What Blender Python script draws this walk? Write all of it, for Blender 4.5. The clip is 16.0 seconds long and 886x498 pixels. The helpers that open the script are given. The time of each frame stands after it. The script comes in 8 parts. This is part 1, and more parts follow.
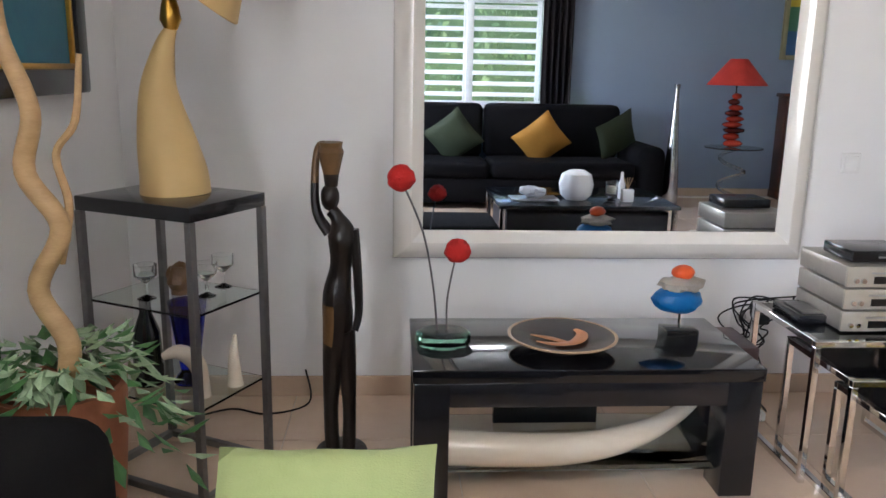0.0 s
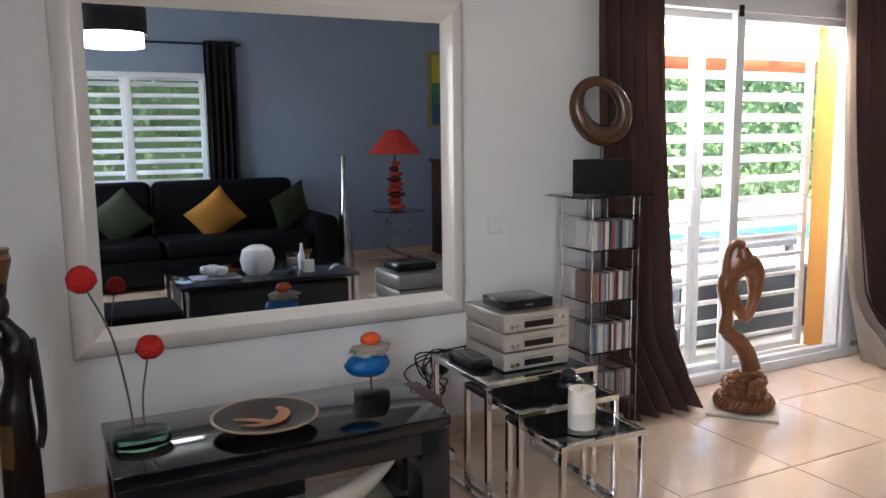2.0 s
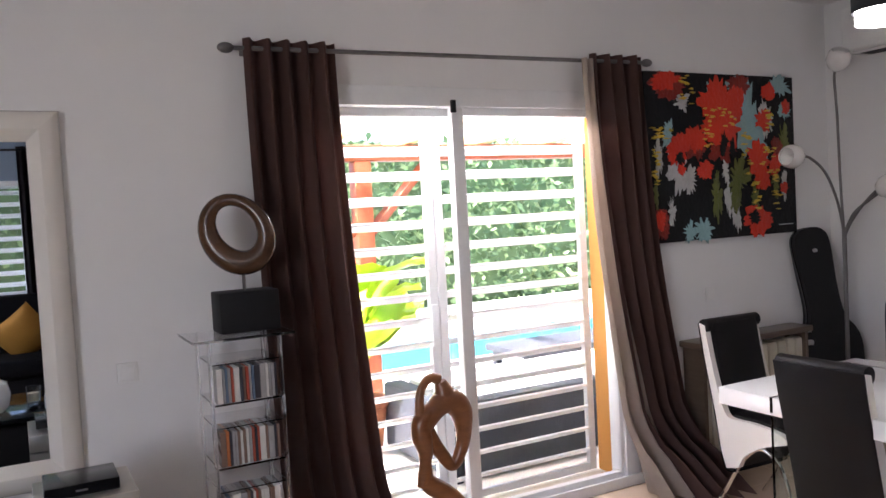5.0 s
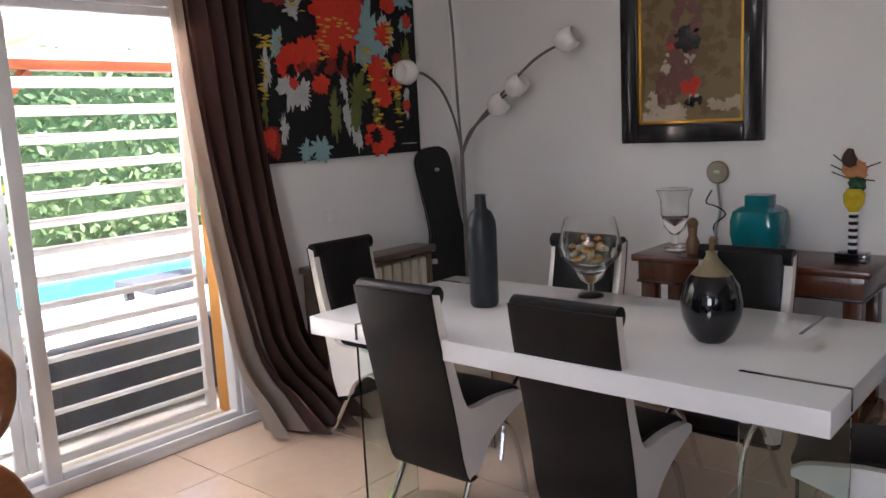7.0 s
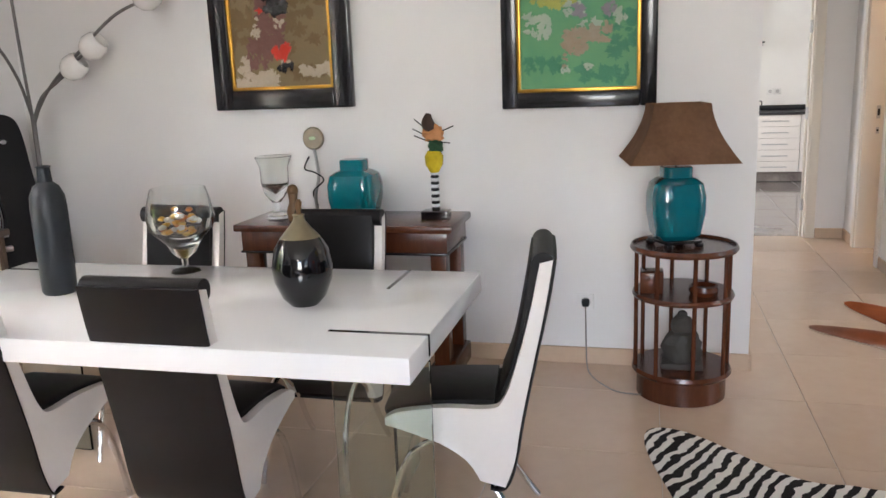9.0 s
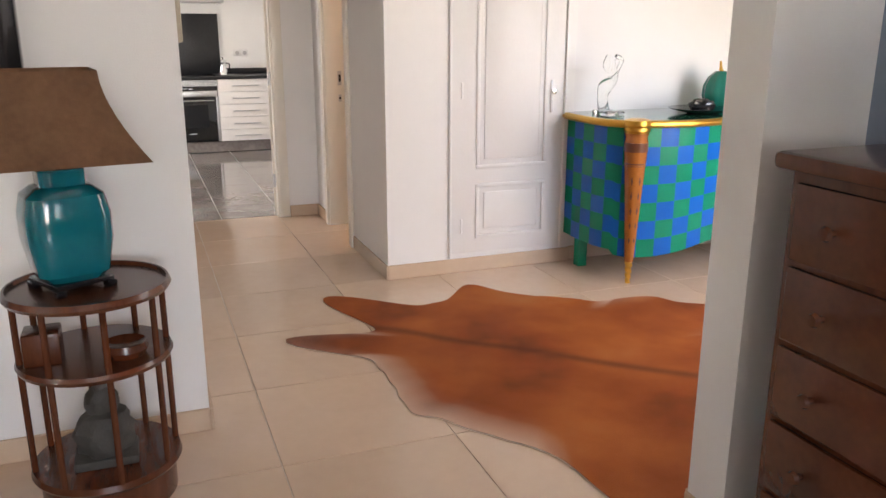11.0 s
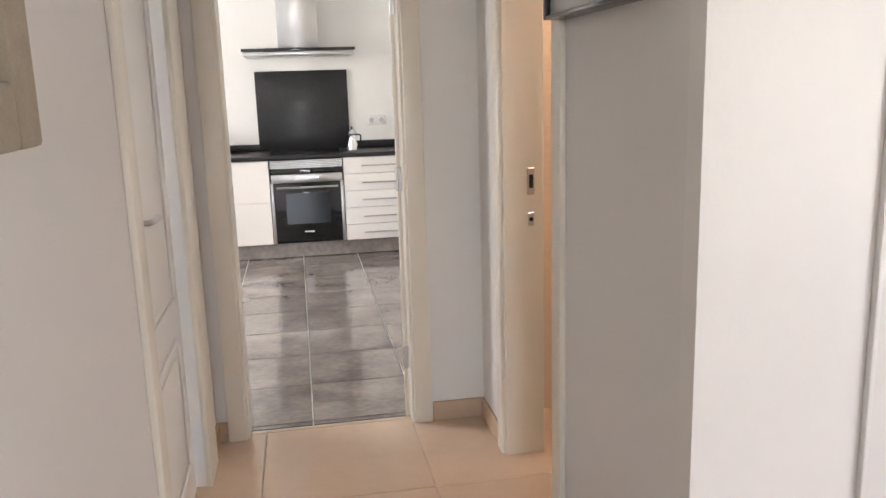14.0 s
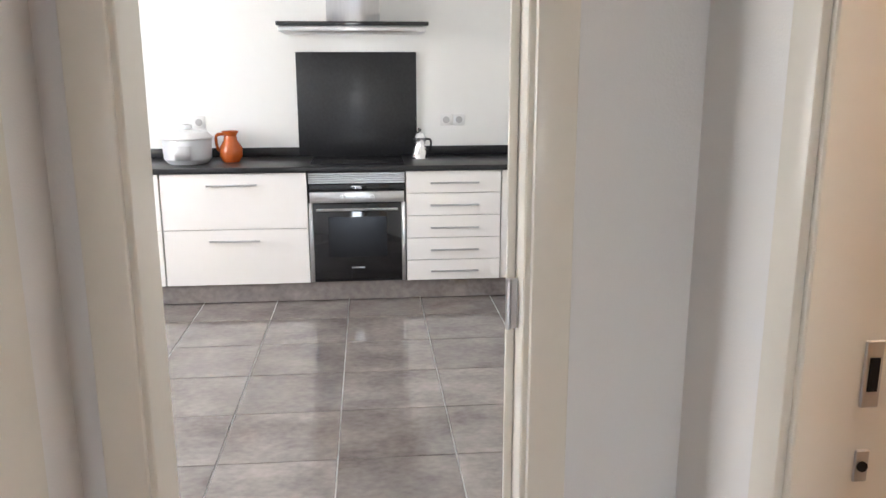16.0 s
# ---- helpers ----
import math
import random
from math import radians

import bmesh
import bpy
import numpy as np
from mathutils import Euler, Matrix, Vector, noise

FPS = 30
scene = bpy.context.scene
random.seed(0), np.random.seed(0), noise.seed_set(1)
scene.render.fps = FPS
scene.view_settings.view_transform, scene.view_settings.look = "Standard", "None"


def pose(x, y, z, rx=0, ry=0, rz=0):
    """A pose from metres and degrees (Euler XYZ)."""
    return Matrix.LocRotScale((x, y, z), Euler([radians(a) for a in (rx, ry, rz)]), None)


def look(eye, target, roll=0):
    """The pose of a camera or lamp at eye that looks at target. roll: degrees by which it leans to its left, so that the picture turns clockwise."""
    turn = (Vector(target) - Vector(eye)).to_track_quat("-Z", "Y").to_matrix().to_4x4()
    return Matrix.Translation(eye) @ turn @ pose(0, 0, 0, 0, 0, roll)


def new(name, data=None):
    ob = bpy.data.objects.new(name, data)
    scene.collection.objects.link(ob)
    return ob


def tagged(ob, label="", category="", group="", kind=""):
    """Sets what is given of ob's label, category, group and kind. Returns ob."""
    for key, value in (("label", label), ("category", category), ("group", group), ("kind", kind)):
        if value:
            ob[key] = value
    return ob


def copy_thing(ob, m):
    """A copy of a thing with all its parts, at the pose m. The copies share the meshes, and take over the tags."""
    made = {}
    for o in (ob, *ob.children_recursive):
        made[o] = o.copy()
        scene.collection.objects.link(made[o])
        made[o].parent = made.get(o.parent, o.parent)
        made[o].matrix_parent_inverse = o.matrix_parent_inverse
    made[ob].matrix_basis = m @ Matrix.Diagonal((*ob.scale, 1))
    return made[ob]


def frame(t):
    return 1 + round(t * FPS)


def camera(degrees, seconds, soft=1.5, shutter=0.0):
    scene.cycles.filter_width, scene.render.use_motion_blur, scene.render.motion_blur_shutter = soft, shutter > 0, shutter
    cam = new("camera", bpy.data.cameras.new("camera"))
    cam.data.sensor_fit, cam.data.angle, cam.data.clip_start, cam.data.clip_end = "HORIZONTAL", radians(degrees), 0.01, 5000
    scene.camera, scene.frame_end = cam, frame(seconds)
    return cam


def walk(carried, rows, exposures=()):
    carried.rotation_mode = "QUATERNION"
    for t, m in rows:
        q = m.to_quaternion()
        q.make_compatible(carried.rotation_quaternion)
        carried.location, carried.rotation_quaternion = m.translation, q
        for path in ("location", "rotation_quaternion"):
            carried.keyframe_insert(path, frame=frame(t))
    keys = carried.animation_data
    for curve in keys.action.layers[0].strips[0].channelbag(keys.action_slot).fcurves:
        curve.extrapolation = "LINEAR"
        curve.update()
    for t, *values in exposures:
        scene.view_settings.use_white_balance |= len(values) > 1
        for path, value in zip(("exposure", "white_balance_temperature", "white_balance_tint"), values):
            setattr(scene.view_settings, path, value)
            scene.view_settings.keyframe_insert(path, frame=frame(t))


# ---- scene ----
cam = camera(58.2, 16.0)
PATH = [
    (0, (-0.268, 0.435, 1.333), (-0.141, 2.382, 0.89), 1.1),
    (0.5, (-0.267, 0.461, 1.322), (0.131, 2.388, 0.967), 0.7),
    (1, (-0.306, 0.404, 1.377), (0.315, 2.281, 1.076), 0.2),
    (1.5, (-0.338, 0.337, 1.41), (0.424, 2.166, 1.138), -0.3),
    (2, (-0.334, 0.312, 1.413), (0.56, 2.079, 1.131), -0.7),
    (2.5, (-0.227, 0.277, 1.425), (0.815, 1.955, 1.108), -0.9),
    (3, (-0.002, 0.242, 1.415), (1.151, 1.855, 1.154), -0.7),
    (3.2, (0.085, 0.219, 1.41), (1.265, 1.818, 1.188), -0.8),
    (5.3, (1.393, 0.185, 1.565), (2.313, 1.958, 1.479), -2.9),
    (5.5, (1.487, 0.221, 1.554), (2.428, 1.982, 1.453), -1.8),
    (6, (1.707, 0.264, 1.533), (2.823, 1.916, 1.377), -1.7),
    (6.5, (1.825, 0.223, 1.502), (3.117, 1.73, 1.261), -2.1),
    (7, (1.847, 0.177, 1.483), (3.338, 1.474, 1.17), -2.9),
    (7.5, (1.873, 0.158, 1.464), (3.507, 1.256, 1.111), -3.0),
    (8, (1.893, 0.156, 1.453), (3.624, 1.088, 1.085), -2.6),
    (8.5, (1.929, 0.138, 1.443), (3.742, 0.893, 1.062), -2.3),
    (9, (2.001, 0.116, 1.434), (3.895, 0.605, 1.019), -2.2),
    (9.5, (2.212, 0.044, 1.423), (4.148, 0.191, 0.942), -1.4),
    (9.6, (2.237, -0.005, 1.426), (4.174, 0.099, 0.938), -1.4),
    (10, (2.444, -0.051, 1.393), (4.374, -0.247, 0.905), -0.0),
    (10.2, (2.561, -0.098, 1.393), (4.468, -0.437, 0.896), 0.4),
    (12.3, (4.339, -0.453, 1.43), (6.074, -1.297, 0.903), -1.3),
    (12.5, (4.534, -0.524, 1.396), (6.271, -1.369, 0.877), -1.2),
    (13, (5.043, -0.681, 1.428), (6.857, -1.382, 0.963), -0.7),
    (13.5, (5.537, -0.736, 1.417), (7.431, -1.235, 1.009), -1.9),
    (14, (6.02, -0.788, 1.424), (7.949, -1.13, 1.02), -1.7),
    (14.5, (6.507, -0.827, 1.426), (8.457, -1.001, 1.016), 0.1),
    (15, (6.933, -0.847, 1.504), (8.875, -0.987, 1.046), -0.2),
    (15.5, (7.395, -0.887, 1.499), (9.337, -1.022, 1.042), -0.2),
    (16, (7.828, -0.921, 1.491), (9.769, -1.103, 1.043), -0.1),
]
walk(cam, [(t, look(eye, target, roll)) for t, eye, target, roll in PATH],
     exposures=[(0.0, 3.6, 6100, 15), (0.5, 3.8, 6100, 15), (1.0, 3.5, 6150, 15), (1.5, 2.95, 6150, 15), (3.0, 2.7, 6150, 18), (5.5, 2.55, 6150, 22), (6.5, 2.45, 6200, 20), (7.5, 2.45, 6300, 20), (8.5, 2.9, 6400, 15), (9.0, 3.5, 6350, 15), (9.5, 3.5, 6400, 15), (10.0, 3.5, 6700, 18), (12.5, 3.25, 6850, 18), (13.0, 3.35, 6650, 18), (14.0, 3.5, 6500, 15), (14.5, 3.9, 6300, 13), (15.0, 3.95, 6200, 13), (16.0, 3.5, 6150, 13)])

# ---- world, light, exposure ----
world = bpy.data.worlds.new("sky_world")
scene.world = world
world.use_nodes = True
wn = world.node_tree.nodes
wl = world.node_tree.links
sky = wn.new("ShaderNodeTexSky")
sky.sky_type = "NISHITA"
sky.sun_disc = False
sky.sun_elevation = radians(60)
sky.sun_rotation = radians(255)
wl.new(sky.outputs[0], wn["Background"].inputs[0])
wn["Background"].inputs[1].default_value = 0.15

sun_data = bpy.data.lights.new("sun", "SUN")
sun_data.energy = 5.0
sun_data.angle = radians(0.6)
sun_data.color = (1.0, 0.95, 0.88)
sun = new("sun", sun_data)
sun.matrix_world = look((0, 0, 20), (-20 * math.sin(radians(255)) / math.tan(radians(60)), -20 * math.cos(radians(255)) / math.tan(radians(60)), 0))


def fill_lamp(name, eye, target, sx, sy, energy, color):
    d = bpy.data.lights.new(name, "AREA")
    d.shape = "RECTANGLE"
    d.size, d.size_y, d.energy, d.color = sx, sy, energy, color
    o = new(name, d)
    o.matrix_world = look(eye, target)
    return o


# added fill lamps for daylight in made-up openings of the kitchen, the stair hall and the west end, and under the
# lintel of the terrace door, none of them in view
fill_lamp("kitchen_fill_lamp", (11.2, 2.25, 1.6), (11.2, 0, 1.2), 1.8, 1.2, 9, (1.0, 0.98, 0.95))
fill_lamp("stair_fill_lamp", (4.78, -3.75, 1.4), (7.3, -1.3, 0.5), 1.3, 1.6, 4.3, (1.0, 0.98, 0.96))
fill_lamp("west_fill_lamp", (-1.38, -0.4, 1.5), (4, 0.6, 1.1), 1.4, 1.5, 8, (0.97, 0.98, 1.0))

# strip lamp added out of sight under the lintel to strengthen the door's daylight
fill_lamp("lintel_fill_lamp", (3.28, 3.77, 2.09), (3.28, 2.9, 0.9), 1.7, 0.05, 4.8, (1.0, 0.96, 0.93))

# ---- materials ----
MATS = {}


def mat(name, color, rough=0.6, metal=0.0, color2=None, scale=6.0, mix=0.5, bump=0.0, bump_scale=60.0, coat=0.0, stretch=None, rand=0.0, spec=0.5, trans=0.0, ior=1.45):
    """A surface with a coarse and a fine variation of colour and some relief."""
    if name in MATS:
        return MATS[name]
    m = bpy.data.materials.new(name)
    m.use_nodes = True
    n, l = m.node_tree.nodes, m.node_tree.links
    b = n["Principled BSDF"]
    b.inputs["Roughness"].default_value = rough
    b.inputs["Metallic"].default_value = metal
    b.inputs["Coat Weight"].default_value = coat
    b.inputs["Coat Roughness"].default_value = 0.06
    b.inputs["Specular IOR Level"].default_value = spec
    b.inputs["Transmission Weight"].default_value = trans
    b.inputs["IOR"].default_value = ior
    if color2 is None:
        color2 = tuple(c * 0.93 for c in color)
        mix = min(mix, 0.5)
    tc = n.new("ShaderNodeTexCoord")
    mp = n.new("ShaderNodeMapping")
    if stretch:
        mp.inputs["Scale"].default_value = stretch
    l.new(tc.outputs["Object"], mp.inputs[0])
    n1 = n.new("ShaderNodeTexNoise")
    n1.inputs["Scale"].default_value = scale
    n1.inputs["Detail"].default_value = 6
    n2 = n.new("ShaderNodeTexNoise")
    n2.inputs["Scale"].default_value = scale * 7
    n2.inputs["Detail"].default_value = 4
    l.new(mp.outputs[0], n1.inputs["Vector"])
    l.new(mp.outputs[0], n2.inputs["Vector"])
    ad = n.new("ShaderNodeMath")
    ad.operation = "MULTIPLY_ADD"
    ad.inputs[1].default_value = 0.35
    l.new(n2.outputs[0], ad.inputs[0])
    mu = n.new("ShaderNodeMath")
    mu.operation = "MULTIPLY"
    mu.inputs[1].default_value = 0.65
    l.new(n1.outputs[0], mu.inputs[0])
    l.new(mu.outputs[0], ad.inputs[2])
    rp = n.new("ShaderNodeValToRGB")
    rp.color_ramp.elements[0].position = 0.5 - 0.25 * mix
    rp.color_ramp.elements[1].position = 0.5 + 0.25 * mix
    rp.color_ramp.elements[0].color = (*color2, 1)
    rp.color_ramp.elements[1].color = (*color, 1)
    l.new(ad.outputs[0], rp.inputs[0])
    out = rp.outputs[0]
    if rand:
        oi = n.new("ShaderNodeObjectInfo")
        hs = n.new("ShaderNodeHueSaturation")
        mr = n.new("ShaderNodeMapRange")
        mr.inputs["To Min"].default_value = 1 - rand
        mr.inputs["To Max"].default_value = 1 + rand
        l.new(oi.outputs["Random"], mr.inputs[0])
        l.new(mr.outputs[0], hs.inputs["Value"])
        l.new(out, hs.inputs["Color"])
        sh = n.new("ShaderNodeCombineXYZ")
        m9 = n.new("ShaderNodeMath")
        m9.operation = "MULTIPLY"
        m9.inputs[1].default_value = 60.0
        l.new(oi.outputs["Random"], m9.inputs[0])
        l.new(m9.outputs[0], sh.inputs[0])
        l.new(m9.outputs[0], sh.inputs[1])
        l.new(sh.outputs[0], mp.inputs["Location"])
        out = hs.outputs[0]
    l.new(out, b.inputs["Base Color"])
    if bump:
        n3 = n.new("ShaderNodeTexNoise")
        n3.inputs["Scale"].default_value = bump_scale
        n3.inputs["Detail"].default_value = 5
        l.new(mp.outputs[0], n3.inputs["Vector"])
        bp = n.new("ShaderNodeBump")
        bp.inputs["Strength"].default_value = bump
        bp.inputs["Distance"].default_value = 0.01
        l.new(n3.outputs[0], bp.inputs["Height"])
        l.new(bp.outputs[0], b.inputs["Normal"])
    MATS[name] = m
    return m


def wood_mat(name, dark, light, rough=0.35, grain=(1, 1, 12), scale=4.0, coat=0.2):
    if name in MATS:
        return MATS[name]
    m = mat(name, light, rough, 0, dark, scale, 1.4, 0.08, 40, coat, stretch=grain)
    return m


def glass_mat(name, color, rough=0.0, ior=1.45):
    m = bpy.data.materials.new(name)
    m.use_nodes = True
    b = m.node_tree.nodes["Principled BSDF"]
    b.inputs["Base Color"].default_value = (*color, 1)
    b.inputs["Roughness"].default_value = rough
    b.inputs["Transmission Weight"].default_value = 1.0
    b.inputs["IOR"].default_value = ior
    return m


def glow_mat(name, color, strength):
    m = bpy.data.materials.new(name)
    m.use_nodes = True
    b = m.node_tree.nodes["Principled BSDF"]
    b.inputs["Base Color"].default_value = (*color, 1)
    b.inputs["Emission Color"].default_value = (*color, 1)
    b.inputs["Emission Strength"].default_value = strength
    return m


WALL = mat("white_wall_paint", (0.80, 0.79, 0.78), 0.75, 0, (0.76, 0.75, 0.74), 1.2, 1.5, 0.12, 220)
CEIL = mat("white_ceiling_paint", (0.82, 0.82, 0.81), 0.85, 0, None, 1.0, 0.5, 0.1, 160)
BLUEWALL = mat("blue_grey_wall_paint", (0.235, 0.285, 0.365), 0.75, 0, (0.215, 0.265, 0.345), 1.2, 1.5, 0.1, 220)
CREAM = mat("cream_painted_wood", (0.80, 0.76, 0.68), 0.38, 0, (0.75, 0.71, 0.63), 3, 1.2, 0.06, 60, 0.15)
WHITEDOOR = mat("white_painted_wood", (0.82, 0.81, 0.79), 0.42, 0, (0.78, 0.77, 0.75), 3, 1.2, 0.06, 60, 0.1)
FLOOR = mat("beige_marble_tile", (0.68, 0.52, 0.395), 0.15, 0, (0.57, 0.42, 0.305), 2.2, 1.3, 0.02, 30, 0.2, rand=0.05)
GROUT = mat("pale_grout", (0.62, 0.55, 0.46), 0.8, 0, (0.5, 0.44, 0.37), 20)
SKIRT = mat("beige_marble_skirting", (0.60, 0.46, 0.34), 0.25, 0, (0.52, 0.38, 0.27), 3, 1.2, 0.02, 40, rand=0.06)
GREYTILE = mat("grey_slate_look_tile", (0.33, 0.29, 0.265), 0.08, 0, (0.13, 0.11, 0.10), 4.2, 0.8, 0.03, 25, 0.3, stretch=(1.3, 0.85, 1), rand=0.12)
KGROUT = mat("pale_grey_grout", (0.72, 0.71, 0.69), 0.8, 0, (0.5, 0.49, 0.47), 20)
WHITETILE = mat("glossy_white_wall_tile", (0.84, 0.83, 0.80), 0.2, 0, (0.81, 0.80, 0.77), 2, 1)
BLACKGLOSS = mat("black_gloss", (0.005, 0.005, 0.006), 0.08, 0, (0.008, 0.008, 0.009), 8, 1, 0, 60, 0.4)
BLACKLACQ = mat("black_lacquer_wood", (0.008, 0.008, 0.010), 0.22, 0, (0.013, 0.013, 0.015), 10, 1.2, 0.03, 90, 0.3)
GRANITE = mat("black_speckled_granite", (0.022, 0.022, 0.024), 0.34, 0, (0.005, 0.005, 0.006), 60, 1.2, 0, 60, 0.05)
BLACKMATT = mat("black_matt", (0.007, 0.007, 0.008), 0.6, 0, (0.010, 0.010, 0.011), 20, 1, 0.1, 120, spec=0.3)
LEATHER = mat("black_leatherette", (0.0045, 0.004, 0.0045), 0.42, 0, (0.007, 0.006, 0.0065), 9, 1.2, 0.15, 260, spec=0.22)
WHITELEATHER = mat("white_leatherette", (0.76, 0.72, 0.68), 0.4, 0, (0.70, 0.66, 0.62), 7, 1.2, 0.12, 260)
CHROME = mat("chrome", (0.78, 0.78, 0.78), 0.09, 1.0, (0.70, 0.70, 0.70), 10)
STEEL = mat("brushed_steel", (0.55, 0.55, 0.55), 0.28, 1.0, (0.48, 0.48, 0.48), 6, 1, 0.03, 80, stretch=(1, 12, 1))
GREYMETAL = mat("grey_painted_metal", (0.20, 0.19, 0.185), 0.38, 0.7, (0.16, 0.15, 0.15), 12)
SILVER = mat("champagne_silver_plastic", (0.50, 0.46, 0.40), 0.35, 0.6, (0.46, 0.42, 0.37), 12)
WHITEGLOSS = mat("white_gloss_lacquer", (0.83, 0.83, 0.83), 0.12, 0, (0.80, 0.80, 0.80), 3, 1, 0, 50, 0.4)
WHITEPLASTIC = mat("white_plastic", (0.80, 0.79, 0.77), 0.35, 0, None, 10)
WHITEALU = mat("white_coated_aluminium", (0.80, 0.80, 0.80), 0.35, 0, (0.76, 0.76, 0.76), 8)
MIRRORFRAME = mat("ivory_gloss_frame", (0.80, 0.76, 0.70), 0.16, 0, (0.77, 0.73, 0.67), 3, 1, 0.02, 40, 0.3)
CURTAIN = mat("brown_velvet", (0.135, 0.072, 0.060), 0.75, 0, (0.10, 0.053, 0.044), 5, 1.4, 0.2, 300)
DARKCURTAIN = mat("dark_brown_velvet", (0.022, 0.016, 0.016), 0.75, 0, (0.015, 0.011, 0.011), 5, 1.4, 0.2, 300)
LININGFAB = mat("beige_curtain_lining", (0.55, 0.47, 0.40), 0.7, 0, (0.48, 0.40, 0.34), 5, 1.2, 0.15, 300)
BLACKFAB = mat("black_upholstery", (0.0035, 0.003, 0.0035), 0.9, 0, (0.005, 0.0045, 0.005), 9, 1.2, 0.3, 300, spec=0.15)
GREENFAB = mat("olive_green_cushion", (0.20, 0.27, 0.10), 0.6, 0, (0.14, 0.20, 0.07), 5, 1.3, 0.2, 260)
PALEGREENFAB = mat("pale_green_satin", (0.40, 0.46, 0.20), 0.45, 0, (0.30, 0.36, 0.14), 4, 1.3, 0.2, 200)
DARKGREENFAB = mat("dark_green_cushion", (0.032, 0.042, 0.018), 0.75, 0, (0.024, 0.032, 0.013), 5, 1.3, 0.2, 260)
MUSTARD = mat("mustard_cushion", (0.48, 0.22, 0.03), 0.7, 0, (0.38, 0.17, 0.022), 5, 1.3, 0.2, 260)
RINGWOOD = wood_mat("polished_brown_wood", (0.045, 0.02, 0.010), (0.105, 0.05, 0.024), 0.25, (1, 1, 4), 8)
CARVED = wood_mat("carved_orange_wood", (0.11, 0.036, 0.010), (0.25, 0.092, 0.028), 0.35, (1, 1, 5), 9)
MAHOG = wood_mat("mahogany", (0.045, 0.012, 0.006), (0.13, 0.038, 0.015), 0.25, (1, 6, 1), 6)
MAHOGV = wood_mat("mahogany_upright", (0.045, 0.012, 0.006), (0.13, 0.038, 0.015), 0.25, (6, 6, 1), 6)
EBONY = mat("dark_carved_ebony", (0.007, 0.005, 0.004), 0.35, 0, (0.014, 0.009, 0.007), 14, 1.3, 0.2, 80)
EBONYBROWN = mat("brown_carved_wood", (0.16, 0.085, 0.03), 0.4, 0, (0.10, 0.05, 0.02), 16, 1.3, 0.2, 80)
YELLOWHORN = mat("pale_yellow_lamp_shell", (0.66, 0.46, 0.20), 0.55, 0, (0.60, 0.41, 0.17), 4, 1, 0.05, 80)
GOLD = mat("gold_leaf", (0.72, 0.42, 0.08), 0.28, 1.0, (0.52, 0.28, 0.05), 18, 1.4, 0.15, 60)
TEAL = mat("turquoise_glazed_ceramic", (0.0, 0.18, 0.205), 0.13, 0, (0.0, 0.125, 0.155), 5, 1.4, 0.03, 20, 0.4)
TEALDARK = mat("teal_blue_glazed_ceramic", (0.0, 0.15, 0.18), 0.13, 0, (0.0, 0.10, 0.135), 5, 1.4, 0.03, 20, 0.4)
SHADEBROWN = mat("brown_linen_shade", (0.378, 0.202, 0.108), 0.8, 0, (0.17, 0.09, 0.048), 8, 1.2, 0.25, 300)
RED = mat("red_felt", (0.52, 0.015, 0.010), 0.8, 0, (0.36, 0.008, 0.006), 30, 1.4, 0.6, 90)
REDSHADE = mat("red_fabric_shade", (0.50, 0.035, 0.02), 0.7, 0, (0.42, 0.025, 0.015), 10)
REDGLAZE = mat("red_glazed_stone", (0.50, 0.05, 0.025), 0.25, 0, (0.34, 0.03, 0.016), 8)
DARKRED = mat("dark_red_glazed_stone", (0.12, 0.02, 0.012), 0.25, 0, (0.08, 0.014, 0.01), 8)
ORANGEGLAZE = mat("orange_painted_stone", (0.72, 0.10, 0.02), 0.4, 0, (0.60, 0.07, 0.015), 12)
BLUESTONE = mat("blue_painted_stone", (0.0, 0.13, 0.36), 0.4, 0, (0.0, 0.08, 0.25), 12, 1.4, 0.3, 60)
GREYSTONE = mat("grey_pebble", (0.42, 0.37, 0.31), 0.6, 0, (0.30, 0.26, 0.22), 14, 1.4, 0.3, 60)
IVORY = mat("polished_ivory_coloured_horn", (0.76, 0.68, 0.56), 0.22, 0, (0.66, 0.56, 0.43), 3, 1.3, 0.02, 30, 0.3, stretch=(0.5, 4, 4))
CANDLEWAX = mat("cream_candle_wax", (0.76, 0.70, 0.58), 0.5, 0, (0.70, 0.64, 0.52), 10)
TERRACOTTA = mat("terracotta", (0.36, 0.13, 0.06), 0.7, 0, (0.28, 0.10, 0.045), 9, 1.3, 0.2, 60)
LEAFGREEN = mat("variegated_leaf", (0.07, 0.17, 0.05), 0.45, 0, (0.03, 0.10, 0.03), 30, 1.4)
LEAFWHITE = mat("pale_variegated_leaf", (0.42, 0.52, 0.34), 0.5, 0, (0.12, 0.22, 0.09), 30, 1.4)
BANANA = mat("bright_green_banana_leaf", (0.42, 0.58, 0.02), 0.45, 0, (0.30, 0.46, 0.015), 6, 1.3)
VINEWOOD = wood_mat("pale_twisted_vine", (0.32, 0.19, 0.08), (0.55, 0.37, 0.18), 0.5, (1, 1, 3), 12, 0.05)
PERGOLA = mat("terracotta_stained_timber", (0.25, 0.062, 0.024), 0.55, 0, (0.19, 0.046, 0.018), 4, 1.3, 0.1, 40, stretch=(1, 1, 1))
PINE = mat("pale_pine_rafter", (0.62, 0.42, 0.20), 0.55, 0, (0.54, 0.34, 0.15), 4, 1.3, 0.1, 40)
OCHRE = mat("ochre_render", (0.66, 0.31, 0.075), 0.8, 0, (0.58, 0.26, 0.06), 4, 1.3, 0.3, 120)
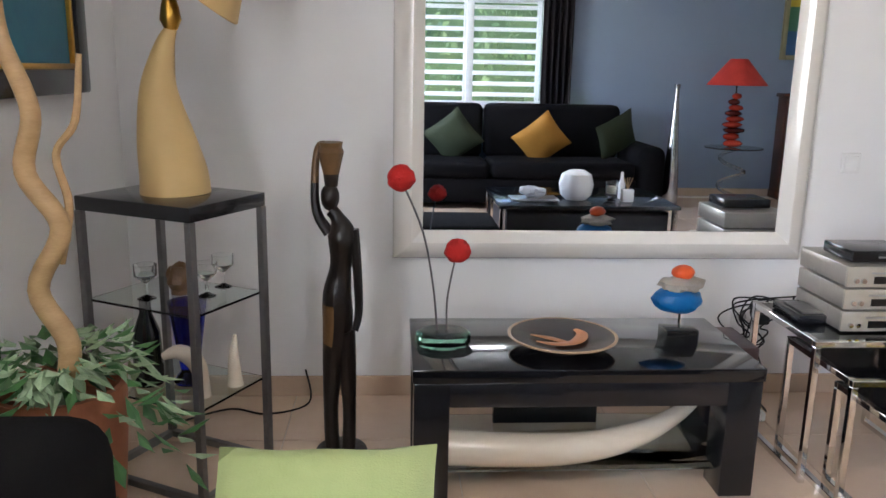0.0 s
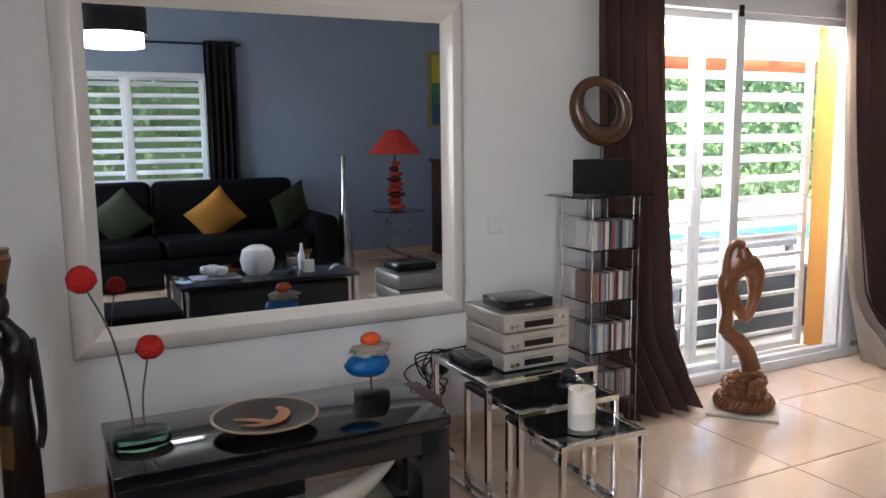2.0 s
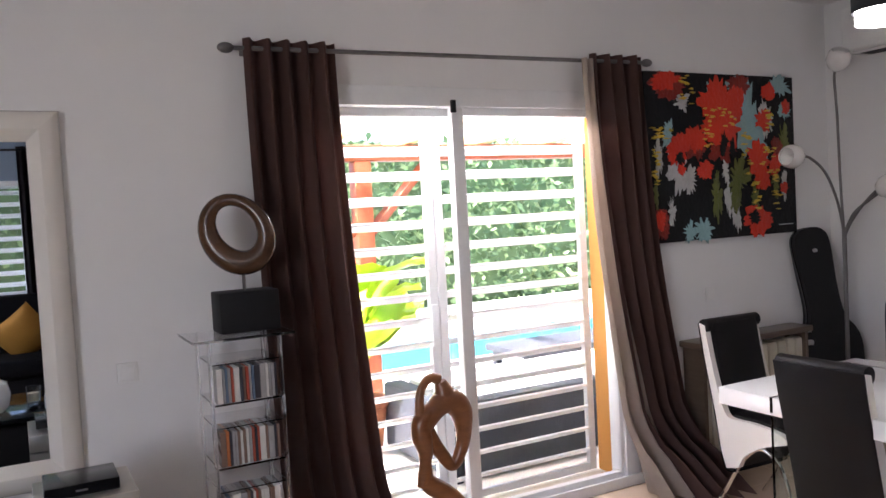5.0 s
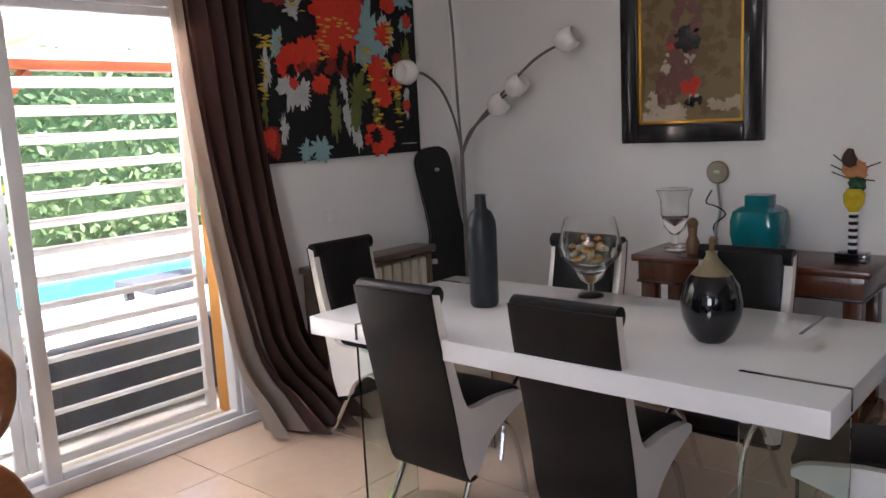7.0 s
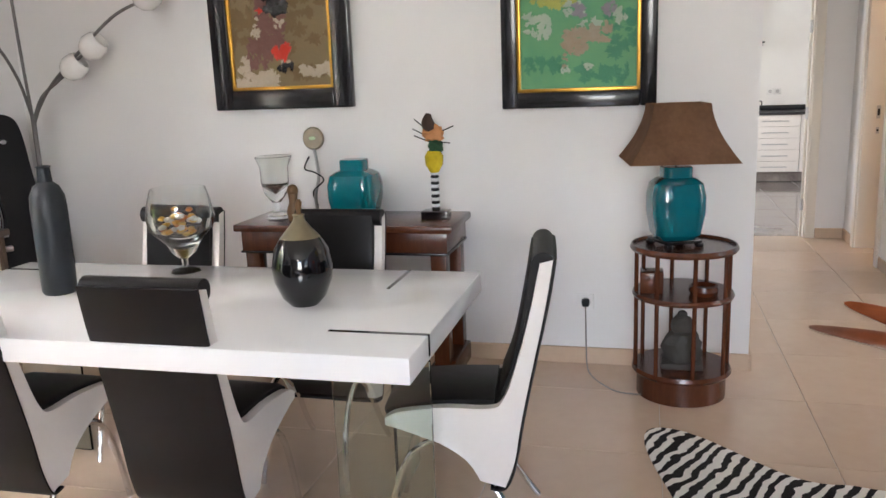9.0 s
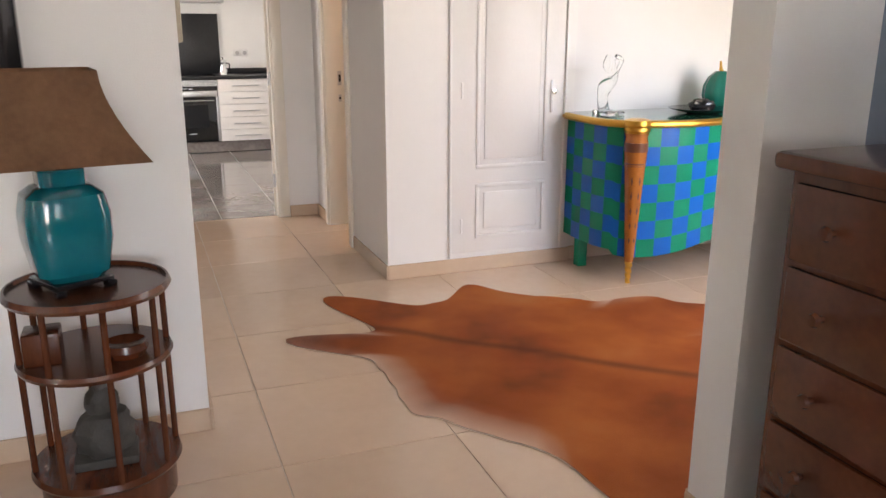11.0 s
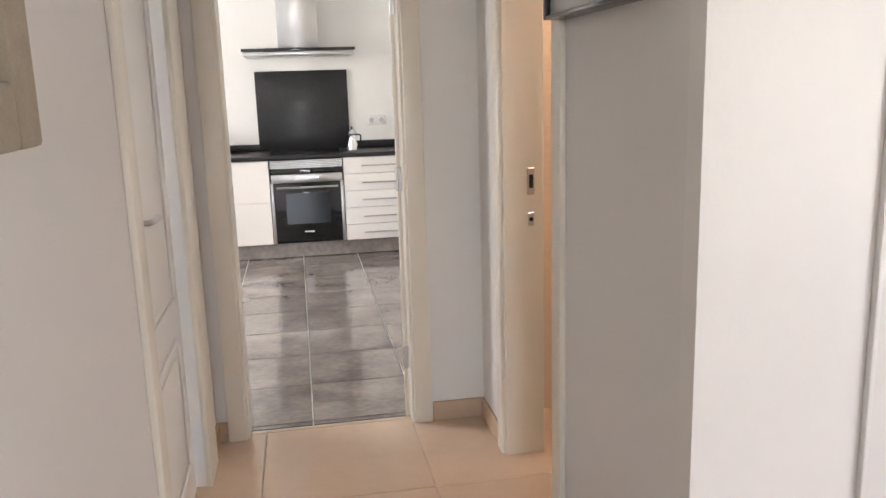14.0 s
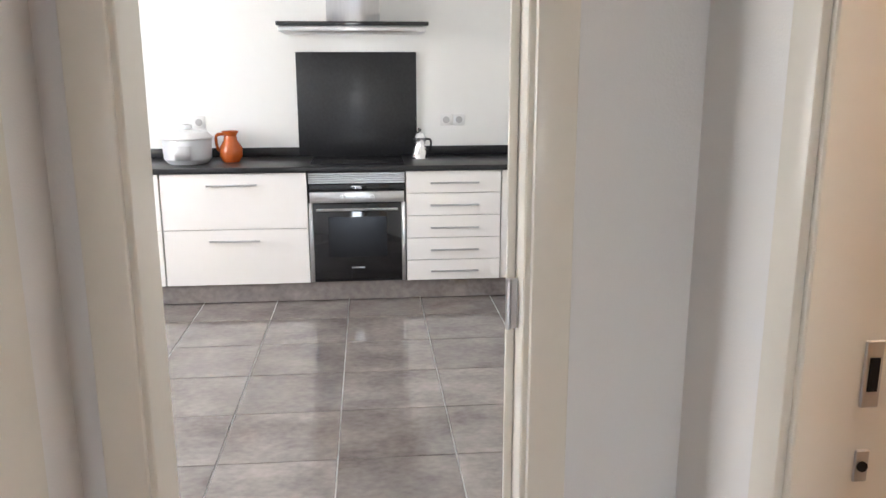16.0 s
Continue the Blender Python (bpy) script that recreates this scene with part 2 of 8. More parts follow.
TERRACE = mat("pale_terrace_stone", (0.74, 0.71, 0.66), 0.7, 0, (0.66, 0.63, 0.58), 3, 1.3, 0.1, 60)
RATTAN = mat("dark_grey_rattan", (0.055, 0.060, 0.072), 0.6, 0, (0.035, 0.038, 0.048), 40, 1.4, 0.6, 150)
# darker green of the hedge cores, the shade between leaves put into colour
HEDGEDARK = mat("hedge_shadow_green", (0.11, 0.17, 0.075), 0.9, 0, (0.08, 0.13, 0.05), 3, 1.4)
WATER = mat("pool_water", (0.05, 0.42, 0.55), 0.05, 0, (0.03, 0.36, 0.50), 2, 1.2, 0.08, 6)
BATHTILE = mat("warm_beige_bath_tile", (0.80, 0.66, 0.52), 0.3, 0, (0.73, 0.58, 0.44), 6, 1.4, 0.15, 12, stretch=(0.6, 0.6, 9))
GREENBASE = glass_mat("green_glass", (0.35, 0.72, 0.55), 0.05)
CLEAR = glass_mat("clear_glass", (0.97, 0.99, 0.98))
TINTED = glass_mat("green_tinted_glass", (0.86, 0.96, 0.92))
ACRYLIC = glass_mat("clear_acrylic", (0.97, 0.97, 0.98), 0.02, 1.2)
PANE = glass_mat("window_glass", (0.98, 0.99, 0.99), 0.0, 1.02)
COBALT = glass_mat("cobalt_blue_glass", (0.01, 0.02, 0.45), 0.05)
GREENGLASS = glass_mat("sea_green_glass", (0.05, 0.50, 0.36), 0.12)
GREENPAINT = mat("emerald_green_lacquer", (0.0, 0.25, 0.135), 0.25, 0, (0.0, 0.20, 0.10), 9, 1.4, 0.03, 60, 0.05, spec=0.25)
BLUEPAINT = mat("ultramarine_lacquer", (0.0, 0.12, 0.50), 0.3, 0, (0.0, 0.095, 0.41), 9, 1.4, 0.03, 60, 0.05, spec=0.25)
MARQUET = wood_mat("honey_marquetry_wood", (0.24, 0.07, 0.012), (0.48, 0.17, 0.03), 0.25, (2, 2, 1), 14)
INLAY = mat("dark_wood_inlay", (0.13, 0.035, 0.010), 0.3, 0, (0.09, 0.025, 0.008), 20)
COPPER = mat("copper_foil_sweets", (0.75, 0.42, 0.12), 0.3, 0.8, (0.85, 0.7, 0.4), 30, 1.4)
SILVERVASE = mat("polished_pewter", (0.55, 0.54, 0.55), 0.18, 1.0, (0.45, 0.44, 0.45), 8)
MIRROR = mat("mirror_silvering", (0.62, 0.665, 0.71), 0.0, 1.0, (0.62, 0.665, 0.71), 2)

# ---- mesh helpers ----
PLACE = {}


def thing(name, x, y, z, label, category, group="", rz=0.0, kind=""):
    o = new(name)
    o.empty_display_size = 0.1
    m = pose(x, y, z, 0, 0, rz)
    o.matrix_basis = m
    PLACE[o] = m
    return tagged(o, label, category, group, kind)


def shade(me, angle=0.6):
    for p in me.polygons:
        p.use_smooth = True
    me.set_sharp_from_angle(angle=angle)


def part(name, bm, material, parent=None, label="", world_space=False, smooth=True):
    if world_space and parent is not None:
        p = parent
        m = Matrix.Identity(4)
        while p is not None:
            m = PLACE.get(p, Matrix.Identity(4)) @ m
            p = p.parent
        bm.transform(m.inverted())
    bmesh.ops.recalc_face_normals(bm, faces=bm.faces)
    me = bpy.data.meshes.new(name)
    bm.to_mesh(me)
    bm.free()
    if smooth:
        shade(me)
    for m in material if isinstance(material, (list, tuple)) else (material,):
        me.materials.append(m)
    o = new(name, me)
    if parent is not None:
        o.parent = parent
    if label:
        o["label"] = label
    return o


def solo(name, bm, material, label, category, group="", kind=""):
    """A thing of one mesh: its origin goes to the middle of its base."""
    vs = [v.co for v in bm.verts]
    lo = Vector([min(v[i] for v in vs) for i in range(3)])
    hi = Vector([max(v[i] for v in vs) for i in range(3)])
    c = Vector(((lo.x + hi.x) / 2, (lo.y + hi.y) / 2, lo.z))
    bmesh.ops.translate(bm, vec=-c, verts=bm.verts)
    o = part(name, bm, material)
    o.location = c
    PLACE[o] = Matrix.Translation(c)
    return tagged(o, label, category, group, kind)


def bx(x0, x1, y0, y1, z0, z1, bev=0.0, seg=2, bm=None):
    own = bmesh.new()
    bmesh.ops.create_cube(own, size=1.0)
    bmesh.ops.scale(own, vec=(abs(x1 - x0), abs(y1 - y0), abs(z1 - z0)), verts=own.verts)
    bmesh.ops.translate(own, vec=((x0 + x1) / 2, (y0 + y1) / 2, (z0 + z1) / 2), verts=own.verts)
    if bev:
        bmesh.ops.bevel(own, geom=own.edges[:], offset=bev, segments=seg, affect="EDGES", profile=0.5)
    return join(bm, own)


def join(bm, own):
    if bm is None:
        return own
    me = bpy.data.meshes.new("tmp")
    own.to_mesh(me)
    own.free()
    bm.from_mesh(me)
    bpy.data.meshes.remove(me)
    return bm


def lathe(profile, seg=32, x=0, y=0, z=0, bm=None, squash=1.0):
    """Turns (radius, height) pairs round the upright axis."""
    own = bmesh.new()
    rings = []
    for r, h in profile:
        if r < 1e-5:
            rings.append([own.verts.new((x, y, z + h))])
        else:
            rings.append([own.verts.new((x + r * math.cos(2 * math.pi * k / seg), y + squash * r * math.sin(2 * math.pi * k / seg), z + h)) for k in range(seg)])
    for a, b in zip(rings, rings[1:]):
        for k in range(seg):
            j = (k + 1) % seg
            if len(a) == 1 and len(b) == 1:
                continue
            if len(a) == 1:
                own.faces.new((a[0], b[j], b[k]))
            elif len(b) == 1:
                own.faces.new((a[k], a[j], b[0]))
            else:
                own.faces.new((a[k], a[j], b[j], b[k]))
    return join(bm, own)


def smooth_path(pts, steps=6):
    """Catmull-Rom through points of any number of values."""
    out = []
    n = len(pts)
    for i in range(n - 1):
        p0, p1, p2, p3 = pts[max(i - 1, 0)], pts[i], pts[i + 1], pts[min(i + 2, n - 1)]
        for s in range(steps):
            t = s / steps
            out.append(tuple(0.5 * (2 * b + (c - a) * t + (2 * a - 5 * b + 4 * c - d) * t * t + (3 * b - a - 3 * c + d) * t ** 3) for a, b, c, d in zip(p0, p1, p2, p3)))
    out.append(tuple(pts[-1]))
    return out


def tube(pts, r, seg=10, bm=None, closed=False, steps=0):
    """A pipe along points (x, y, z) or (x, y, z, radius)."""
    pts = [tuple(p) if len(p) > 3 else (*p, r) for p in pts]
    if steps:
        pts = smooth_path(pts, steps)
    own = bmesh.new()
    rings = []
    n = len(pts)
    up = Vector((0.13, 0.21, 0.97))
    for i, p in enumerate(pts):
        a = Vector(pts[(i - 1) % n if closed else max(i - 1, 0)][:3])
        b = Vector(pts[(i + 1) % n if closed else min(i + 1, n - 1)][:3])
        d = (b - a).normalized()
        u = d.cross(up)
        if u.length < 0.05:
            u = d.cross(Vector((1, 0, 0)))
        u.normalize()
        v = d.cross(u)
        up = u.cross(d) if abs(d.dot(up)) < 0.999 else up
        rings.append([own.verts.new(Vector(p[:3]) + max(p[3], 1e-4) * (math.cos(2 * math.pi * k / seg) * u + math.sin(2 * math.pi * k / seg) * v)) for k in range(seg)])
    for i in range(n if closed else n - 1):
        a, b = rings[i], rings[(i + 1) % n]
        for k in range(seg):
            own.faces.new((a[k], a[(k + 1) % seg], b[(k + 1) % seg], b[k]))
    if not closed:
        own.faces.new(rings[0])
        own.faces.new(rings[-1])
    return join(bm, own)


def prism(outline, z0, z1, bm=None):
    """An upright slab over a plan outline."""
    own = bmesh.new()
    a = [own.verts.new((x, y, z0)) for x, y in outline]
    b = [own.verts.new((x, y, z1)) for x, y in outline]
    own.faces.new(a)
    own.faces.new(b)
    for i in range(len(a)):
        j = (i + 1) % len(a)
        own.faces.new((a[i], a[j], b[j], b[i]))
    return join(bm, own)


def ball(x, y, z, rx, ry, rz, bm=None, u=20, v=12, rough=0.0):
    own = bmesh.new()
    bmesh.ops.create_uvsphere(own, u_segments=u, v_segments=v, radius=1.0)
    for w in own.verts:
        k = 1 + rough * noise.noise(w.co * 2.3 + Vector((x * 9, y * 9, z * 9)))
        w.co = Vector((x + rx * w.co.x * k, y + ry * w.co.y * k, z + rz * w.co.z * k))
    return join(bm, own)


def wall(name, x0, x1, y0, y1, z0, z1, material, holes=()):
    """A wall along x or y with openings (from, to, bottom, top) along its length."""
    along_x = (x1 - x0) > (y1 - y0)
    s0, s1 = (x0, x1) if along_x else (y0, y1)
    cuts = sorted({s0, s1, *[c for h in holes for c in h[:2]]})
    bm = bmesh.new()
    for a, b in zip(cuts, cuts[1:]):
        mid = (a + b) / 2
        spans = [(z0, z1)]
        for h in holes:
            if h[0] < mid < h[1]:
                spans = [(z0, h[2]), (h[3], z1)]
        for c, d in spans:
            if d - c > 0.001:
                bx(*((a, b, y0, y1) if along_x else (x0, x1, a, b)), c, d, bm=bm)
    bmesh.ops.remove_doubles(bm, verts=bm.verts, dist=0.0005)
    o = part(name, bm, material, smooth=False)
    return tagged(o, kind="structure")

# ---- the large structure ----
NY, EX, CEILZ = 3.553, 5.896, 2.75
wall("wall_north", -1.55, 6.05, NY, NY + 0.30, -0.1, CEILZ, WALL, [(2.36, 4.19, -0.02, 2.11)])
# the opening in the west wall is made up, for its fill lamp
wall("wall_west", -1.55, -1.30, -2.2, NY, -0.1, CEILZ, WALL, [(-1.15, 0.35, 0.7, 2.3)])
wall("wall_south", -1.30, 4.68, -2.25, -2.0, -0.1, CEILZ, BLUEWALL, [(-0.75, 1.36, 0.95, 2.09)])
wall("wall_south_stub", 4.68, 4.83, -2.25, -1.66, -0.1, CEILZ, WALL)
# unseen opening added here to hold the stair hall's fill lamp
wall("wall_stair_west", 4.68, 4.83, -5.2, -2.25, -0.1, CEILZ, WALL, [(-4.7, -3.0, 0.5, 2.3)])
wall("wall_stair_south", 4.83, 7.6, -5.35, -5.2, -0.1, CEILZ, WALL)
wall("wall_dining", EX, EX + 0.15, -0.382, NY, -0.1, CEILZ, WALL)
wall("wall_hall_left", EX + 0.15, 9.22, -0.382, -0.23, -0.1, CEILZ, WALL, [(8.05, 8.84, -0.02, 2.04)])
wall("wall_behind_commode", 7.40, 7.55, -5.2, -2.70, -0.1, CEILZ, WALL)
wall("wall_closet_front", 7.38, 7.44, -2.70, -1.518, -0.1, CEILZ, WHITEDOOR)
wall("wall_hall_right", 7.44, 9.22, -1.66, -1.518, -0.1, CEILZ, WALL, [(8.20, 8.84, -0.02, 2.04)])
wall("wall_kitchen_door", 9.22, 9.36, -1.66, 2.3, -0.1, CEILZ, WALL, [(-1.224, -0.492, -0.02, 2.05)])
wall("wall_kitchen_back", 13.44, 13.6, -2.2, 2.3, -0.1, CEILZ, WHITETILE)
wall("wall_kitchen_right", 9.36, 13.44, -2.2, -2.0, -0.1, CEILZ, WHITETILE)
# opening out of view, added for the lamp that brightens the kitchen
wall("wall_kitchen_left", 9.36, 13.44, 2.15, 2.3, -0.1, CEILZ, WHITETILE, [(10.3, 12.1, 1.0, 2.2)])
wall("wall_bath_back", 8.0, 9.22, -3.0, -2.9, -0.1, CEILZ, BATHTILE)
wall("wall_bath_side", 9.22, 9.36, -3.0, -1.66, -0.1, CEILZ, BATHTILE)
wall("wall_bath_near", 7.9, 8.0, -3.0, -1.66, -0.1, CEILZ, BATHTILE)
for nm, a in (("ceiling_living", (-1.55, 6.05, -2.25, 3.85)), ("ceiling_stair", (4.68, 7.55, -5.35, -2.25)), ("ceiling_hall", (6.05, 9.36, -3.0, 0.0)), ("ceiling_kitchen", (9.36, 13.6, -2.2, 2.3))):
    tagged(part(nm, bx(*a, CEILZ, CEILZ + 0.15), CEIL, smooth=False), kind="structure")
# sloping soffit of the stair over the end of the commode
bm = bmesh.new()
prof = [(-5.2, 1.22), (-3.4, 1.77), (-3.4, 1.95), (-5.2, 1.4)]
a = [bm.verts.new((5.9, y, z)) for y, z in prof]
b = [bm.verts.new((7.4, y, z)) for y, z in prof]
bm.faces.new(a)
bm.faces.new(b)
for i in range(4):
    bm.faces.new((a[i], a[(i + 1) % 4], b[(i + 1) % 4], b[i]))
tagged(part("stair_soffit", bm, CEIL, smooth=False), "white plastered sloping underside of a stair", kind="structure")

# floors: screed with grout, tiles come last
floor_main = tagged(part("floor", bx(-1.55, 9.29, -5.35, 3.85, -0.14, -0.004), GROUT, smooth=False), "floor of polished beige marble tiles with thin joints", kind="structure")
floor_kitchen = tagged(part("floor_kitchen", bx(9.29, 13.6, -2.2, 2.3, -0.14, -0.004), KGROUT, smooth=False), "kitchen floor of glossy grey tiles with pale joints", kind="structure")


def skirting(name, x0, x1, y0, y1):
    tagged(part(name, bx(x0, x1, y0, y1, 0.0, 0.085, 0.003, 1), SKIRT), "beige marble skirting", kind="structure")


for i, a in enumerate([(-1.3, 2.36, NY - 0.014, NY), (4.21, EX, NY - 0.014, NY), (EX - 0.014, EX, -0.382, NY - 0.014), (-1.3, -1.286, -2.0, NY - 0.014),
                       (-1.286, 4.68, -2.0, -1.986), (EX - 0.014, 7.97, -0.396, -0.382), (8.92, 9.206, -0.396, -0.382), (7.366, 7.38, -2.70, -1.518), (7.366, 8.12, -1.518, -1.504),
                       (7.386, 7.40, -5.2, -2.70), (9.206, 9.22, -1.504, -1.29), (8.92, 9.22, -1.518, -1.504), (9.206, 9.22, -0.43, -0.382), (4.666, 4.68, -1.986, -1.646), (4.68, 4.83, -1.66, -1.646), (4.83, 4.844, -5.2, -1.66)]):
    skirting("baseboard_%d" % (i + 1), *a)


# ---- openings ----
def casing_x(name, x, y0, y1, top, sign, material, w=0.075, d=0.018):
    """Architrave and lining of a doorway in a wall across x."""
    th = thing(name, x, (y0 + y1) / 2, 0, "cream painted door frame round an open doorway", "door frame", kind="structure")
    part("jamb", bx(x - 0.005, x + 0.145, y1, y1 + 0.025, 0, top, 0.003, 1), material, th, world_space=True)
    part("jamb", bx(x - 0.005, x + 0.145, y0 - 0.025, y0, 0, top, 0.003, 1), material, th, world_space=True)
    part("head_jamb", bx(x - 0.005, x + 0.145, y0 - 0.025, y1 + 0.025, top, top + 0.025, 0.003, 1), material, th, world_space=True)
    for s in (y1 + 0.012, y0 - 0.012 - w):
        part("architrave", bx(x - d - 0.002, x, s, s + w, 0, top + w, 0.005), material, th, world_space=True)
    part("architrave", bx(x - d - 0.002, x, y0 - 0.012, y1 + 0.012, top + 0.012, top + w, 0.005), material, th, world_space=True)
    return th


kd = casing_x("door_1", 9.22, -1.199, -0.517, 2.03, -1, CREAM)
part("stop_bead", bx(9.29, 9.305, -1.197, -1.182, 0, 2.03), CREAM, kd, world_space=True)
for z in (0.28, 1.05, 1.75):
    h = bx(9.262, 9.268, -1.198, -1.178, z - 0.05, z + 0.05, 0.002, 1)
    tube([(9.262, -1.18, z - 0.05), (9.262, -1.18, z + 0.05)], 0.006, 8, h)
    part("hinge", h, STEEL, kd, "steel hinge", world_space=True)

# doorway to the bathroom, with its strike plate
bd = thing("door_2", 8.52, -1.518, 0, "cream painted door frame of a lit bathroom with a steel strike plate", "door frame", kind="structure")
part("jamb", bx(8.815, 8.84, -1.665, -1.512, 0, 2.015, 0.003, 1), CREAM, bd, world_space=True)
part("jamb", bx(8.20, 8.225, -1.665, -1.512, 0, 2.015, 0.003, 1), CREAM, bd, world_space=True)
part("head_jamb", bx(8.225, 8.815, -1.665, -1.512, 1.99, 2.015, 0.003, 1), CREAM, bd, world_space=True)
part("architrave", bx(8.83, 8.905, -1.518, -1.498, 0, 2.08, 0.005), CREAM, bd, world_space=True)
part("architrave", bx(8.135, 8.212, -1.518, -1.498, 0, 2.08, 0.005), CREAM, bd, world_space=True)
part("architrave", bx(8.212, 8.83, -1.518, -1.498, 2.003, 2.08, 0.005), CREAM, bd, world_space=True)
sp = bx(8.811, 8.816, -1.63, -1.602, 1.02, 1.12, 0.002, 1)
part("strike_plate", sp, STEEL, bd, "brushed steel strike plate", world_space=True)
part("strike_hole", bx(8.8095, 8.812, -1.624, -1.609, 1.045, 1.095), BLACKMATT, bd, "dark latch hole", world_space=True)
part("strike_plate", bx(8.811, 8.816, -1.627, -1.605, 0.905, 0.955, 0.002, 1), STEEL, bd, "small steel lock plate", world_space=True)
part("bolt_hole", lathe([(0, 0), (0.008, 0), (0.008, 0.003), (0, 0.003)], 12), BLACKMATT, bd, "dark bolt hole").matrix_basis = pose(8.808 - 8.52, -1.616 + 1.518, 0.93, 0, 90, 0)


def panel_door(th, axis, plane, a0, a1, z0, z1, sign, panels, material):
    """A leaf with raised mouldings; axis is the one along the leaf, sign the side that it faces."""
    def put(b0, b1, c0, c1, d0, d1, bev):
        lo, hi = sorted((plane + sign * d0, plane + sign * d1))
        return bx(b0, b1, lo, hi, c0, c1, bev, 2) if axis == "x" else bx(lo, hi, b0, b1, c0, c1, bev, 2)
    part("leaf", put(a0, a1, z0, z1, -0.03, 0.0, 0.003), material, th, world_space=True)
    for p0, p1, q0, q1 in panels:
        w = 0.022
        f = put(p0, p1, q0, q0 + w, 0.0, 0.010, 0.004)
        for r in ((p0, p1, q1 - w, q1), (p0, p0 + w, q0 + w, q1 - w), (p1 - w, p1, q0 + w, q1 - w)):
            join(f, put(*r, 0.0, 0.010, 0.004))
        part("moulding", f, material, th, world_space=True)
        part("panel", put(p0 + w + 0.03, p1 - w - 0.03, q0 + w + 0.03, q1 - w - 0.03, 0.0, 0.006, 0.005), material, th, world_space=True)


ld = thing("door_3", 8.440, -0.40, 0, "closed white panelled door with a steel lever handle", "door", kind="structure")
panel_door(ld, "x", -0.345, 8.075, 8.815, 0.005, 2.02, -1, [(8.180, 8.710, 0.14, 0.62), (8.180, 8.710, 0.74, 1.86)], WHITEDOOR)
for s in ((7.975, 8.065), (8.825, 9.035)):
    part("architrave", bx(*s, -0.402, -0.382, 0, 2.11, 0.005), CREAM, ld, world_space=True)
part("architrave", bx(8.065, 8.825, -0.402, -0.382, 2.03, 2.11, 0.005), CREAM, ld, world_space=True)
hb = tube([(8.125, -0.345, 1.10), (8.125, -0.40, 1.10), (8.140, -0.408, 1.10), (8.240, -0.408, 1.095)], 0.008, 8, steps=3)
part("door_handle", hb, STEEL, ld, "steel lever handle", world_space=True)

cl = thing("closet_door", 7.37, -2.25, 0, "white panelled closet door with a small steel knob", "closet door", kind="structure")
panel_door(cl, "y", 7.375, -2.62, -1.90, 0.115, 2.25, -1, [(-2.515, -2.06, 0.20, 0.53), (-2.515, -2.06, 0.62, 2.1)], WHITEDOOR)
part("stile_strip", bx(7.362, 7.38, -1.905, -1.893, 0.09, 2.3, 0.003), WHITEDOOR, cl, world_space=True)
part("stile_strip", bx(7.362, 7.38, -2.640, -2.628, 0.09, 2.3, 0.003), WHITEDOOR, cl, world_space=True)
kn = lathe([(0, 0), (0.008, 0), (0.007, 0.015), (0.014, 0.024), (0.014, 0.032), (0, 0.036)], 16)
bmesh.ops.rotate(kn, matrix=Matrix.Rotation(radians(-90), 3, "Y"), verts=kn.verts)
bmesh.ops.translate(kn, vec=(7.371, -2.545, 1.055), verts=kn.verts)
part("knob", kn, CHROME, cl, "small chrome knob", world_space=True)
part("key_plate", bx(7.366, 7.372, -2.556, -2.534, 0.93, 1.12, 0.003), WHITEPLASTIC, cl, world_space=True)
for z in (0.28, 1.07, 1.8):
    part("hinge", bx(7.366, 7.372, -1.975, -1.963, z - 0.045, z + 0.045, 0.002, 1), WHITEPLASTIC, cl, world_space=True)

# glazed terrace door
td = thing("terrace_door", 3.2, NY, 0, "white aluminium sliding glass door to the terrace", "sliding door", kind="structure")
for nm, a in (("frame_side", (2.36, 2.42, 0.0, 2.11)), ("frame_side", (4.10, 4.19, 0.0, 2.11)), ("frame_head", (2.42, 4.10, 2.06, 2.11)), ("frame_sill", (2.42, 4.10, 0.0, 0.045))):
    part(nm, bx(a[0], a[1], NY - 0.012, NY + 0.12, a[2], a[3], 0.004), WHITEALU, td, world_space=True)
part("sill_board", bx(2.30, 4.25, NY - 0.03, NY - 0.0125, 0.0, 0.06, 0.004), WHITEALU, td, world_space=True)
part("head_board", bx(2.30, 4.25, NY - 0.02, NY - 0.004, 2.06, 2.15, 0.004), WHITEALU, td, world_space=True)


def sash(x0, x1, y, w=0.065):
    s = part("sash", bx(x0, x0 + 0.065, y, y + 0.04, 0.045, 2.06, 0.004), WHITEALU, td, world_space=True)
    part("stile", bx(x1 - w, x1, y, y + 0.04, 0.045, 2.06, 0.004), WHITEALU, td, world_space=True)
    for z in (0.045, 2.02):
        part("rail", bx(x0 + 0.065, x1 - w, y, y + 0.04, z, z + 0.04, 0.004), WHITEALU, td, world_space=True)
    g = part("pane", bx(x0 + 0.065, x1 - w, y + 0.017, y + 0.023, 0.095, 2.02), PANE, td, "clear window glass", world_space=True)
    g.visible_shadow = False


sash(2.42, 3.205, NY + 0.055)
sash(3.12, 4.10, NY + 0.005, 0.025)
part("latch", bx(3.10, 3.125, NY - 0.038, NY - 0.021, 2.03, 2.09, 0.003), BLACKMATT, td, "black latch", world_space=True)


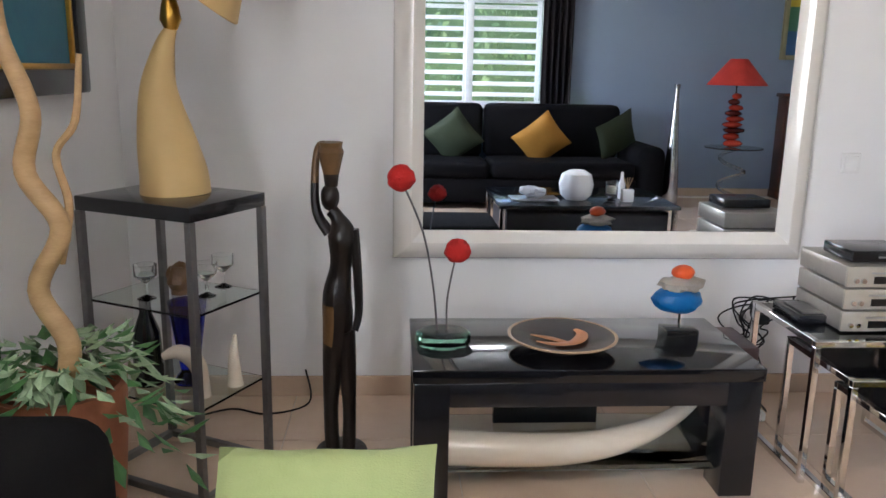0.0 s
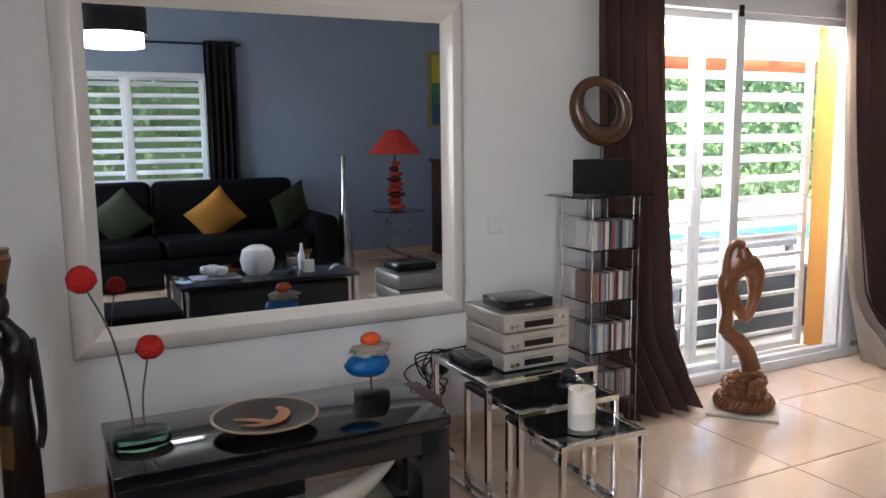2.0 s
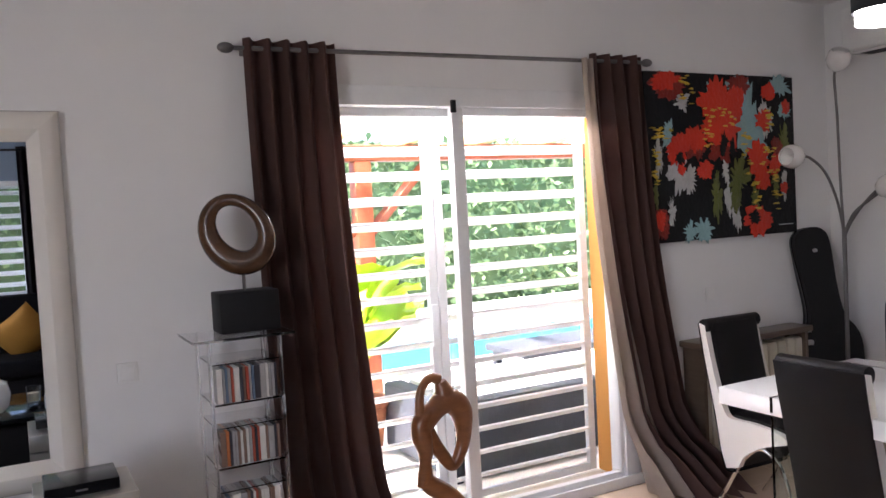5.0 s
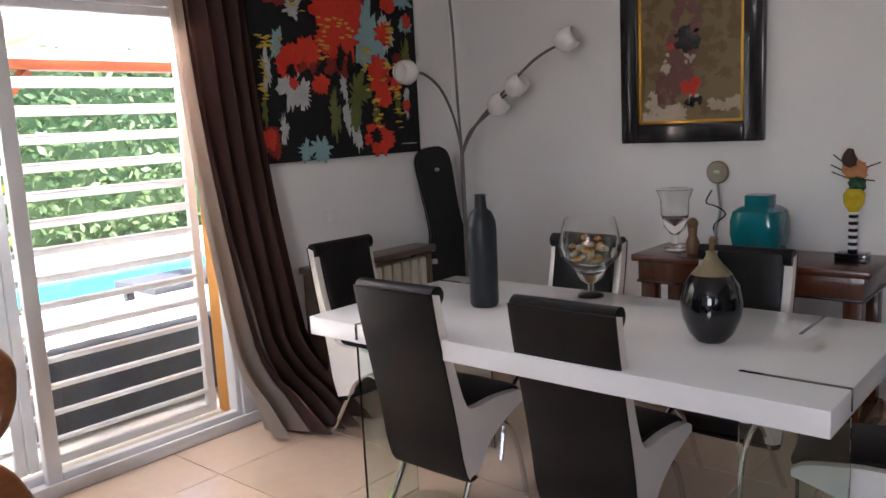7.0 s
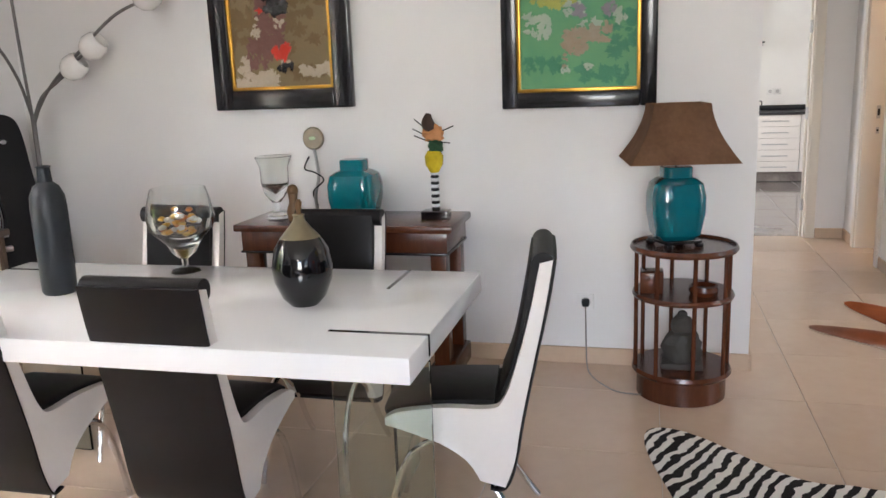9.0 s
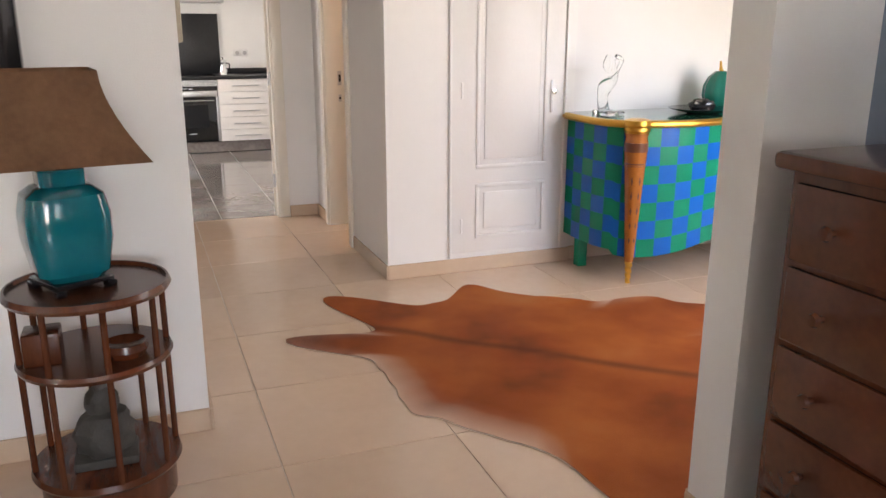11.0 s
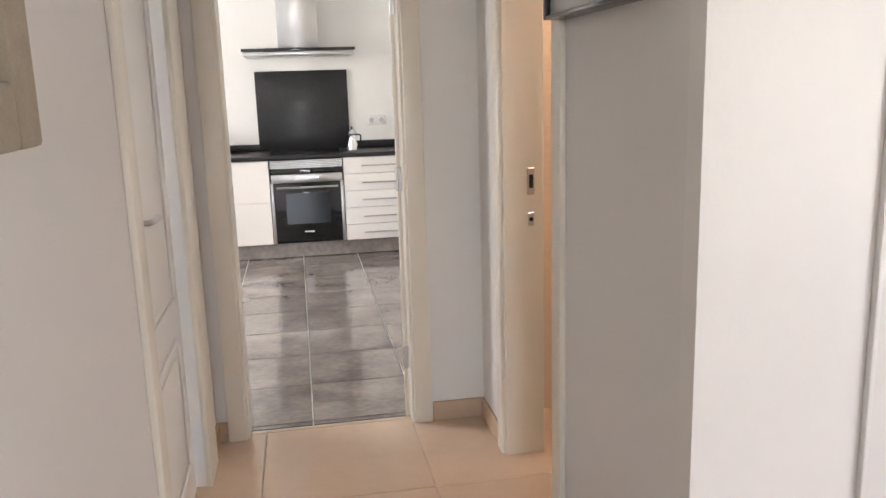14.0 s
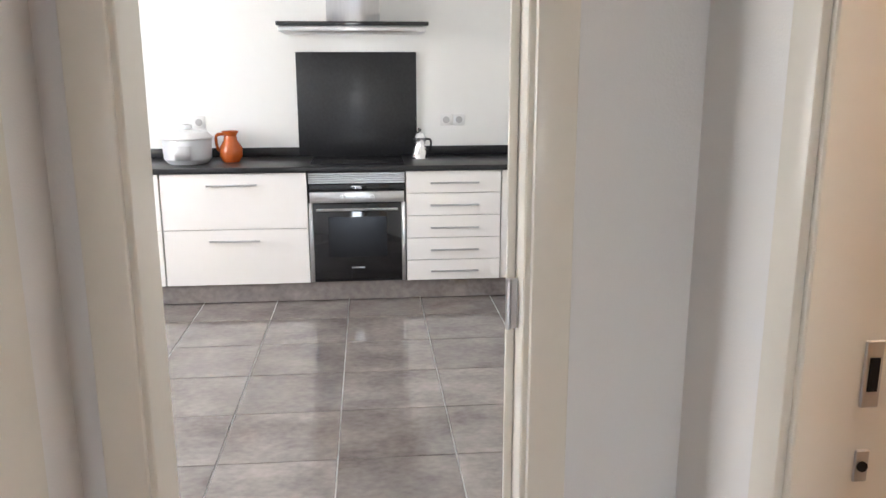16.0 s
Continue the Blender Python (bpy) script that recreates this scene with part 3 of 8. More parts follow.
# slatted shutter gates outside the opening
def shutter(x0, x1, y, z0, z1, n, rz=0):
    th = thing("shutter_gate", (x0 + x1) / 2, y, z0, "white slatted aluminium shutter gate outside the glass", "shutter", "slatted shutters")
    for a in (x0, x1 - 0.05):
        part("stile", bx(a, a + 0.05, y, y + 0.035, z0, z1, 0.004, 1), WHITEALU, th, world_space=True)
    for z in (z0, z1 - 0.04):
        part("rail", bx(x0 + 0.05, x1 - 0.05, y, y + 0.035, z, z + 0.04, 0.004, 1), WHITEALU, th, world_space=True)
    me = None
    for k in range(n):
        z = z0 + 0.04 + (k + 0.62) * (z1 - z0 - 0.08) / n
        if me is None:
            sb = bx(-(x1 - x0) / 2 + 0.05, (x1 - x0) / 2 - 0.05, -0.035, 0.035, -0.007, 0.007, 0.003, 1)
            s = part("slat", sb, WHITEALU, th)
            me = s.data
        else:
            s = new("slat", me)
            s.parent = th
        s.matrix_basis = pose(0, 0.018, z - z0, -32, 0, 0)
    return th


g1 = shutter(2.40, 3.16, NY + 0.32, 0.0, 2.09, 16)
shutter(3.165, 4.155, NY + 0.32, 0.0, 2.09, 16)
part("lock", bx(3.105, 3.150, NY + 0.295, NY + 0.319, 0.86, 1.08, 0.006), WHITEALU, g1, world_space=True)
tagged(part("terrace_reveal", bx(4.162, 4.189, NY + 0.125, NY + 0.31, 0.0, 2.108, 0.003), OCHRE), "ochre rendered reveal beside the terrace door", kind="structure")

# living-room window behind the sofa, seen in the mirror
lw = thing("window_1", 0.3, -2.0, 0.95, "white framed window with slatted shutters behind the sofa", "window", kind="structure")
for nm, a in (("window_frame", (-0.75, -0.70, 0.95, 2.09)), ("window_frame", (1.31, 1.36, 0.95, 2.09)), ("window_frame", (-0.70, 1.31, 2.04, 2.09)), ("window_frame", (-0.70, 1.31, 0.95, 1.0)), ("mullion", (0.50, 0.57, 1.0, 2.04))):
    part(nm, bx(a[0], a[1], -2.06, -2.0, a[2], a[3], 0.004), WHITEALU, lw, world_space=True)
for a in ((-0.70, 0.50), (0.57, 1.31)):
    part("pane", bx(*a, -2.035, -2.03, 1.0, 2.04), PANE, lw, "clear window glass", world_space=True).visible_shadow = False
part("window_sill", bx(-0.78, 1.39, -2.02, -1.96, 0.925, 0.955, 0.005), WHITEALU, lw, world_space=True)
shutter(-0.72, 0.54, -2.30, 0.95, 2.07, 9)
shutter(0.55, 1.34, -2.30, 0.95, 2.07, 9)

# ---- terrace and garden ----
tagged(part("ground", bx(-60, 70, -60, 90, -0.45, -0.15), mat("dry_ground", (0.20, 0.20, 0.10), 0.9, 0, (0.14, 0.15, 0.07), 0.8, 1.4, 0.3, 12), smooth=False), "garden ground", kind="structure")
tagged(part("terrace_paving", bx(-3, 16, NY + 0.3, 7.6, -0.15, -0.02), TERRACE, smooth=False), "pale stone terrace paving", kind="structure")
tagged(part("pool_surround", bx(-3, 22, 9.3, 12.0, -0.15, -0.02), TERRACE, smooth=False), "pale stone pool surround", kind="structure")
tagged(part("water", bx(-3, 22, 7.6, 9.3, -0.15, -0.06), WATER, smooth=False), "bright blue swimming pool water", kind="structure")


def leaves(name, x0, x1, y0, y1, z0, z1, n, size, mats, label, seed):
    """A hedge: a core whose darker green stands in for inner shade, with many small leaves on its outside."""
    rnd = random.Random(seed)
    th = thing(name, (x0 + x1) / 2, (y0 + y1) / 2, z0, label, "hedge")
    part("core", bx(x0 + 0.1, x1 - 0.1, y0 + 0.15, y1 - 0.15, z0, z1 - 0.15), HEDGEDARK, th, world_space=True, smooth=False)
    for mi, m in enumerate(mats):
        verts, faces = [], []
        for k in range(n // len(mats)):
            side = rnd.random()
            p = Vector((rnd.uniform(x0, x1), y0 + 0.28 * rnd.random() ** 1.5 if side < 0.42 else y1 - 0.28 * rnd.random() if side < 0.8 else rnd.uniform(y0, y1), z0 + (z1 - z0) * rnd.random() if side < 0.8 else z1 - 0.2 * rnd.random()))
            p.z += 0.12 * noise.noise(Vector((p.x * 1.3, p.y, 3)))
            d = Vector((rnd.uniform(-1, 1), rnd.uniform(-1, 1), rnd.uniform(-1, 0.6))).normalized()
            e = d.cross(Vector((rnd.uniform(-1, 1), rnd.uniform(-1, 1), rnd.uniform(-1, 1)))).normalized()
            s = size * rnd.uniform(0.6, 1.3)
            i = len(verts)
            verts += [p, p + d * s * 0.5 + e * s * 0.24, p + d * s, p + d * s * 0.5 - e * s * 0.24]
            faces.append((i, i + 1, i + 2, i + 3))
        me = bpy.data.meshes.new("foliage")
        me.from_pydata(verts, [], faces)
        me.materials.append(m)
        o = new("foliage", me)
        o.parent = th
        o.matrix_parent_inverse = PLACE[th].inverted()
        o["kind"] = "stuff"
    return th


LEAFA = mat("hedge_leaf_mid", (0.17, 0.26, 0.11), 0.5, 0, (0.12, 0.20, 0.075), 3)
LEAFB = mat("hedge_leaf_pale", (0.30, 0.39, 0.19), 0.5, 0, (0.13, 0.21, 0.06), 3)
LEAFC = mat("hedge_leaf_dark", (0.10, 0.17, 0.07), 0.5, 0, (0.07, 0.13, 0.045), 3)
leaves("hedge", -4, 20, 12.0, 13.2, -0.15, 2.75, 42000, 0.17, (LEAFA, LEAFB, LEAFC), "tall clipped green hedge behind the pool", 3)
leaves("hedge", -4, 6, -6.6, -5.4, -0.15, 3.0, 16000, 0.16, (LEAFA, LEAFB, LEAFC), "leafy green hedge outside the window", 4)

# pergola
pg = thing("pergola", 5.0, 6.2, -0.02, "terracotta stained timber pergola with pale rafters", "pergola")
part("beam", bx(-2, 14, 6.12, 6.26, 2.00, 2.13, 0.008), PERGOLA, pg, "terracotta stained beam", world_space=True)
for x in (0.4, 3.72, 8.6):
    part("post", bx(x - 0.07, x + 0.07, 6.12, 6.26, -0.02, 2.0, 0.008), PERGOLA, pg, world_space=True)
    for s in (-1, 1):
        part("brace", tube([(x + s * 0.06, 6.19, 1.42), (x + s * 0.62, 6.19, 2.0)], 0.045, 4), PERGOLA, pg, world_space=True)
rm = None
for k in range(22):
    x = -1.6 + 0.72 * k
    if rm is None:
        r = part("rafter", bx(-0.045, 0.045, -1.35, 1.45, -0.06, 0.06, 0.006), PINE, pg)
        rm = r.data
    else:
        r = new("rafter", rm)
        r.parent = pg
    r.matrix_basis = pose(x - 5.0, -1.05, 2.27, -3, 0, 0)
part("roof_sheet", bx(-2, 14, 3.87, 6.7, 2.40, 2.43), mat("translucent_roof_sheet", (0.86, 0.84, 0.78), 0.5, 0, None, 2, trans=0.6), pg, "pale translucent roofing", world_space=True).visible_shadow = False

# rattan sofa on the terrace
rs = thing("rattan_sofa", 4.2, 4.7, -0.02, "dark grey woven rattan sofa with pale seat pads", "outdoor sofa")
part("base", bx(3.45, 4.98, 4.22, 5.05, 0.02, 0.36, 0.025), RATTAN, rs, world_space=True)
part("backrest", bx(3.45, 4.98, 4.14, 4.26, 0.02, 0.46, 0.025), RATTAN, rs, world_space=True)
part("arm", bx(3.32, 3.47, 4.14, 5.05, 0.02, 0.45, 0.025), RATTAN, rs, world_space=True)
part("seat_pad", bx(3.50, 4.95, 4.30, 5.05, 0.36, 0.45, 0.03), mat("pale_grey_pad", (0.55, 0.55, 0.56), 0.8, 0, None, 8), rs, "pale grey seat pad", world_space=True)
part("foot", bx(3.36, 3.42, 4.18, 4.24, -0.02, 0.03), RATTAN, rs, world_space=True)
part("foot", bx(4.88, 4.94, 4.18, 4.24, -0.02, 0.03), RATTAN, rs, world_space=True)
bt = thing("low_terrace_table", 5.3, 5.9, -0.02, "low grey terrace table", "table")
part("tabletop", bx(4.7, 6.0, 5.4, 6.0, 0.36, 0.42, 0.01), RATTAN, bt, world_space=True)
for x in (4.78, 5.92):
    for y in (5.46, 5.94):
        part("leg", bx(x - 0.03, x + 0.03, y - 0.03, y + 0.03, -0.02, 0.36), RATTAN, bt, world_space=True)

# banana plant
bp_ = thing("banana_plant", 3.15, 5.1, -0.02, "bright green broad-leaved plant in a terracotta pot", "potted plant")
part("pot", lathe([(0, 0), (0.15, 0), (0.2, 0.32), (0.22, 0.33), (0.22, 0.37), (0.19, 0.37), (0.18, 0.30), (0, 0.30)], 24), TERRACOTTA, bp_, "terracotta pot")
rnd = random.Random(8)
for k in range(15):
    ang, ln, lift = k * 2.4 + rnd.random(), rnd.uniform(0.36, 0.6), rnd.uniform(0.35, 0.95)
    st = tube([(0, 0, 0.3), (0.06 * math.cos(ang), 0.06 * math.sin(ang), 0.3 + lift * 0.6), (0.12 * math.cos(ang), 0.12 * math.sin(ang), 0.3 + lift * 0.8)], 0.012, 6, steps=2)
    part("stem", st, BANANA, bp_)
    lf = bmesh.new()
    rows = []
    for i in range(9):
        t = i / 8
        w = 0.24 * math.sin(math.pi * (0.06 + 0.94 * t) ** 0.8) + 0.004
        d = 0.12 + ln * t * (0.55 + 0.3 * t)
        z = 0.3 + lift * 0.8 + ln * (1.0 * t - 0.55 * t * t)
        c, s = math.cos(ang), math.sin(ang)
        rows.append([lf.verts.new((c * d - s * q * w, s * d + c * q * w, z + 0.05 * abs(q) - 0.012 * (i % 2) * abs(q))) for q in (-1, -0.5, 0, 0.5, 1)])
    for a, b in zip(rows, rows[1:]):
        for q in range(4):
            lf.faces.new((a[q], a[q + 1], b[q + 1], b[q]))
    part("leaf", lf, BANANA, bp_)
# overhanging slab added out of view to block sun from the openings
tagged(part("roof_eaves", bx(-2.8, 14.6, -3.3, 3.86, 2.92, 3.1), CEIL, smooth=False), "unseen white slab added to keep the sun out of the rooms", kind="structure")


# second unseen sun blocker, over the stair hall's made-up opening
tagged(part("stair_eaves", bx(3.4, 9.0, -6.6, -3.3, 2.92, 3.1), CEIL, smooth=False), "unseen white slab added to keep the sun out of the stair hall", kind="structure")


# ---- living room ----
def framed(name, x, y, z, w, h, facing, fw, fmat, label, inner=None, imat=None, depth=0.05):
    """An empty picture frame on a wall; local x runs along the wall, local -y faces the room."""
    th = thing(name, x, y, z, label, "picture", rz=facing)
    d = depth
    part("frame_side", bx(-w / 2, -w / 2 + fw, -d, 0, 0, h, 0.008), fmat, th)
    part("frame_side", bx(w / 2 - fw, w / 2, -d, 0, 0, h, 0.008), fmat, th)
    part("frame_bottom", bx(-w / 2 + fw, w / 2 - fw, -d, 0, 0, fw, 0.008), fmat, th)
    part("frame_top", bx(-w / 2 + fw, w / 2 - fw, -d, 0, h - fw, h, 0.008), fmat, th)
    if inner:
        g = 0.016
        f = bx(-w / 2 + fw, -w / 2 + fw + g, -d * 0.75, 0, fw, h - fw, 0.003)
        bx(w / 2 - fw - g, w / 2 - fw, -d * 0.75, 0, fw, h - fw, 0.003, bm=f)
        bx(-w / 2 + fw, w / 2 - fw, -d * 0.75, 0, fw, fw + g, 0.003, bm=f)
        bx(-w / 2 + fw, w / 2 - fw, -d * 0.75, 0, h - fw - g, h - fw, 0.003, bm=f)
        part("inner_slip", f, inner, th, "thin gilt inner slip")
    if imat:
        part("canvas", bx(-w / 2 + fw, w / 2 - fw, -d * 0.45, -0.002, fw, h - fw), imat, th, "painted canvas")
    return th


def daubs(th, name, spots, material, y, rough=0.5, seed=0, label=""):
    """Strokes of paint: ragged flat patches (x, z, rx, rz) standing a little proud."""
    rnd = random.Random(seed)
    bm = bmesh.new()
    for x, z, rx, rz in spots:
        n = 46
        ph = rnd.uniform(0, 9)
        pts = []
        for k in range(n):
            a = 2 * math.pi * k / n
            q = 1 + rough * 0.8 * noise.noise(Vector((math.cos(a) * 1.6 + ph, math.sin(a) * 1.6, ph))) + rough * 0.5 * rnd.uniform(-1, 1)
            pts.append((x + rx * q * math.cos(a), z + rz * q * math.sin(a)))
        yy = y - rnd.uniform(0, 0.0025)
        c = bm.verts.new((x, yy - 0.002, z))
        ring = [bm.verts.new((px, yy, pz)) for px, pz in pts]
        low = [bm.verts.new((px, y + 0.003, pz)) for px, pz in pts]
        for k in range(n):
            j = (k + 1) % n
            bm.faces.new((c, ring[k], ring[j]))
            bm.faces.new((ring[k], low[k], low[j], ring[j]))
    o = part(name, bm, material, th, label, smooth=False)
    o["kind"] = "stuff"
    return o


mr = thing("wall_mirror", 0.57, NY, 0.60, "large mirror in a broad rounded glossy ivory frame", "mirror")
MX0, MX1, MZ0, MZ1 = -0.149, 1.287, 0.708, 1.90


def frame_bar(name, p0, p1, outward):
    """One mitred bar with a rounded cushion section."""
    bm = bmesh.new()
    prof = [(0.0, 0.0), (0.0, 0.03), (0.012, 0.042), (0.045, 0.062), (0.08, 0.058), (0.108, 0.038), (0.118, 0.012), (0.118, 0.0)]
    rings = []
    d = (Vector(p1) - Vector(p0)).normalized()
    for p, s in ((p0, -1), (p1, 1)):
        rings.append([bm.verts.new(Vector(p) + Vector(outward) * w + d * (s * w) + Vector((0, -h - 0.002, 0))) for w, h in prof])
    for k in range(len(prof) - 1):
        bm.faces.new((rings[0][k], rings[0][k + 1], rings[1][k + 1], rings[1][k]))
    part(name, bm, MIRRORFRAME, mr, world_space=True)


frame_bar("frame_bottom", (MX0, NY, MZ0), (MX1, NY, MZ0), (0, 0, -1))
frame_bar("frame_top", (MX0, NY, MZ1), (MX1, NY, MZ1), (0, 0, 1))
frame_bar("frame_side", (MX0, NY, MZ0), (MX0, NY, MZ1), (-1, 0, 0))
frame_bar("frame_side", (MX1, NY, MZ0), (MX1, NY, MZ1), (1, 0, 0))
part("mirror_glass", bx(MX0 - 0.005, MX1 + 0.005, NY - 0.030, NY - 0.02, MZ0 - 0.005, MZ1 + 0.005), MIRROR, mr, "silvered mirror glass", world_space=True, smooth=False)


def switch_plate(x, y, z, facing, label, category, socket=False):
    th = thing("wall_socket" if socket else "light_switch", x, y, z, label, category, rz=facing)
    part("plate", bx(-0.04, 0.04, -0.009, 0, -0.04, 0.04, 0.004), WHITEPLASTIC, th)
    if socket:
        s = lathe([(0, 0), (0.021, 0), (0.024, 0.004), (0, 0.0045)], 20)
        bmesh.ops.rotate(s, matrix=Matrix.Rotation(radians(90), 3, "X"), verts=s.verts)
        bmesh.ops.translate(s, vec=(0, -0.009, 0), verts=s.verts)
        part("socket_well", s, mat("grey_plastic", (0.45, 0.44, 0.43), 0.5), th)
    else:
        part("rocker", bx(-0.028, 0.028, -0.013, -0.009, -0.028, 0.028, 0.003), WHITEPLASTIC, th)
    return th


switch_plate(1.583, NY, 0.99, 0, "white plastic light switch on the wall", "light switch")
switch_plate(4.785, NY, 0.997, 0, "white plastic light switch on the wall", "light switch")
switch_plate(1.19, NY, 0.34, 0, "white plastic wall socket", "socket", True)
switch_plate(1.27, NY, 0.34, 0, "white plastic wall socket", "socket", True)
switch_plate(EX, 0.393, 0.324, -90, "white plastic wall socket with a black plug", "socket", True)

# low black table under the mirror
tv = thing("low_black_table", 0.345, 2.95, 0, "low black lacquered table with a glass shelf", "table")
part("tabletop", bx(-0.205, 0.90, 2.70, 3.22, 0.395, 0.440, 0.004), BLACKGLOSS, tv, "glossy black top", world_space=True)
part("apron", bx(-0.09, 0.785, 2.705, 2.725, 0.315, 0.394, 0.003), BLACKLACQ, tv, world_space=True)
part("apron", bx(-0.09, 0.785, 3.17, 3.19, 0.315, 0.394, 0.003), BLACKLACQ, tv, world_space=True)
for x in (-0.20, 0.785):
    for y in (2.726, 3.085):
        part("leg", bx(x, x + 0.11, y - 0.021, y + 0.109, 0, 0.394, 0.004), BLACKLACQ, tv, world_space=True)
part("glass_shelf", bx(-0.19, 0.885, 2.76, 3.18, 0.068, 0.078, 0.002), TINTED, tv, "greenish glass shelf", world_space=True)
part("back_panel", bx(0.10, 0.48, 3.10, 3.13, 0.078, 0.39), BLACKLACQ, tv, world_space=True)
solo("tusk", tube([(-0.10, 2.80, 0.138, 0.058), (0.12, 2.79, 0.131, 0.056), (0.36, 2.80, 0.132, 0.050), (0.56, 2.84, 0.160, 0.040), (0.72, 2.90, 0.212, 0.025), (0.81, 2.95, 0.255, 0.008)], 0.05, 20, steps=6), IVORY, "polished cream tusk-shaped horn lying on the glass shelf", "tusk")
solo("red_box", bx(0.915, 1.02, 3.0, 3.24, 0, 0.40, 0.01), wood_mat("dark_red_wood", (0.03, 0.012, 0.010), (0.07, 0.022, 0.016)), "dark reddish wooden loudspeaker beside the table", "loudspeaker")

fl = thing("glass_flower_holder", -0.10, 2.93, 0.44, "green glass block holding two red ball flowers on wires", "ornament")
part("base", lathe([(0, 0), (0.080, 0), (0.092, 0.012), (0.092, 0.040), (0.080, 0.052), (0, 0.052)], 28, squash=0.7), GREENBASE, fl, "thick green glass base")
part("stem", tube([(-0.02, 0, 0.05), (-0.035, 0, 0.2), (-0.07, 0, 0.38), (-0.135, -0.01, 0.535)], 0.0035, 6, steps=5), GREYMETAL, fl, "thin dark wire stem")
part("stem", tube([(0.012, 0, 0.05), (0.012, 0, 0.16), (0.035, -0.01, 0.30)], 0.0035, 6, steps=5), GREYMETAL, fl, "thin dark wire stem")
part("flower", ball(-0.142, -0.01, 0.555, 0.045, 0.045, 0.042, rough=0.12, u=28, v=18), RED, fl, "red felt ball")
part("flower", ball(0.042, -0.01, 0.322, 0.043, 0.043, 0.040, rough=0.12, u=28, v=18), RED, fl, "red felt ball")

pl = thing("decorative_plate", 0.29, 2.89, 0.44, "round black plate with an orange painted motif", "plate")
part("dish", lathe([(0, 0), (0.07, 0), (0.08, 0.012), (0.175, 0.045), (0.178, 0.050), (0.165, 0.050), (0.08, 0.026), (0, 0.022)], 48), mat("dark_glazed_plate", (0.045, 0.03, 0.024), 0.25, 0, (0.025, 0.018, 0.015), 10), pl)
part("rim", lathe([(0.172, 0.044), (0.179, 0.047), (0.180, 0.051), (0.172, 0.052), (0.168, 0.049)], 48), mat("tan_plate_rim", (0.38, 0.25, 0.15), 0.35, 0, None, 12), pl, "tan rim")
OMOT = mat("orange_plate_motif", (0.62, 0.20, 0.05), 0.3, 0, (0.45, 0.22, 0.10), 14, 1.4)
mo = tube([(-0.09, -0.03, 0.036, 0.008), (-0.03, -0.045, 0.030, 0.022), (0.04, -0.02, 0.029, 0.026), (0.075, 0.04, 0.035, 0.020), (0.06, 0.085, 0.041, 0.008)], 0.02, 8, steps=5)
tube([(-0.10, 0.03, 0.040, 0.006), (-0.03, 0.015, 0.030, 0.017), (0.02, -0.02, 0.029, 0.012)], 0.02, 8, mo, steps=5)
for v in mo.verts:
    v.co.z = 0.5 * math.hypot(v.co.x, v.co.y) * 0.24 + 0.025 + 0.12 * (v.co.z - 0.03)
part("motif", mo, OMOT, pl, "orange painted swirl")

stn = thing("stone_ornament", 0.70, 2.95, 0.44, "stacked blue, grey and red pebbles on a black block", "ornament")
part("block", bx(-0.055, 0.055, -0.045, 0.045, 0, 0.055, 0.003), BLACKGLOSS, stn)
part("rod", tube([(0, 0, 0.05), (0, 0, 0.12)], 0.005, 8), CHROME, stn)
part("stone", ball(-0.012, 0, 0.150, 0.085, 0.06, 0.045, rough=0.12), BLUESTONE, stn, "blue painted pebble")
part("stone", ball(0.0, 0, 0.205, 0.075, 0.05, 0.028, rough=0.3), GREYSTONE, stn, "grey pebble")
part("stone", ball(0.0, 0, 0.245, 0.038, 0.035, 0.025, rough=0.1), ORANGEGLAZE, stn, "red painted pebble")

# carved figure (plain shape)
fg = bmesh.new()
lathe([(0, 0), (0.11, 0), (0.115, 0.02), (0.105, 0.045), (0.05, 0.055), (0, 0.056)], 28, bm=fg)
tube([(-0.035, 0, 0.04, 0.032), (-0.04, 0, 0.2, 0.03), (-0.03, 0, 0.36, 0.042), (-0.01, 0, 0.50, 0.06), (-0.01, 0, 0.60, 0.058), (0.005, 0, 0.70, 0.042), (0.01, 0, 0.80, 0.055), (-0.005, 0, 0.855, 0.028), (-0.03, 0, 0.885, 0.024)], 0.03, 12, fg, steps=4)
tube([(0.03, -0.01, 0.04, 0.03), (0.035, -0.01, 0.2, 0.026), (0.025, 0, 0.36, 0.038), (0.01, 0, 0.48, 0.05)], 0.03, 12, fg, steps=4)
ball(-0.033, 0, 0.925, 0.036, 0.038, 0.045, fg)
tube([(0.055, 0, 0.82, 0.022), (0.07, -0.01, 0.68, 0.018), (0.075, -0.02, 0.55, 0.016), (0.06, -0.04, 0.49, 0.014)], 0.02, 10, fg, steps=4)
tube([(-0.04, 0, 0.81, 0.022), (-0.085, 0, 0.88, 0.018), (-0.088, 0, 1.0, 0.015), (-0.075, 0, 1.08, 0.014), (-0.05, 0, 1.09, 0.014)], 0.02, 10, fg, steps=4)
lathe([(0, 0.96), (0.024, 0.96), (0.030, 1.0), (0.050, 1.07), (0.042, 1.085), (0.046, 1.10), (0, 1.10)], 20, x=-0.028, bm=fg)
bmesh.ops.scale(fg, vec=(0.84, 1, 1), verts=fg.verts)
bmesh.ops.translate(fg, vec=(-0.44, 2.97, 0), verts=fg.verts)
for f in fg.faces:
    c = f.calc_center_median()
    if c.z > 0.985 or (0.44 < c.z < 0.58 and c.y < 2.945 and c.x < -0.45):
        f.material_index = 1
solo("carved_figure", fg, (EBONY, EBONYBROWN), "tall slender dark carved wooden figure on a round base", "sculpture")

# hi-fi nest of tables
HIFI = []


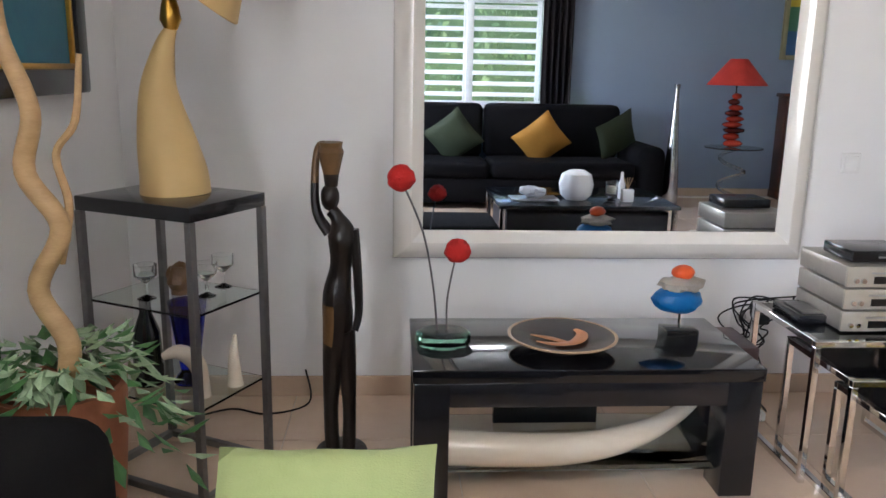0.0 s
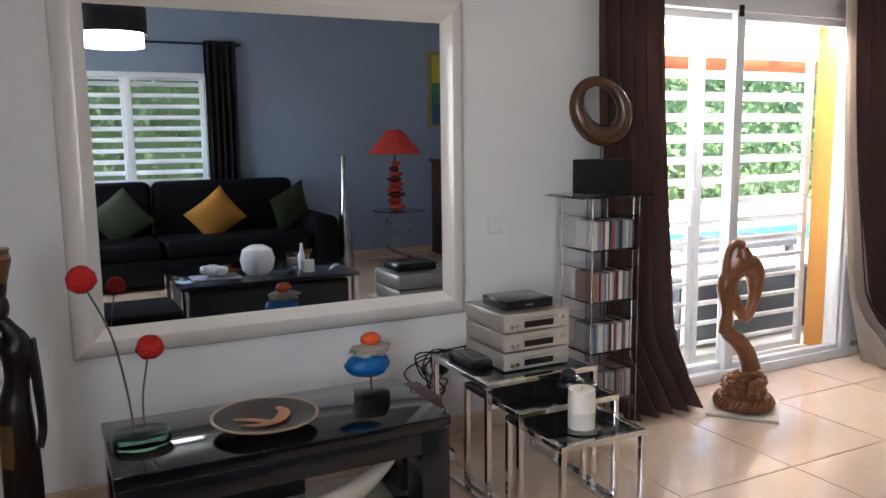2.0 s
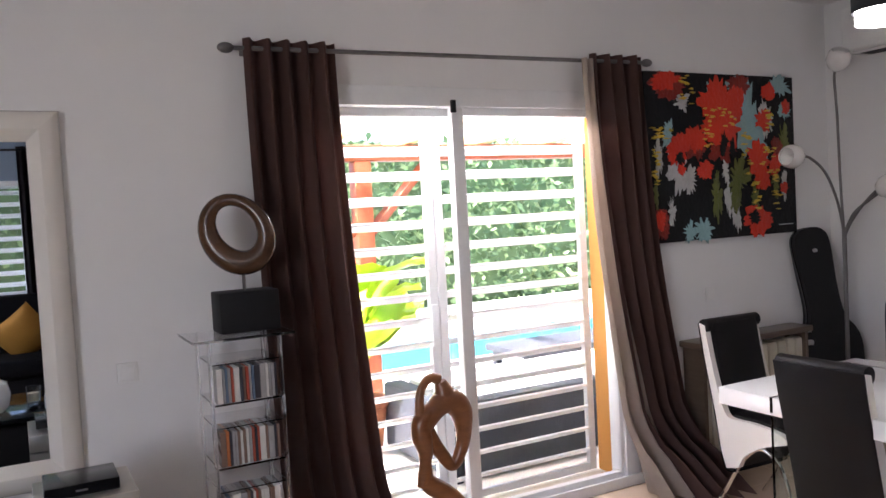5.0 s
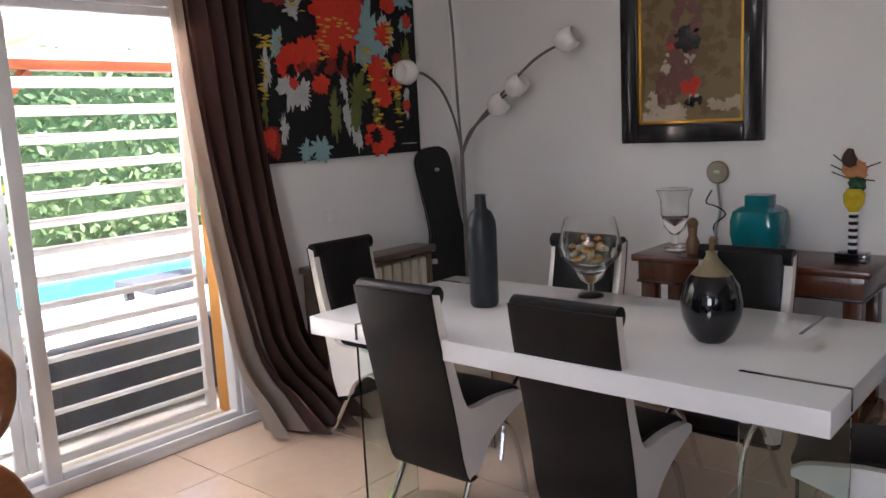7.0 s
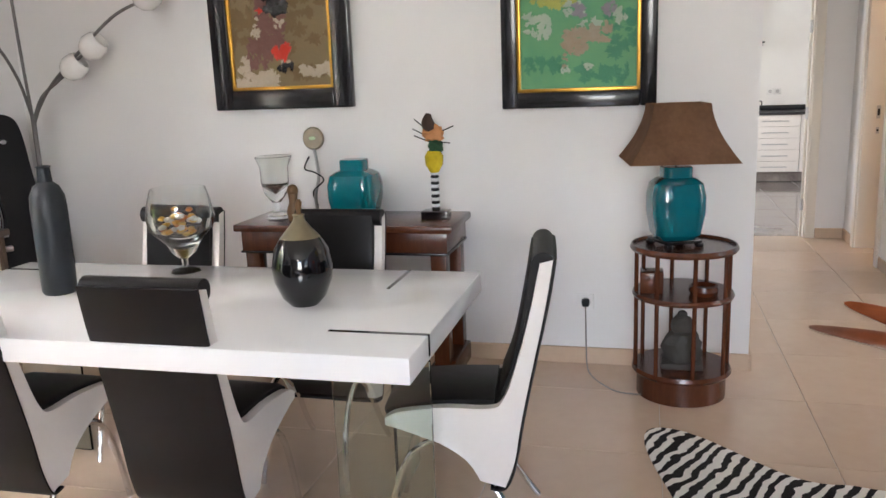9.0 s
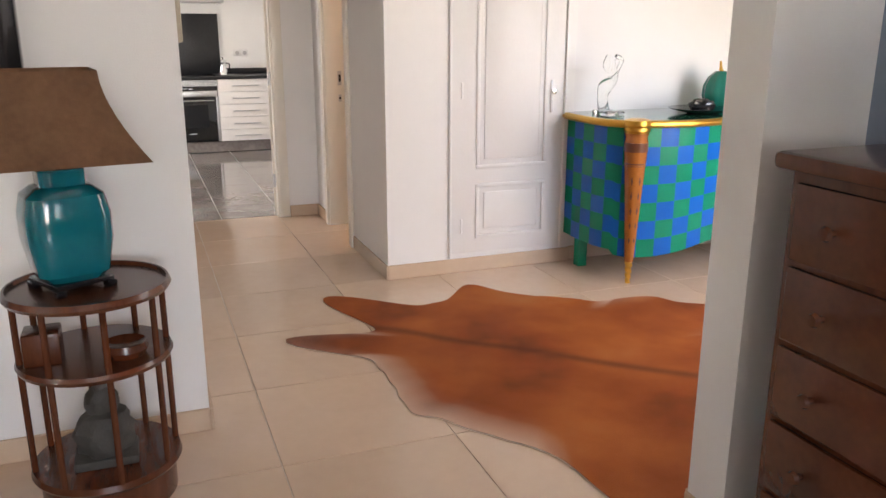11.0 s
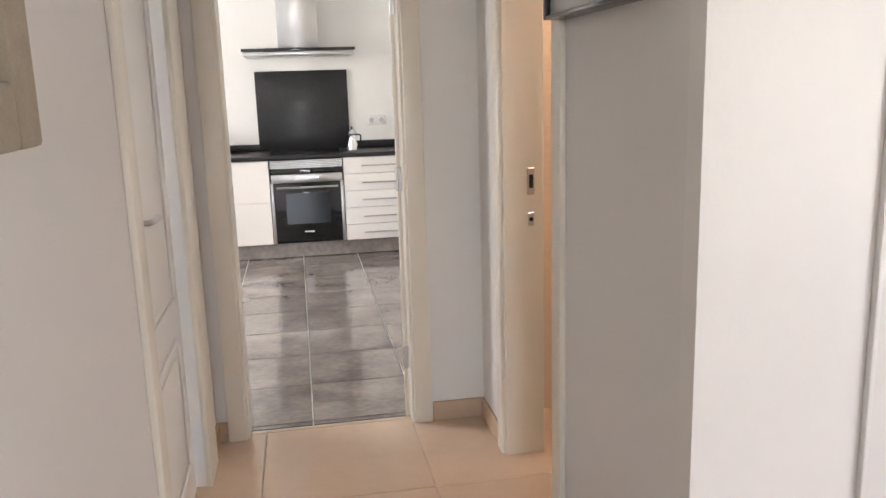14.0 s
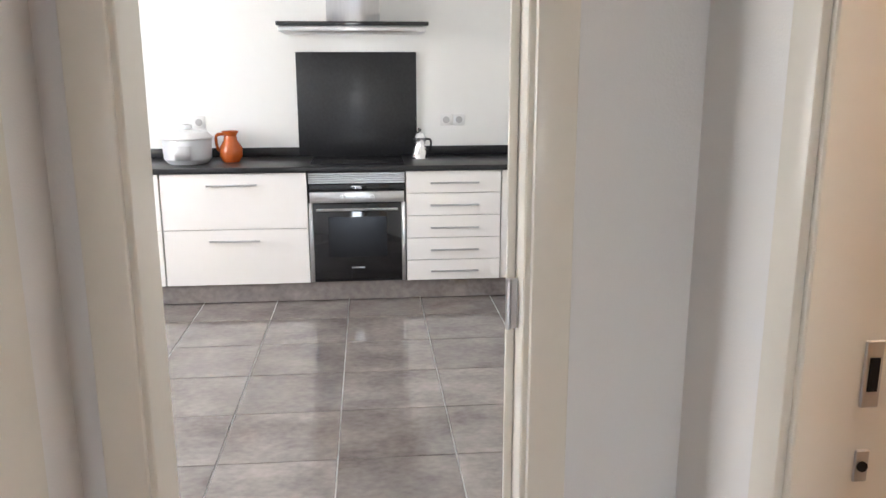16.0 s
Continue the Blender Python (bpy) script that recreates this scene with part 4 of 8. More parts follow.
def nest_table(x0, x1, y0, y1, z, label):
    th = thing("nest_table", (x0 + x1) / 2, (y0 + y1) / 2, 0, label, "side table", "nest of chrome tables")
    b = 0.022
    for x in (x0, x1 - b):
        for y in (y0, y1 - b):
            part("leg", bx(x, x + b, y, y + b, 0, z - b, 0.002, 1), CHROME, th, world_space=True)
    for y in (y0, y1 - b):
        part("rail", bx(x0, x1, y, y + b, z - b, z, 0.002, 1), CHROME, th, world_space=True)
    for x in (x0, x1 - b):
        part("rail", bx(x, x + b, y0 + b, y1 - b, z - b, z, 0.002, 1), CHROME, th, world_space=True)
        part("floor_rail", bx(x, x + b, y0 + b, y1 - b, 0, b, 0.002, 1), CHROME, th, world_space=True)
    part("glass_top", bx(x0 + b, x1 - b, y0 + b, y1 - b, z - 0.012, z - 0.002), BLACKGLOSS, th, "black glass top", world_space=True)


nest_table(1.09, 1.60, 2.78, 3.24, 0.50, "chrome framed nest table with a black glass top, the largest")
nest_table(1.13, 1.58, 2.62, 3.04, 0.43, "chrome framed nest table with a black glass top, middle size")
nest_table(1.18, 1.55, 2.43, 2.80, 0.36, "chrome framed nest table with a black glass top, the smallest")
cd = thing("candle", 1.35, 2.55, 0.36, "thick cream pillar candle on a small glass dish", "candle")
part("dish", lathe([(0, 0), (0.07, 0), (0.075, 0.006), (0, 0.006)], 28), CLEAR, cd, "clear glass dish")
part("wax", lathe([(0, 0.006), (0.048, 0.006), (0.049, 0.065), (0.05, 0.068), (0.049, 0.07), (0.048, 0.148), (0.040, 0.152), (0.03, 0.146), (0, 0.143)], 32), CANDLEWAX, cd)
part("wick", tube([(0, 0, 0.142), (0.002, 0, 0.155)], 0.0015, 6), BLACKMATT, cd)


def hifi_unit(z, h, label):
    th = thing("hifi_unit", 1.37, 3.02, z, label, "hi-fi unit", "stack of hi-fi units", rz=0)
    part("case", bx(-0.15, 0.15, -0.14, 0.16, 0.004, h - 0.002, 0.004), SILVER, th)
    part("front", bx(-0.152, 0.152, -0.152, -0.14, 0.004, h - 0.002, 0.003), mat("champagne_front_plate", (0.60, 0.55, 0.46), 0.3, 0.5, None, 10), th)
    part("display", bx(-0.06, 0.075, -0.1545, -0.152, h * 0.22, h * 0.55), BLACKGLOSS, th, "dark display window")
    part("slot", bx(-0.07, 0.085, -0.1545, -0.152, h * 0.66, h * 0.74), STEEL, th)
    for x in (-0.12, -0.095, 0.115):
        k = lathe([(0, 0), (0.009, 0), (0.008, 0.008), (0, 0.008)], 14)
        bmesh.ops.rotate(k, matrix=Matrix.Rotation(radians(90), 3, "X"), verts=k.verts)
        bmesh.ops.translate(k, vec=(x, -0.152, h * (0.35 if x < 0 else 0.6)), verts=k.verts)
        part("knob", k, CHROME, th)
    for x in (-0.12, 0.12):
        for y in (-0.1, 0.12):
            part("foot", bx(x - 0.012, x + 0.012, y - 0.012, y + 0.012, 0, 0.0045), BLACKMATT, th)


for k in range(3):
    hifi_unit(0.50 + 0.076 * k, 0.075, "champagne silver hi-fi unit with a dark display")
sb = thing("set_top_box", 1.36, 3.0, 0.728, "flat black set-top box on the hi-fi stack", "set-top box")
part("case", bx(-0.11, 0.11, -0.09, 0.09, 0.003, 0.042, 0.004), BLACKLACQ, sb)
part("front", bx(-0.108, 0.108, -0.093, -0.09, 0.005, 0.040), BLACKGLOSS, sb)
part("logo_bar", bx(-0.02, 0.015, -0.0945, -0.093, 0.018, 0.024), STEEL, sb)
rt = thing("router", 1.18, 3.06, 0.50, "flat black router with a silver lid", "router")
part("case", bx(-0.055, 0.055, -0.10, 0.10, 0, 0.03, 0.005), BLACKLACQ, rt)
part("lid", bx(-0.035, 0.04, -0.08, 0.06, 0.03, 0.036, 0.002), GREYMETAL, rt)
wd = bmesh.new()
ball(1.42, 2.71, 0.472, 0.055, 0.045, 0.03, wd, rough=0.3)
ball(1.47, 2.69, 0.455, 0.05, 0.04, 0.022, wd, rough=0.3)
ball(1.40, 2.70, 0.51, 0.03, 0.03, 0.025, wd, rough=0.2)
solo("small_black_ornament", wd, BLACKLACQ, "small rounded black ornament on the table", "ornament")
rnd = random.Random(5)
for k in range(9):
    x0, y0 = rnd.uniform(1.02, 1.16), rnd.uniform(3.3, 3.48)
    pts = [(1.20 + rnd.uniform(-0.05, 0.08), 3.24, rnd.uniform(0.47, 0.52))]
    for i in range(6):
        pts.append((x0 + rnd.uniform(-0.05, 0.1), y0 + rnd.uniform(-0.12, 0.05), 0.46 - 0.075 * i + rnd.uniform(-0.03, 0.03)))
    pts.append((x0 + rnd.uniform(-0.1, 0.2), y0 - 0.08, 0.006))
    solo("cable", tube(pts, 0.0035, 6, steps=5), BLACKMATT, "thin black cable hanging in a tangle", "cable", "tangled cables")
solo("power_strip", bx(1.12, 1.20, 3.25, 3.52, 0, 0.04, 0.01), WHITEPLASTIC, "white power strip on the floor", "power strip")
solo("power_plug", bx(1.24, 1.30, NY - 0.055, NY - 0.012, 0.315, 0.365, 0.012), BLACKMATT, "black plug in the wall socket", "plug")

# acrylic CD tower
ac = thing("cd_tower", 1.95, 3.25, 0, "clear acrylic tower with shelves of music discs", "shelf")
AX0, AX1, AY0, AY1 = 1.785, 2.115, 3.11, 3.38
for x in (AX0, AX1 - 0.008):
    for y in (AY0, AY1 - 0.04):
        part("upright", bx(x + (0.03 if x == AX0 else -0.03), x + 0.008 + (0.03 if x == AX0 else -0.03), y, y + 0.04, 0, 1.13, 0.001, 1), ACRYLIC, ac, world_space=True)
part("top_plate", bx(AX0 - 0.03, AX1 + 0.02, AY0 - 0.02, AY1 + 0.02, 1.131, 1.141, 0.002, 1), ACRYLIC, ac, world_space=True)
part("foot_plate", bx(AX0, AX1, AY0, AY1, 0.0, 0.012, 0.002, 1), ACRYLIC, ac, world_space=True)
LEVELS = (0.20, 0.43, 0.665, 0.90)
for z in LEVELS:
    part("shelf", bx(AX0 + 0.04, AX1 - 0.04, AY0 + 0.005, AY1 - 0.005, z - 0.008, z, 0.001, 1), ACRYLIC, ac, world_space=True)
    part("shelf", bx(AX0 + 0.04, AX1 - 0.04, AY0 + 0.005, AY1 - 0.005, z + 0.142, z + 0.147, 0.001, 1), ACRYLIC, ac, world_space=True)
CDM = [mat("cd_spine_%s" % n, c, 0.25, 0, tuple(v * 0.8 for v in c), 30, 1.2) for n, c in (("grey", (0.32, 0.31, 0.31)), ("red", (0.38, 0.08, 0.05)), ("white", (0.62, 0.60, 0.57)), ("brown", (0.20, 0.13, 0.10)), ("dark", (0.05, 0.05, 0.06)), ("blue", (0.12, 0.17, 0.24)), ("orange", (0.48, 0.15, 0.05)))]
rnd = random.Random(11)
for li, z in enumerate(LEVELS):
    x = AX0 + 0.052
    while x < AX1 - 0.062:
        w = rnd.choice((0.010, 0.010, 0.012, 0.022))
        o = solo("music_disc", bx(x, x + w - 0.001, AY0 + 0.012 + rnd.uniform(0, 0.006), AY0 + 0.15, z, z + 0.124 + rnd.uniform(0, 0.006), 0.001, 1), rnd.choices(CDM, (5, 1, 3, 2, 4, 1, 1))[0], "music disc case standing in the acrylic tower", "disc case", "music discs in the tower")
        x += w

rg = thing("ring_sculpture", 2.0, 3.28, 1.141, "polished brown wooden ring on a black block", "sculpture")
part("block", bx(-0.115, 0.115, -0.075, 0.075, 0, 0.155, 0.005), BLACKMATT, rg)
part("pin", tube([(0, 0, 0.15), (0, 0, 0.25)], 0.007, 8), GREYMETAL, rg)
pts = []
lean = radians(24)
for k in range(48):
    a = 2 * math.pi * k / 48
    u, v = 0.098 * math.sin(a), -0.128 * math.cos(a)
    pts.append((-0.015 + u * math.cos(lean) - v * math.sin(lean), -0.035 * math.sin(a) - 0.02 * math.cos(a), 0.385 + u * math.sin(lean) + v * math.cos(lean), 0.036 + 0.012 * math.cos(a + 0.5)))
part("ring", tube(pts, 0.04, 16, closed=True), RINGWOOD, rg, "thick turned wooden ring")

# carved wooden sculpture by the door
sc = bmesh.new()
lathe([(0, 0.0), (0.12, 0.0), (0.138, 0.012), (0.142, 0.035), (0.132, 0.06), (0.11, 0.072), (0.05, 0.08), (0, 0.08)], 36, bm=sc)
for k in range(34):
    a = 2 * math.pi * k / 34
    tube([(0.138 * math.cos(a), 0.138 * math.sin(a), 0.012, 0.008), (0.145 * math.cos(a + 0.12), 0.145 * math.sin(a + 0.12), 0.036, 0.009), (0.128 * math.cos(a + 0.24), 0.128 * math.sin(a + 0.24), 0.064, 0.007)], 0.008, 6, sc, steps=2)
for dx, dy, dz, r in ((-0.07, 0.0, 0.10, 0.048), (0.0, -0.05, 0.10, 0.055), (0.07, 0.0, 0.11, 0.05), (0.0, 0.05, 0.11, 0.05), (0.04, -0.02, 0.15, 0.048), (-0.05, 0.01, 0.15, 0.042), (0.085, 0.01, 0.145, 0.03), (-0.09, -0.01, 0.135, 0.026)):
    ball(dx, dy, dz, r * 1.15, r * 1.15, r, sc, rough=0.55, u=24, v=16)
# leg, knee and body
tube([(0.06, 0, 0.15, 0.048), (0.035, 0, 0.22, 0.046), (0.0, 0, 0.29, 0.044), (-0.06, 0, 0.355, 0.042), (-0.115, 0, 0.395, 0.040), (-0.15, 0, 0.43, 0.034)], 0.04, 16, sc, steps=6)
tube([(-0.155, 0, 0.40, 0.030), (-0.145, 0, 0.45, 0.032), (-0.145, -0.005, 0.50, 0.026), (-0.14, 0, 0.55, 0.034), (-0.15, 0, 0.61, 0.044), (-0.15, 0, 0.67, 0.040), (-0.10, 0, 0.715, 0.036)], 0.03, 16, sc, steps=6)
# ring of the arms with its heavy shoulder
tube([(-0.14, 0, 0.65, 0.036), (-0.085, 0, 0.715, 0.044), (-0.02, 0, 0.745, 0.054), (0.035, 0, 0.70, 0.052), (0.048, 0, 0.62, 0.038), (0.04, 0, 0.55, 0.030), (0.01, 0, 0.485, 0.026), (-0.02, 0, 0.465, 0.024), (-0.055, 0, 0.51, 0.028), (-0.095, 0, 0.57, 0.030), (-0.125, 0, 0.63, 0.032)], 0.04, 16, sc, steps=6)
tube([(-0.025, 0, 0.73, 0.050), (-0.04, 0, 0.79, 0.040), (-0.055, 0, 0.83, 0.024)], 0.04, 14, sc, steps=5)
tube([(-0.15, 0, 0.67, 0.026), (-0.155, 0, 0.75, 0.020), (-0.14, 0, 0.815, 0.018), (-0.10, 0, 0.85, 0.020), (-0.06, 0, 0.84, 0.026)], 0.02, 12, sc, steps=5)
bmesh.ops.translate(sc, vec=(2.81, 3.13, 0.0), verts=sc.verts)
solo("wood_sculpture", sc, CARVED, "flowing carved orange-brown wooden sculpture on a round base", "sculpture").location.z = 0.018
sl = bx(-0.17, 0.17, -0.17, 0.17, 0, 0.018, 0.003)
bmesh.ops.rotate(sl, matrix=Matrix.Rotation(radians(40), 3, "Z"), verts=sl.verts)
bmesh.ops.translate(sl, vec=(2.81, 3.13, 0), verts=sl.verts)
solo("stone_tile", sl, mat("beige_stone_slab", (0.55, 0.47, 0.38), 0.5, 0, (0.45, 0.38, 0.30), 8), "loose square stone tile under the sculpture", "tile")


# curtains
def curtain(name, top, bottom, y, z0, z1, folds, amp, material, label, seed=0, gather=None, flare=None):
    """A hanging cloth from x-range top to x-range bottom, in soft folds."""
    rnd = random.Random(seed)
    n, rows = folds * 10, 26
    ph = [rnd.uniform(-0.5, 0.5) for _ in range(folds + 1)]
    bm = bmesh.new()
    grid = []
    for j in range(rows + 1):
        t = j / rows
        e = t ** 1.7
        a = top[0] + (bottom[0] - top[0]) * e
        b = top[1] + (bottom[1] - top[1]) * e
        row = []
        for i in range(n + 1):
            s = i / n
            w = math.sin(2 * math.pi * folds * s + 0.6 * math.sin(3 * t + ph[int(s * folds)]) * t)
            yy = y - amp * (0.75 + 0.5 * t) * w - 0.02 * noise.noise(Vector((s * 4, t * 3, seed)))
            if flare:
                yy -= flare * max(0.0, t - 0.82) ** 1.2 * (2.0 + 1.5 * w)
            z = z1 + (z0 - z1) * t
            if flare and t > 0.9:
                z = max(z, z0) + 0.015 * (1 + w)
            row.append(bm.verts.new((a + (b - a) * s, yy, z)))
        grid.append(row)
    for p, q in zip(grid, grid[1:]):
        for i in range(n):
            bm.faces.new((p[i], p[i + 1], q[i + 1], q[i]))
    bmesh.ops.solidify(bm, geom=bm.faces[:], thickness=0.004)
    return solo(name, bm, material, label, "curtain")


curtain("curtain", (2.10, 2.50), (2.16, 2.66), NY - 0.10, 0.0, 2.31, 5, 0.045, CURTAIN, "floor-length brown velvet curtain with eyelets, drawn aside", 1, flare=0.5)
curtain("curtain", (3.89, 4.24), (4.19, 4.55), NY - 0.10, 0.0, 2.33, 4, 0.045, CURTAIN, "floor-length brown velvet curtain trailing on the floor", 2, flare=0.9)
curtain("curtain_lining", (3.82, 3.91), (4.05, 4.27), NY - 0.125, 0.0, 2.30, 2, 0.03, LININGFAB, "pale satin edge of the brown curtain", 3, flare=0.6)
cr = thing("curtain_rod", 3.1, NY - 0.1, 2.27, "thin dark curtain rod with finials", "curtain rod")
part("rod", tube([(2.06, NY - 0.1, 2.27), (4.25, NY - 0.1, 2.30)], 0.010, 10), GREYMETAL, cr, world_space=True)
for x, z in ((2.03, 2.27), (4.28, 2.30)):
    part("finial", ball(x, NY - 0.1, z, 0.035, 0.022, 0.022), GREYMETAL, cr, world_space=True)
for x, z in ((2.12, 2.27), (4.2, 2.30)):
    part("bracket", bx(x - 0.01, x + 0.01, NY - 0.11, NY, z - 0.012, z + 0.012), GREYMETAL, cr, world_space=True)

# corner shelf with the yellow lamp
cs = thing("corner_shelf", -0.94, 2.97, 0, "grey metal stand with a black top and glass shelves", "shelf")
for x in (-1.155, -0.725):
    for y in (2.80, 3.13):
        part("leg", bx(x - 0.012, x + 0.012, y - 0.012, y + 0.012, 0.024, 0.89, 0.002, 1), GREYMETAL, cs, world_space=True)
for y in (2.80, 3.13):
    part("floor_rail", bx(-1.167, -0.713, y - 0.012, y + 0.012, 0, 0.024, 0.002, 1), GREYMETAL, cs, world_space=True)
for x in (-1.155, -0.725):
    part("floor_rail", bx(x - 0.012, x + 0.012, 2.812, 3.118, 0, 0.024, 0.002, 1), GREYMETAL, cs, world_space=True)
part("top", bx(-1.165, -0.715, 2.79, 3.14, 0.89, 0.935, 0.004), BLACKLACQ, cs, "black lacquered top", world_space=True)
for z in (0.30, 0.60):
    part("glass_shelf", bx(-1.15, -0.73, 2.80, 3.13, z, z + 0.008, 0.001, 1), TINTED, cs, "clear glass shelf", world_space=True)

cs.matrix_basis = pose(-0.955, 2.95, 0, 0, 0, -28)

yl = thing("yellow_lamp", -0.95, 2.97, 0.935, "pale yellow horn-shaped table lamp with a gold neck", "table lamp")
part("body", tube([(0.0, 0, 0.0, 0.108), (-0.003, 0, 0.06, 0.104), (-0.022, 0, 0.18, 0.086), (-0.035, 0, 0.32, 0.056), (-0.012, 0, 0.44, 0.032), (0.012, 0, 0.50, 0.018)], 0.1, 26, steps=5), YELLOWHORN, yl)
part("neck", lathe([(0, 0), (0.018, 0), (0.032, 0.03), (0.026, 0.07), (0.014, 0.11), (0.02, 0.13), (0, 0.13)], 20, x=0.012, z=0.495), GOLD, yl, "gilt neck")
shd = lathe([(0.17, 0.0), (0.172, 0.004), (0.03, 0.30), (0.026, 0.296)], 32)
bmesh.ops.rotate(shd, matrix=Matrix.Rotation(radians(38), 3, "Y"), verts=shd.verts)
bmesh.ops.translate(shd, vec=(0.07, 0, 0.62), verts=shd.verts)
part("shade", shd, YELLOWHORN, yl, "tilted pale yellow cone shade")
bv = thing("blue_vase", -0.93, 2.95, 0.308, "cobalt blue glass vase on the shelf", "vase")
part("body", lathe([(0, 0), (0.05, 0), (0.055, 0.01), (0.03, 0.04), (0.035, 0.08), (0.055, 0.22), (0.062, 0.27), (0.05, 0.265), (0.03, 0.10), (0, 0.09)], 28), COBALT, bv)
mk = bmesh.new()
ball(-0.95, 2.96, 0.66, 0.042, 0.04, 0.05, mk, rough=0.25)
lathe([(0, 0), (0.03, 0), (0.028, 0.03), (0, 0.03)], 16, -0.95, 2.96, 0.608, mk)
solo("carved_ornament", mk, EBONYBROWN, "small brown carved ornament on the glass shelf", "ornament")
for k, (x, y) in enumerate(((-1.04, 2.9), (-0.86, 2.93), (-0.83, 3.04))):
    g = lathe([(0, 0), (0.03, 0), (0.006, 0.012), (0.006, 0.05), (0.035, 0.075), (0.036, 0.11), (0.033, 0.11), (0.03, 0.078), (0, 0.06)], 20, x, y, 0.608)
    solo("drinking_glass", g, CLEAR, "small clear stemmed glass on the shelf", "glass", "glasses on the shelf")
solo("horn_ornament", tube([(-0.98, 2.83, 0.44, 0.012), (-0.93, 2.83, 0.455, 0.024), (-0.88, 2.83, 0.42, 0.028), (-0.865, 2.83, 0.36, 0.024), (-0.865, 2.83, 0.308, 0.028)], 0.02, 14, steps=5), IVORY, "small curved cream horn on the glass shelf", "ornament")
solo("horn_ornament", tube([(-0.78, 2.92, 0.308, 0.028), (-0.78, 2.92, 0.335, 0.024), (-0.782, 2.92, 0.40, 0.018), (-0.775, 2.92, 0.48, 0.006)], 0.02, 14, steps=5), IVORY, "small upright cream horn on the glass shelf", "ornament")
solo("dark_bottle", lathe([(0, 0), (0.045, 0), (0.05, 0.05), (0.042, 0.18), (0.02, 0.24), (0.018, 0.28), (0, 0.28)], 24, -1.06, 2.94, 0.308), BLACKGLOSS, "dark glossy bottle on the glass shelf", "bottle")
solo("floor_cable", tube([(-0.62, 3.53, 0.12), (-0.60, 3.45, 0.01), (-0.75, 3.35, 0.008), (-0.9, 3.4, 0.008), (-1.05, 3.3, 0.008)], 0.004, 6, steps=6), BLACKMATT, "thin dark lamp cable on the floor", "cable")

# plant with a twisted vine in the corner
pp = thing("potted_plant", -1.08, 2.32, 0, "trailing variegated plant with a twisted pale vine in a brown pot", "potted plant")
part("pot", lathe([(0, 0), (0.10, 0), (0.13, 0.2), (0.15, 0.45), (0.155, 0.56), (0.14, 0.56), (0.13, 0.5), (0, 0.5)], 28), TERRACOTTA, pp, "brown glazed pot")
part("vine", tube([(0.0, 0, 0.5, 0.026), (0.03, 0, 0.66, 0.027), (-0.03, 0, 0.80, 0.025), (0.035, 0, 0.95, 0.024), (-0.035, 0, 1.08, 0.024), (-0.01, 0, 1.22, 0.022), (-0.06, 0, 1.38, 0.02), (-0.07, 0, 1.5, 0.02)], 0.03, 12, steps=6), VINEWOOD, pp, "thick twisted vine")
part("vine", tube([(0.02, 0.02, 0.86, 0.01), (0.05, 0.02, 1.0, 0.01), (0.03, 0.02, 1.12, 0.009), (0.08, 0.02, 1.2, 0.009), (0.10, 0.02, 1.35, 0.007)], 0.03, 8, steps=6), VINEWOOD, pp, "thin twisted vine")
rnd = random.Random(21)
for mi, (nm, m) in enumerate((("leaves", LEAFGREEN), ("pale_leaves", LEAFWHITE))):
    lf = bmesh.new()
    for k in range(170):
        strand = k % 17
        ang = strand * 0.75 - 1.6 + mi * 0.3
        t = rnd.random()
        rad = 0.05 + 0.23 * t
        drop = 0.08 * math.sin(3.1 * t) - 0.30 * max(0, t - 0.35) ** 1.2 * (1.0 + 0.9 * ((strand * 37) % 10) / 10)
        p = Vector((rad * math.cos(ang) + rnd.uniform(-0.03, 0.03), rad * math.sin(ang) + rnd.uniform(-0.03, 0.03), 0.58 + drop + rnd.uniform(-0.02, 0.02)))
        d = Vector((math.cos(ang + rnd.uniform(-1, 1)), math.sin(ang + rnd.uniform(-1, 1)), rnd.uniform(-1.1, 0.4))).normalized()
        e = d.cross(Vector((0, 0, 1))).normalized() * rnd.uniform(0.011, 0.019)
        s = rnd.uniform(0.06, 0.105)
        up = d.cross(e).normalized() * 0.006
        vs = [lf.verts.new(q) for q in (p, p + d * s * 0.45 + e + up, p + d * s, p + d * s * 0.45 - e + up, p + d * s * 0.45)]
        lf.faces.new((vs[0], vs[1], vs[4]))
        lf.faces.new((vs[1], vs[2], vs[4]))
        lf.faces.new((vs[2], vs[3], vs[4]))
        lf.faces.new((vs[3], vs[0], vs[4]))
    part(nm, lf, m, pp)["kind"] = "stuff"

wp = framed("framed_picture", -1.30, 2.78, 1.235, 0.74, 0.9, 90, 0.075, BLACKLACQ, "dark framed picture with blue and green shapes", GOLD, mat("blue_green_canvas", (0.04, 0.22, 0.24), 0.5, 0, (0.02, 0.08, 0.20), 3, 1.5))


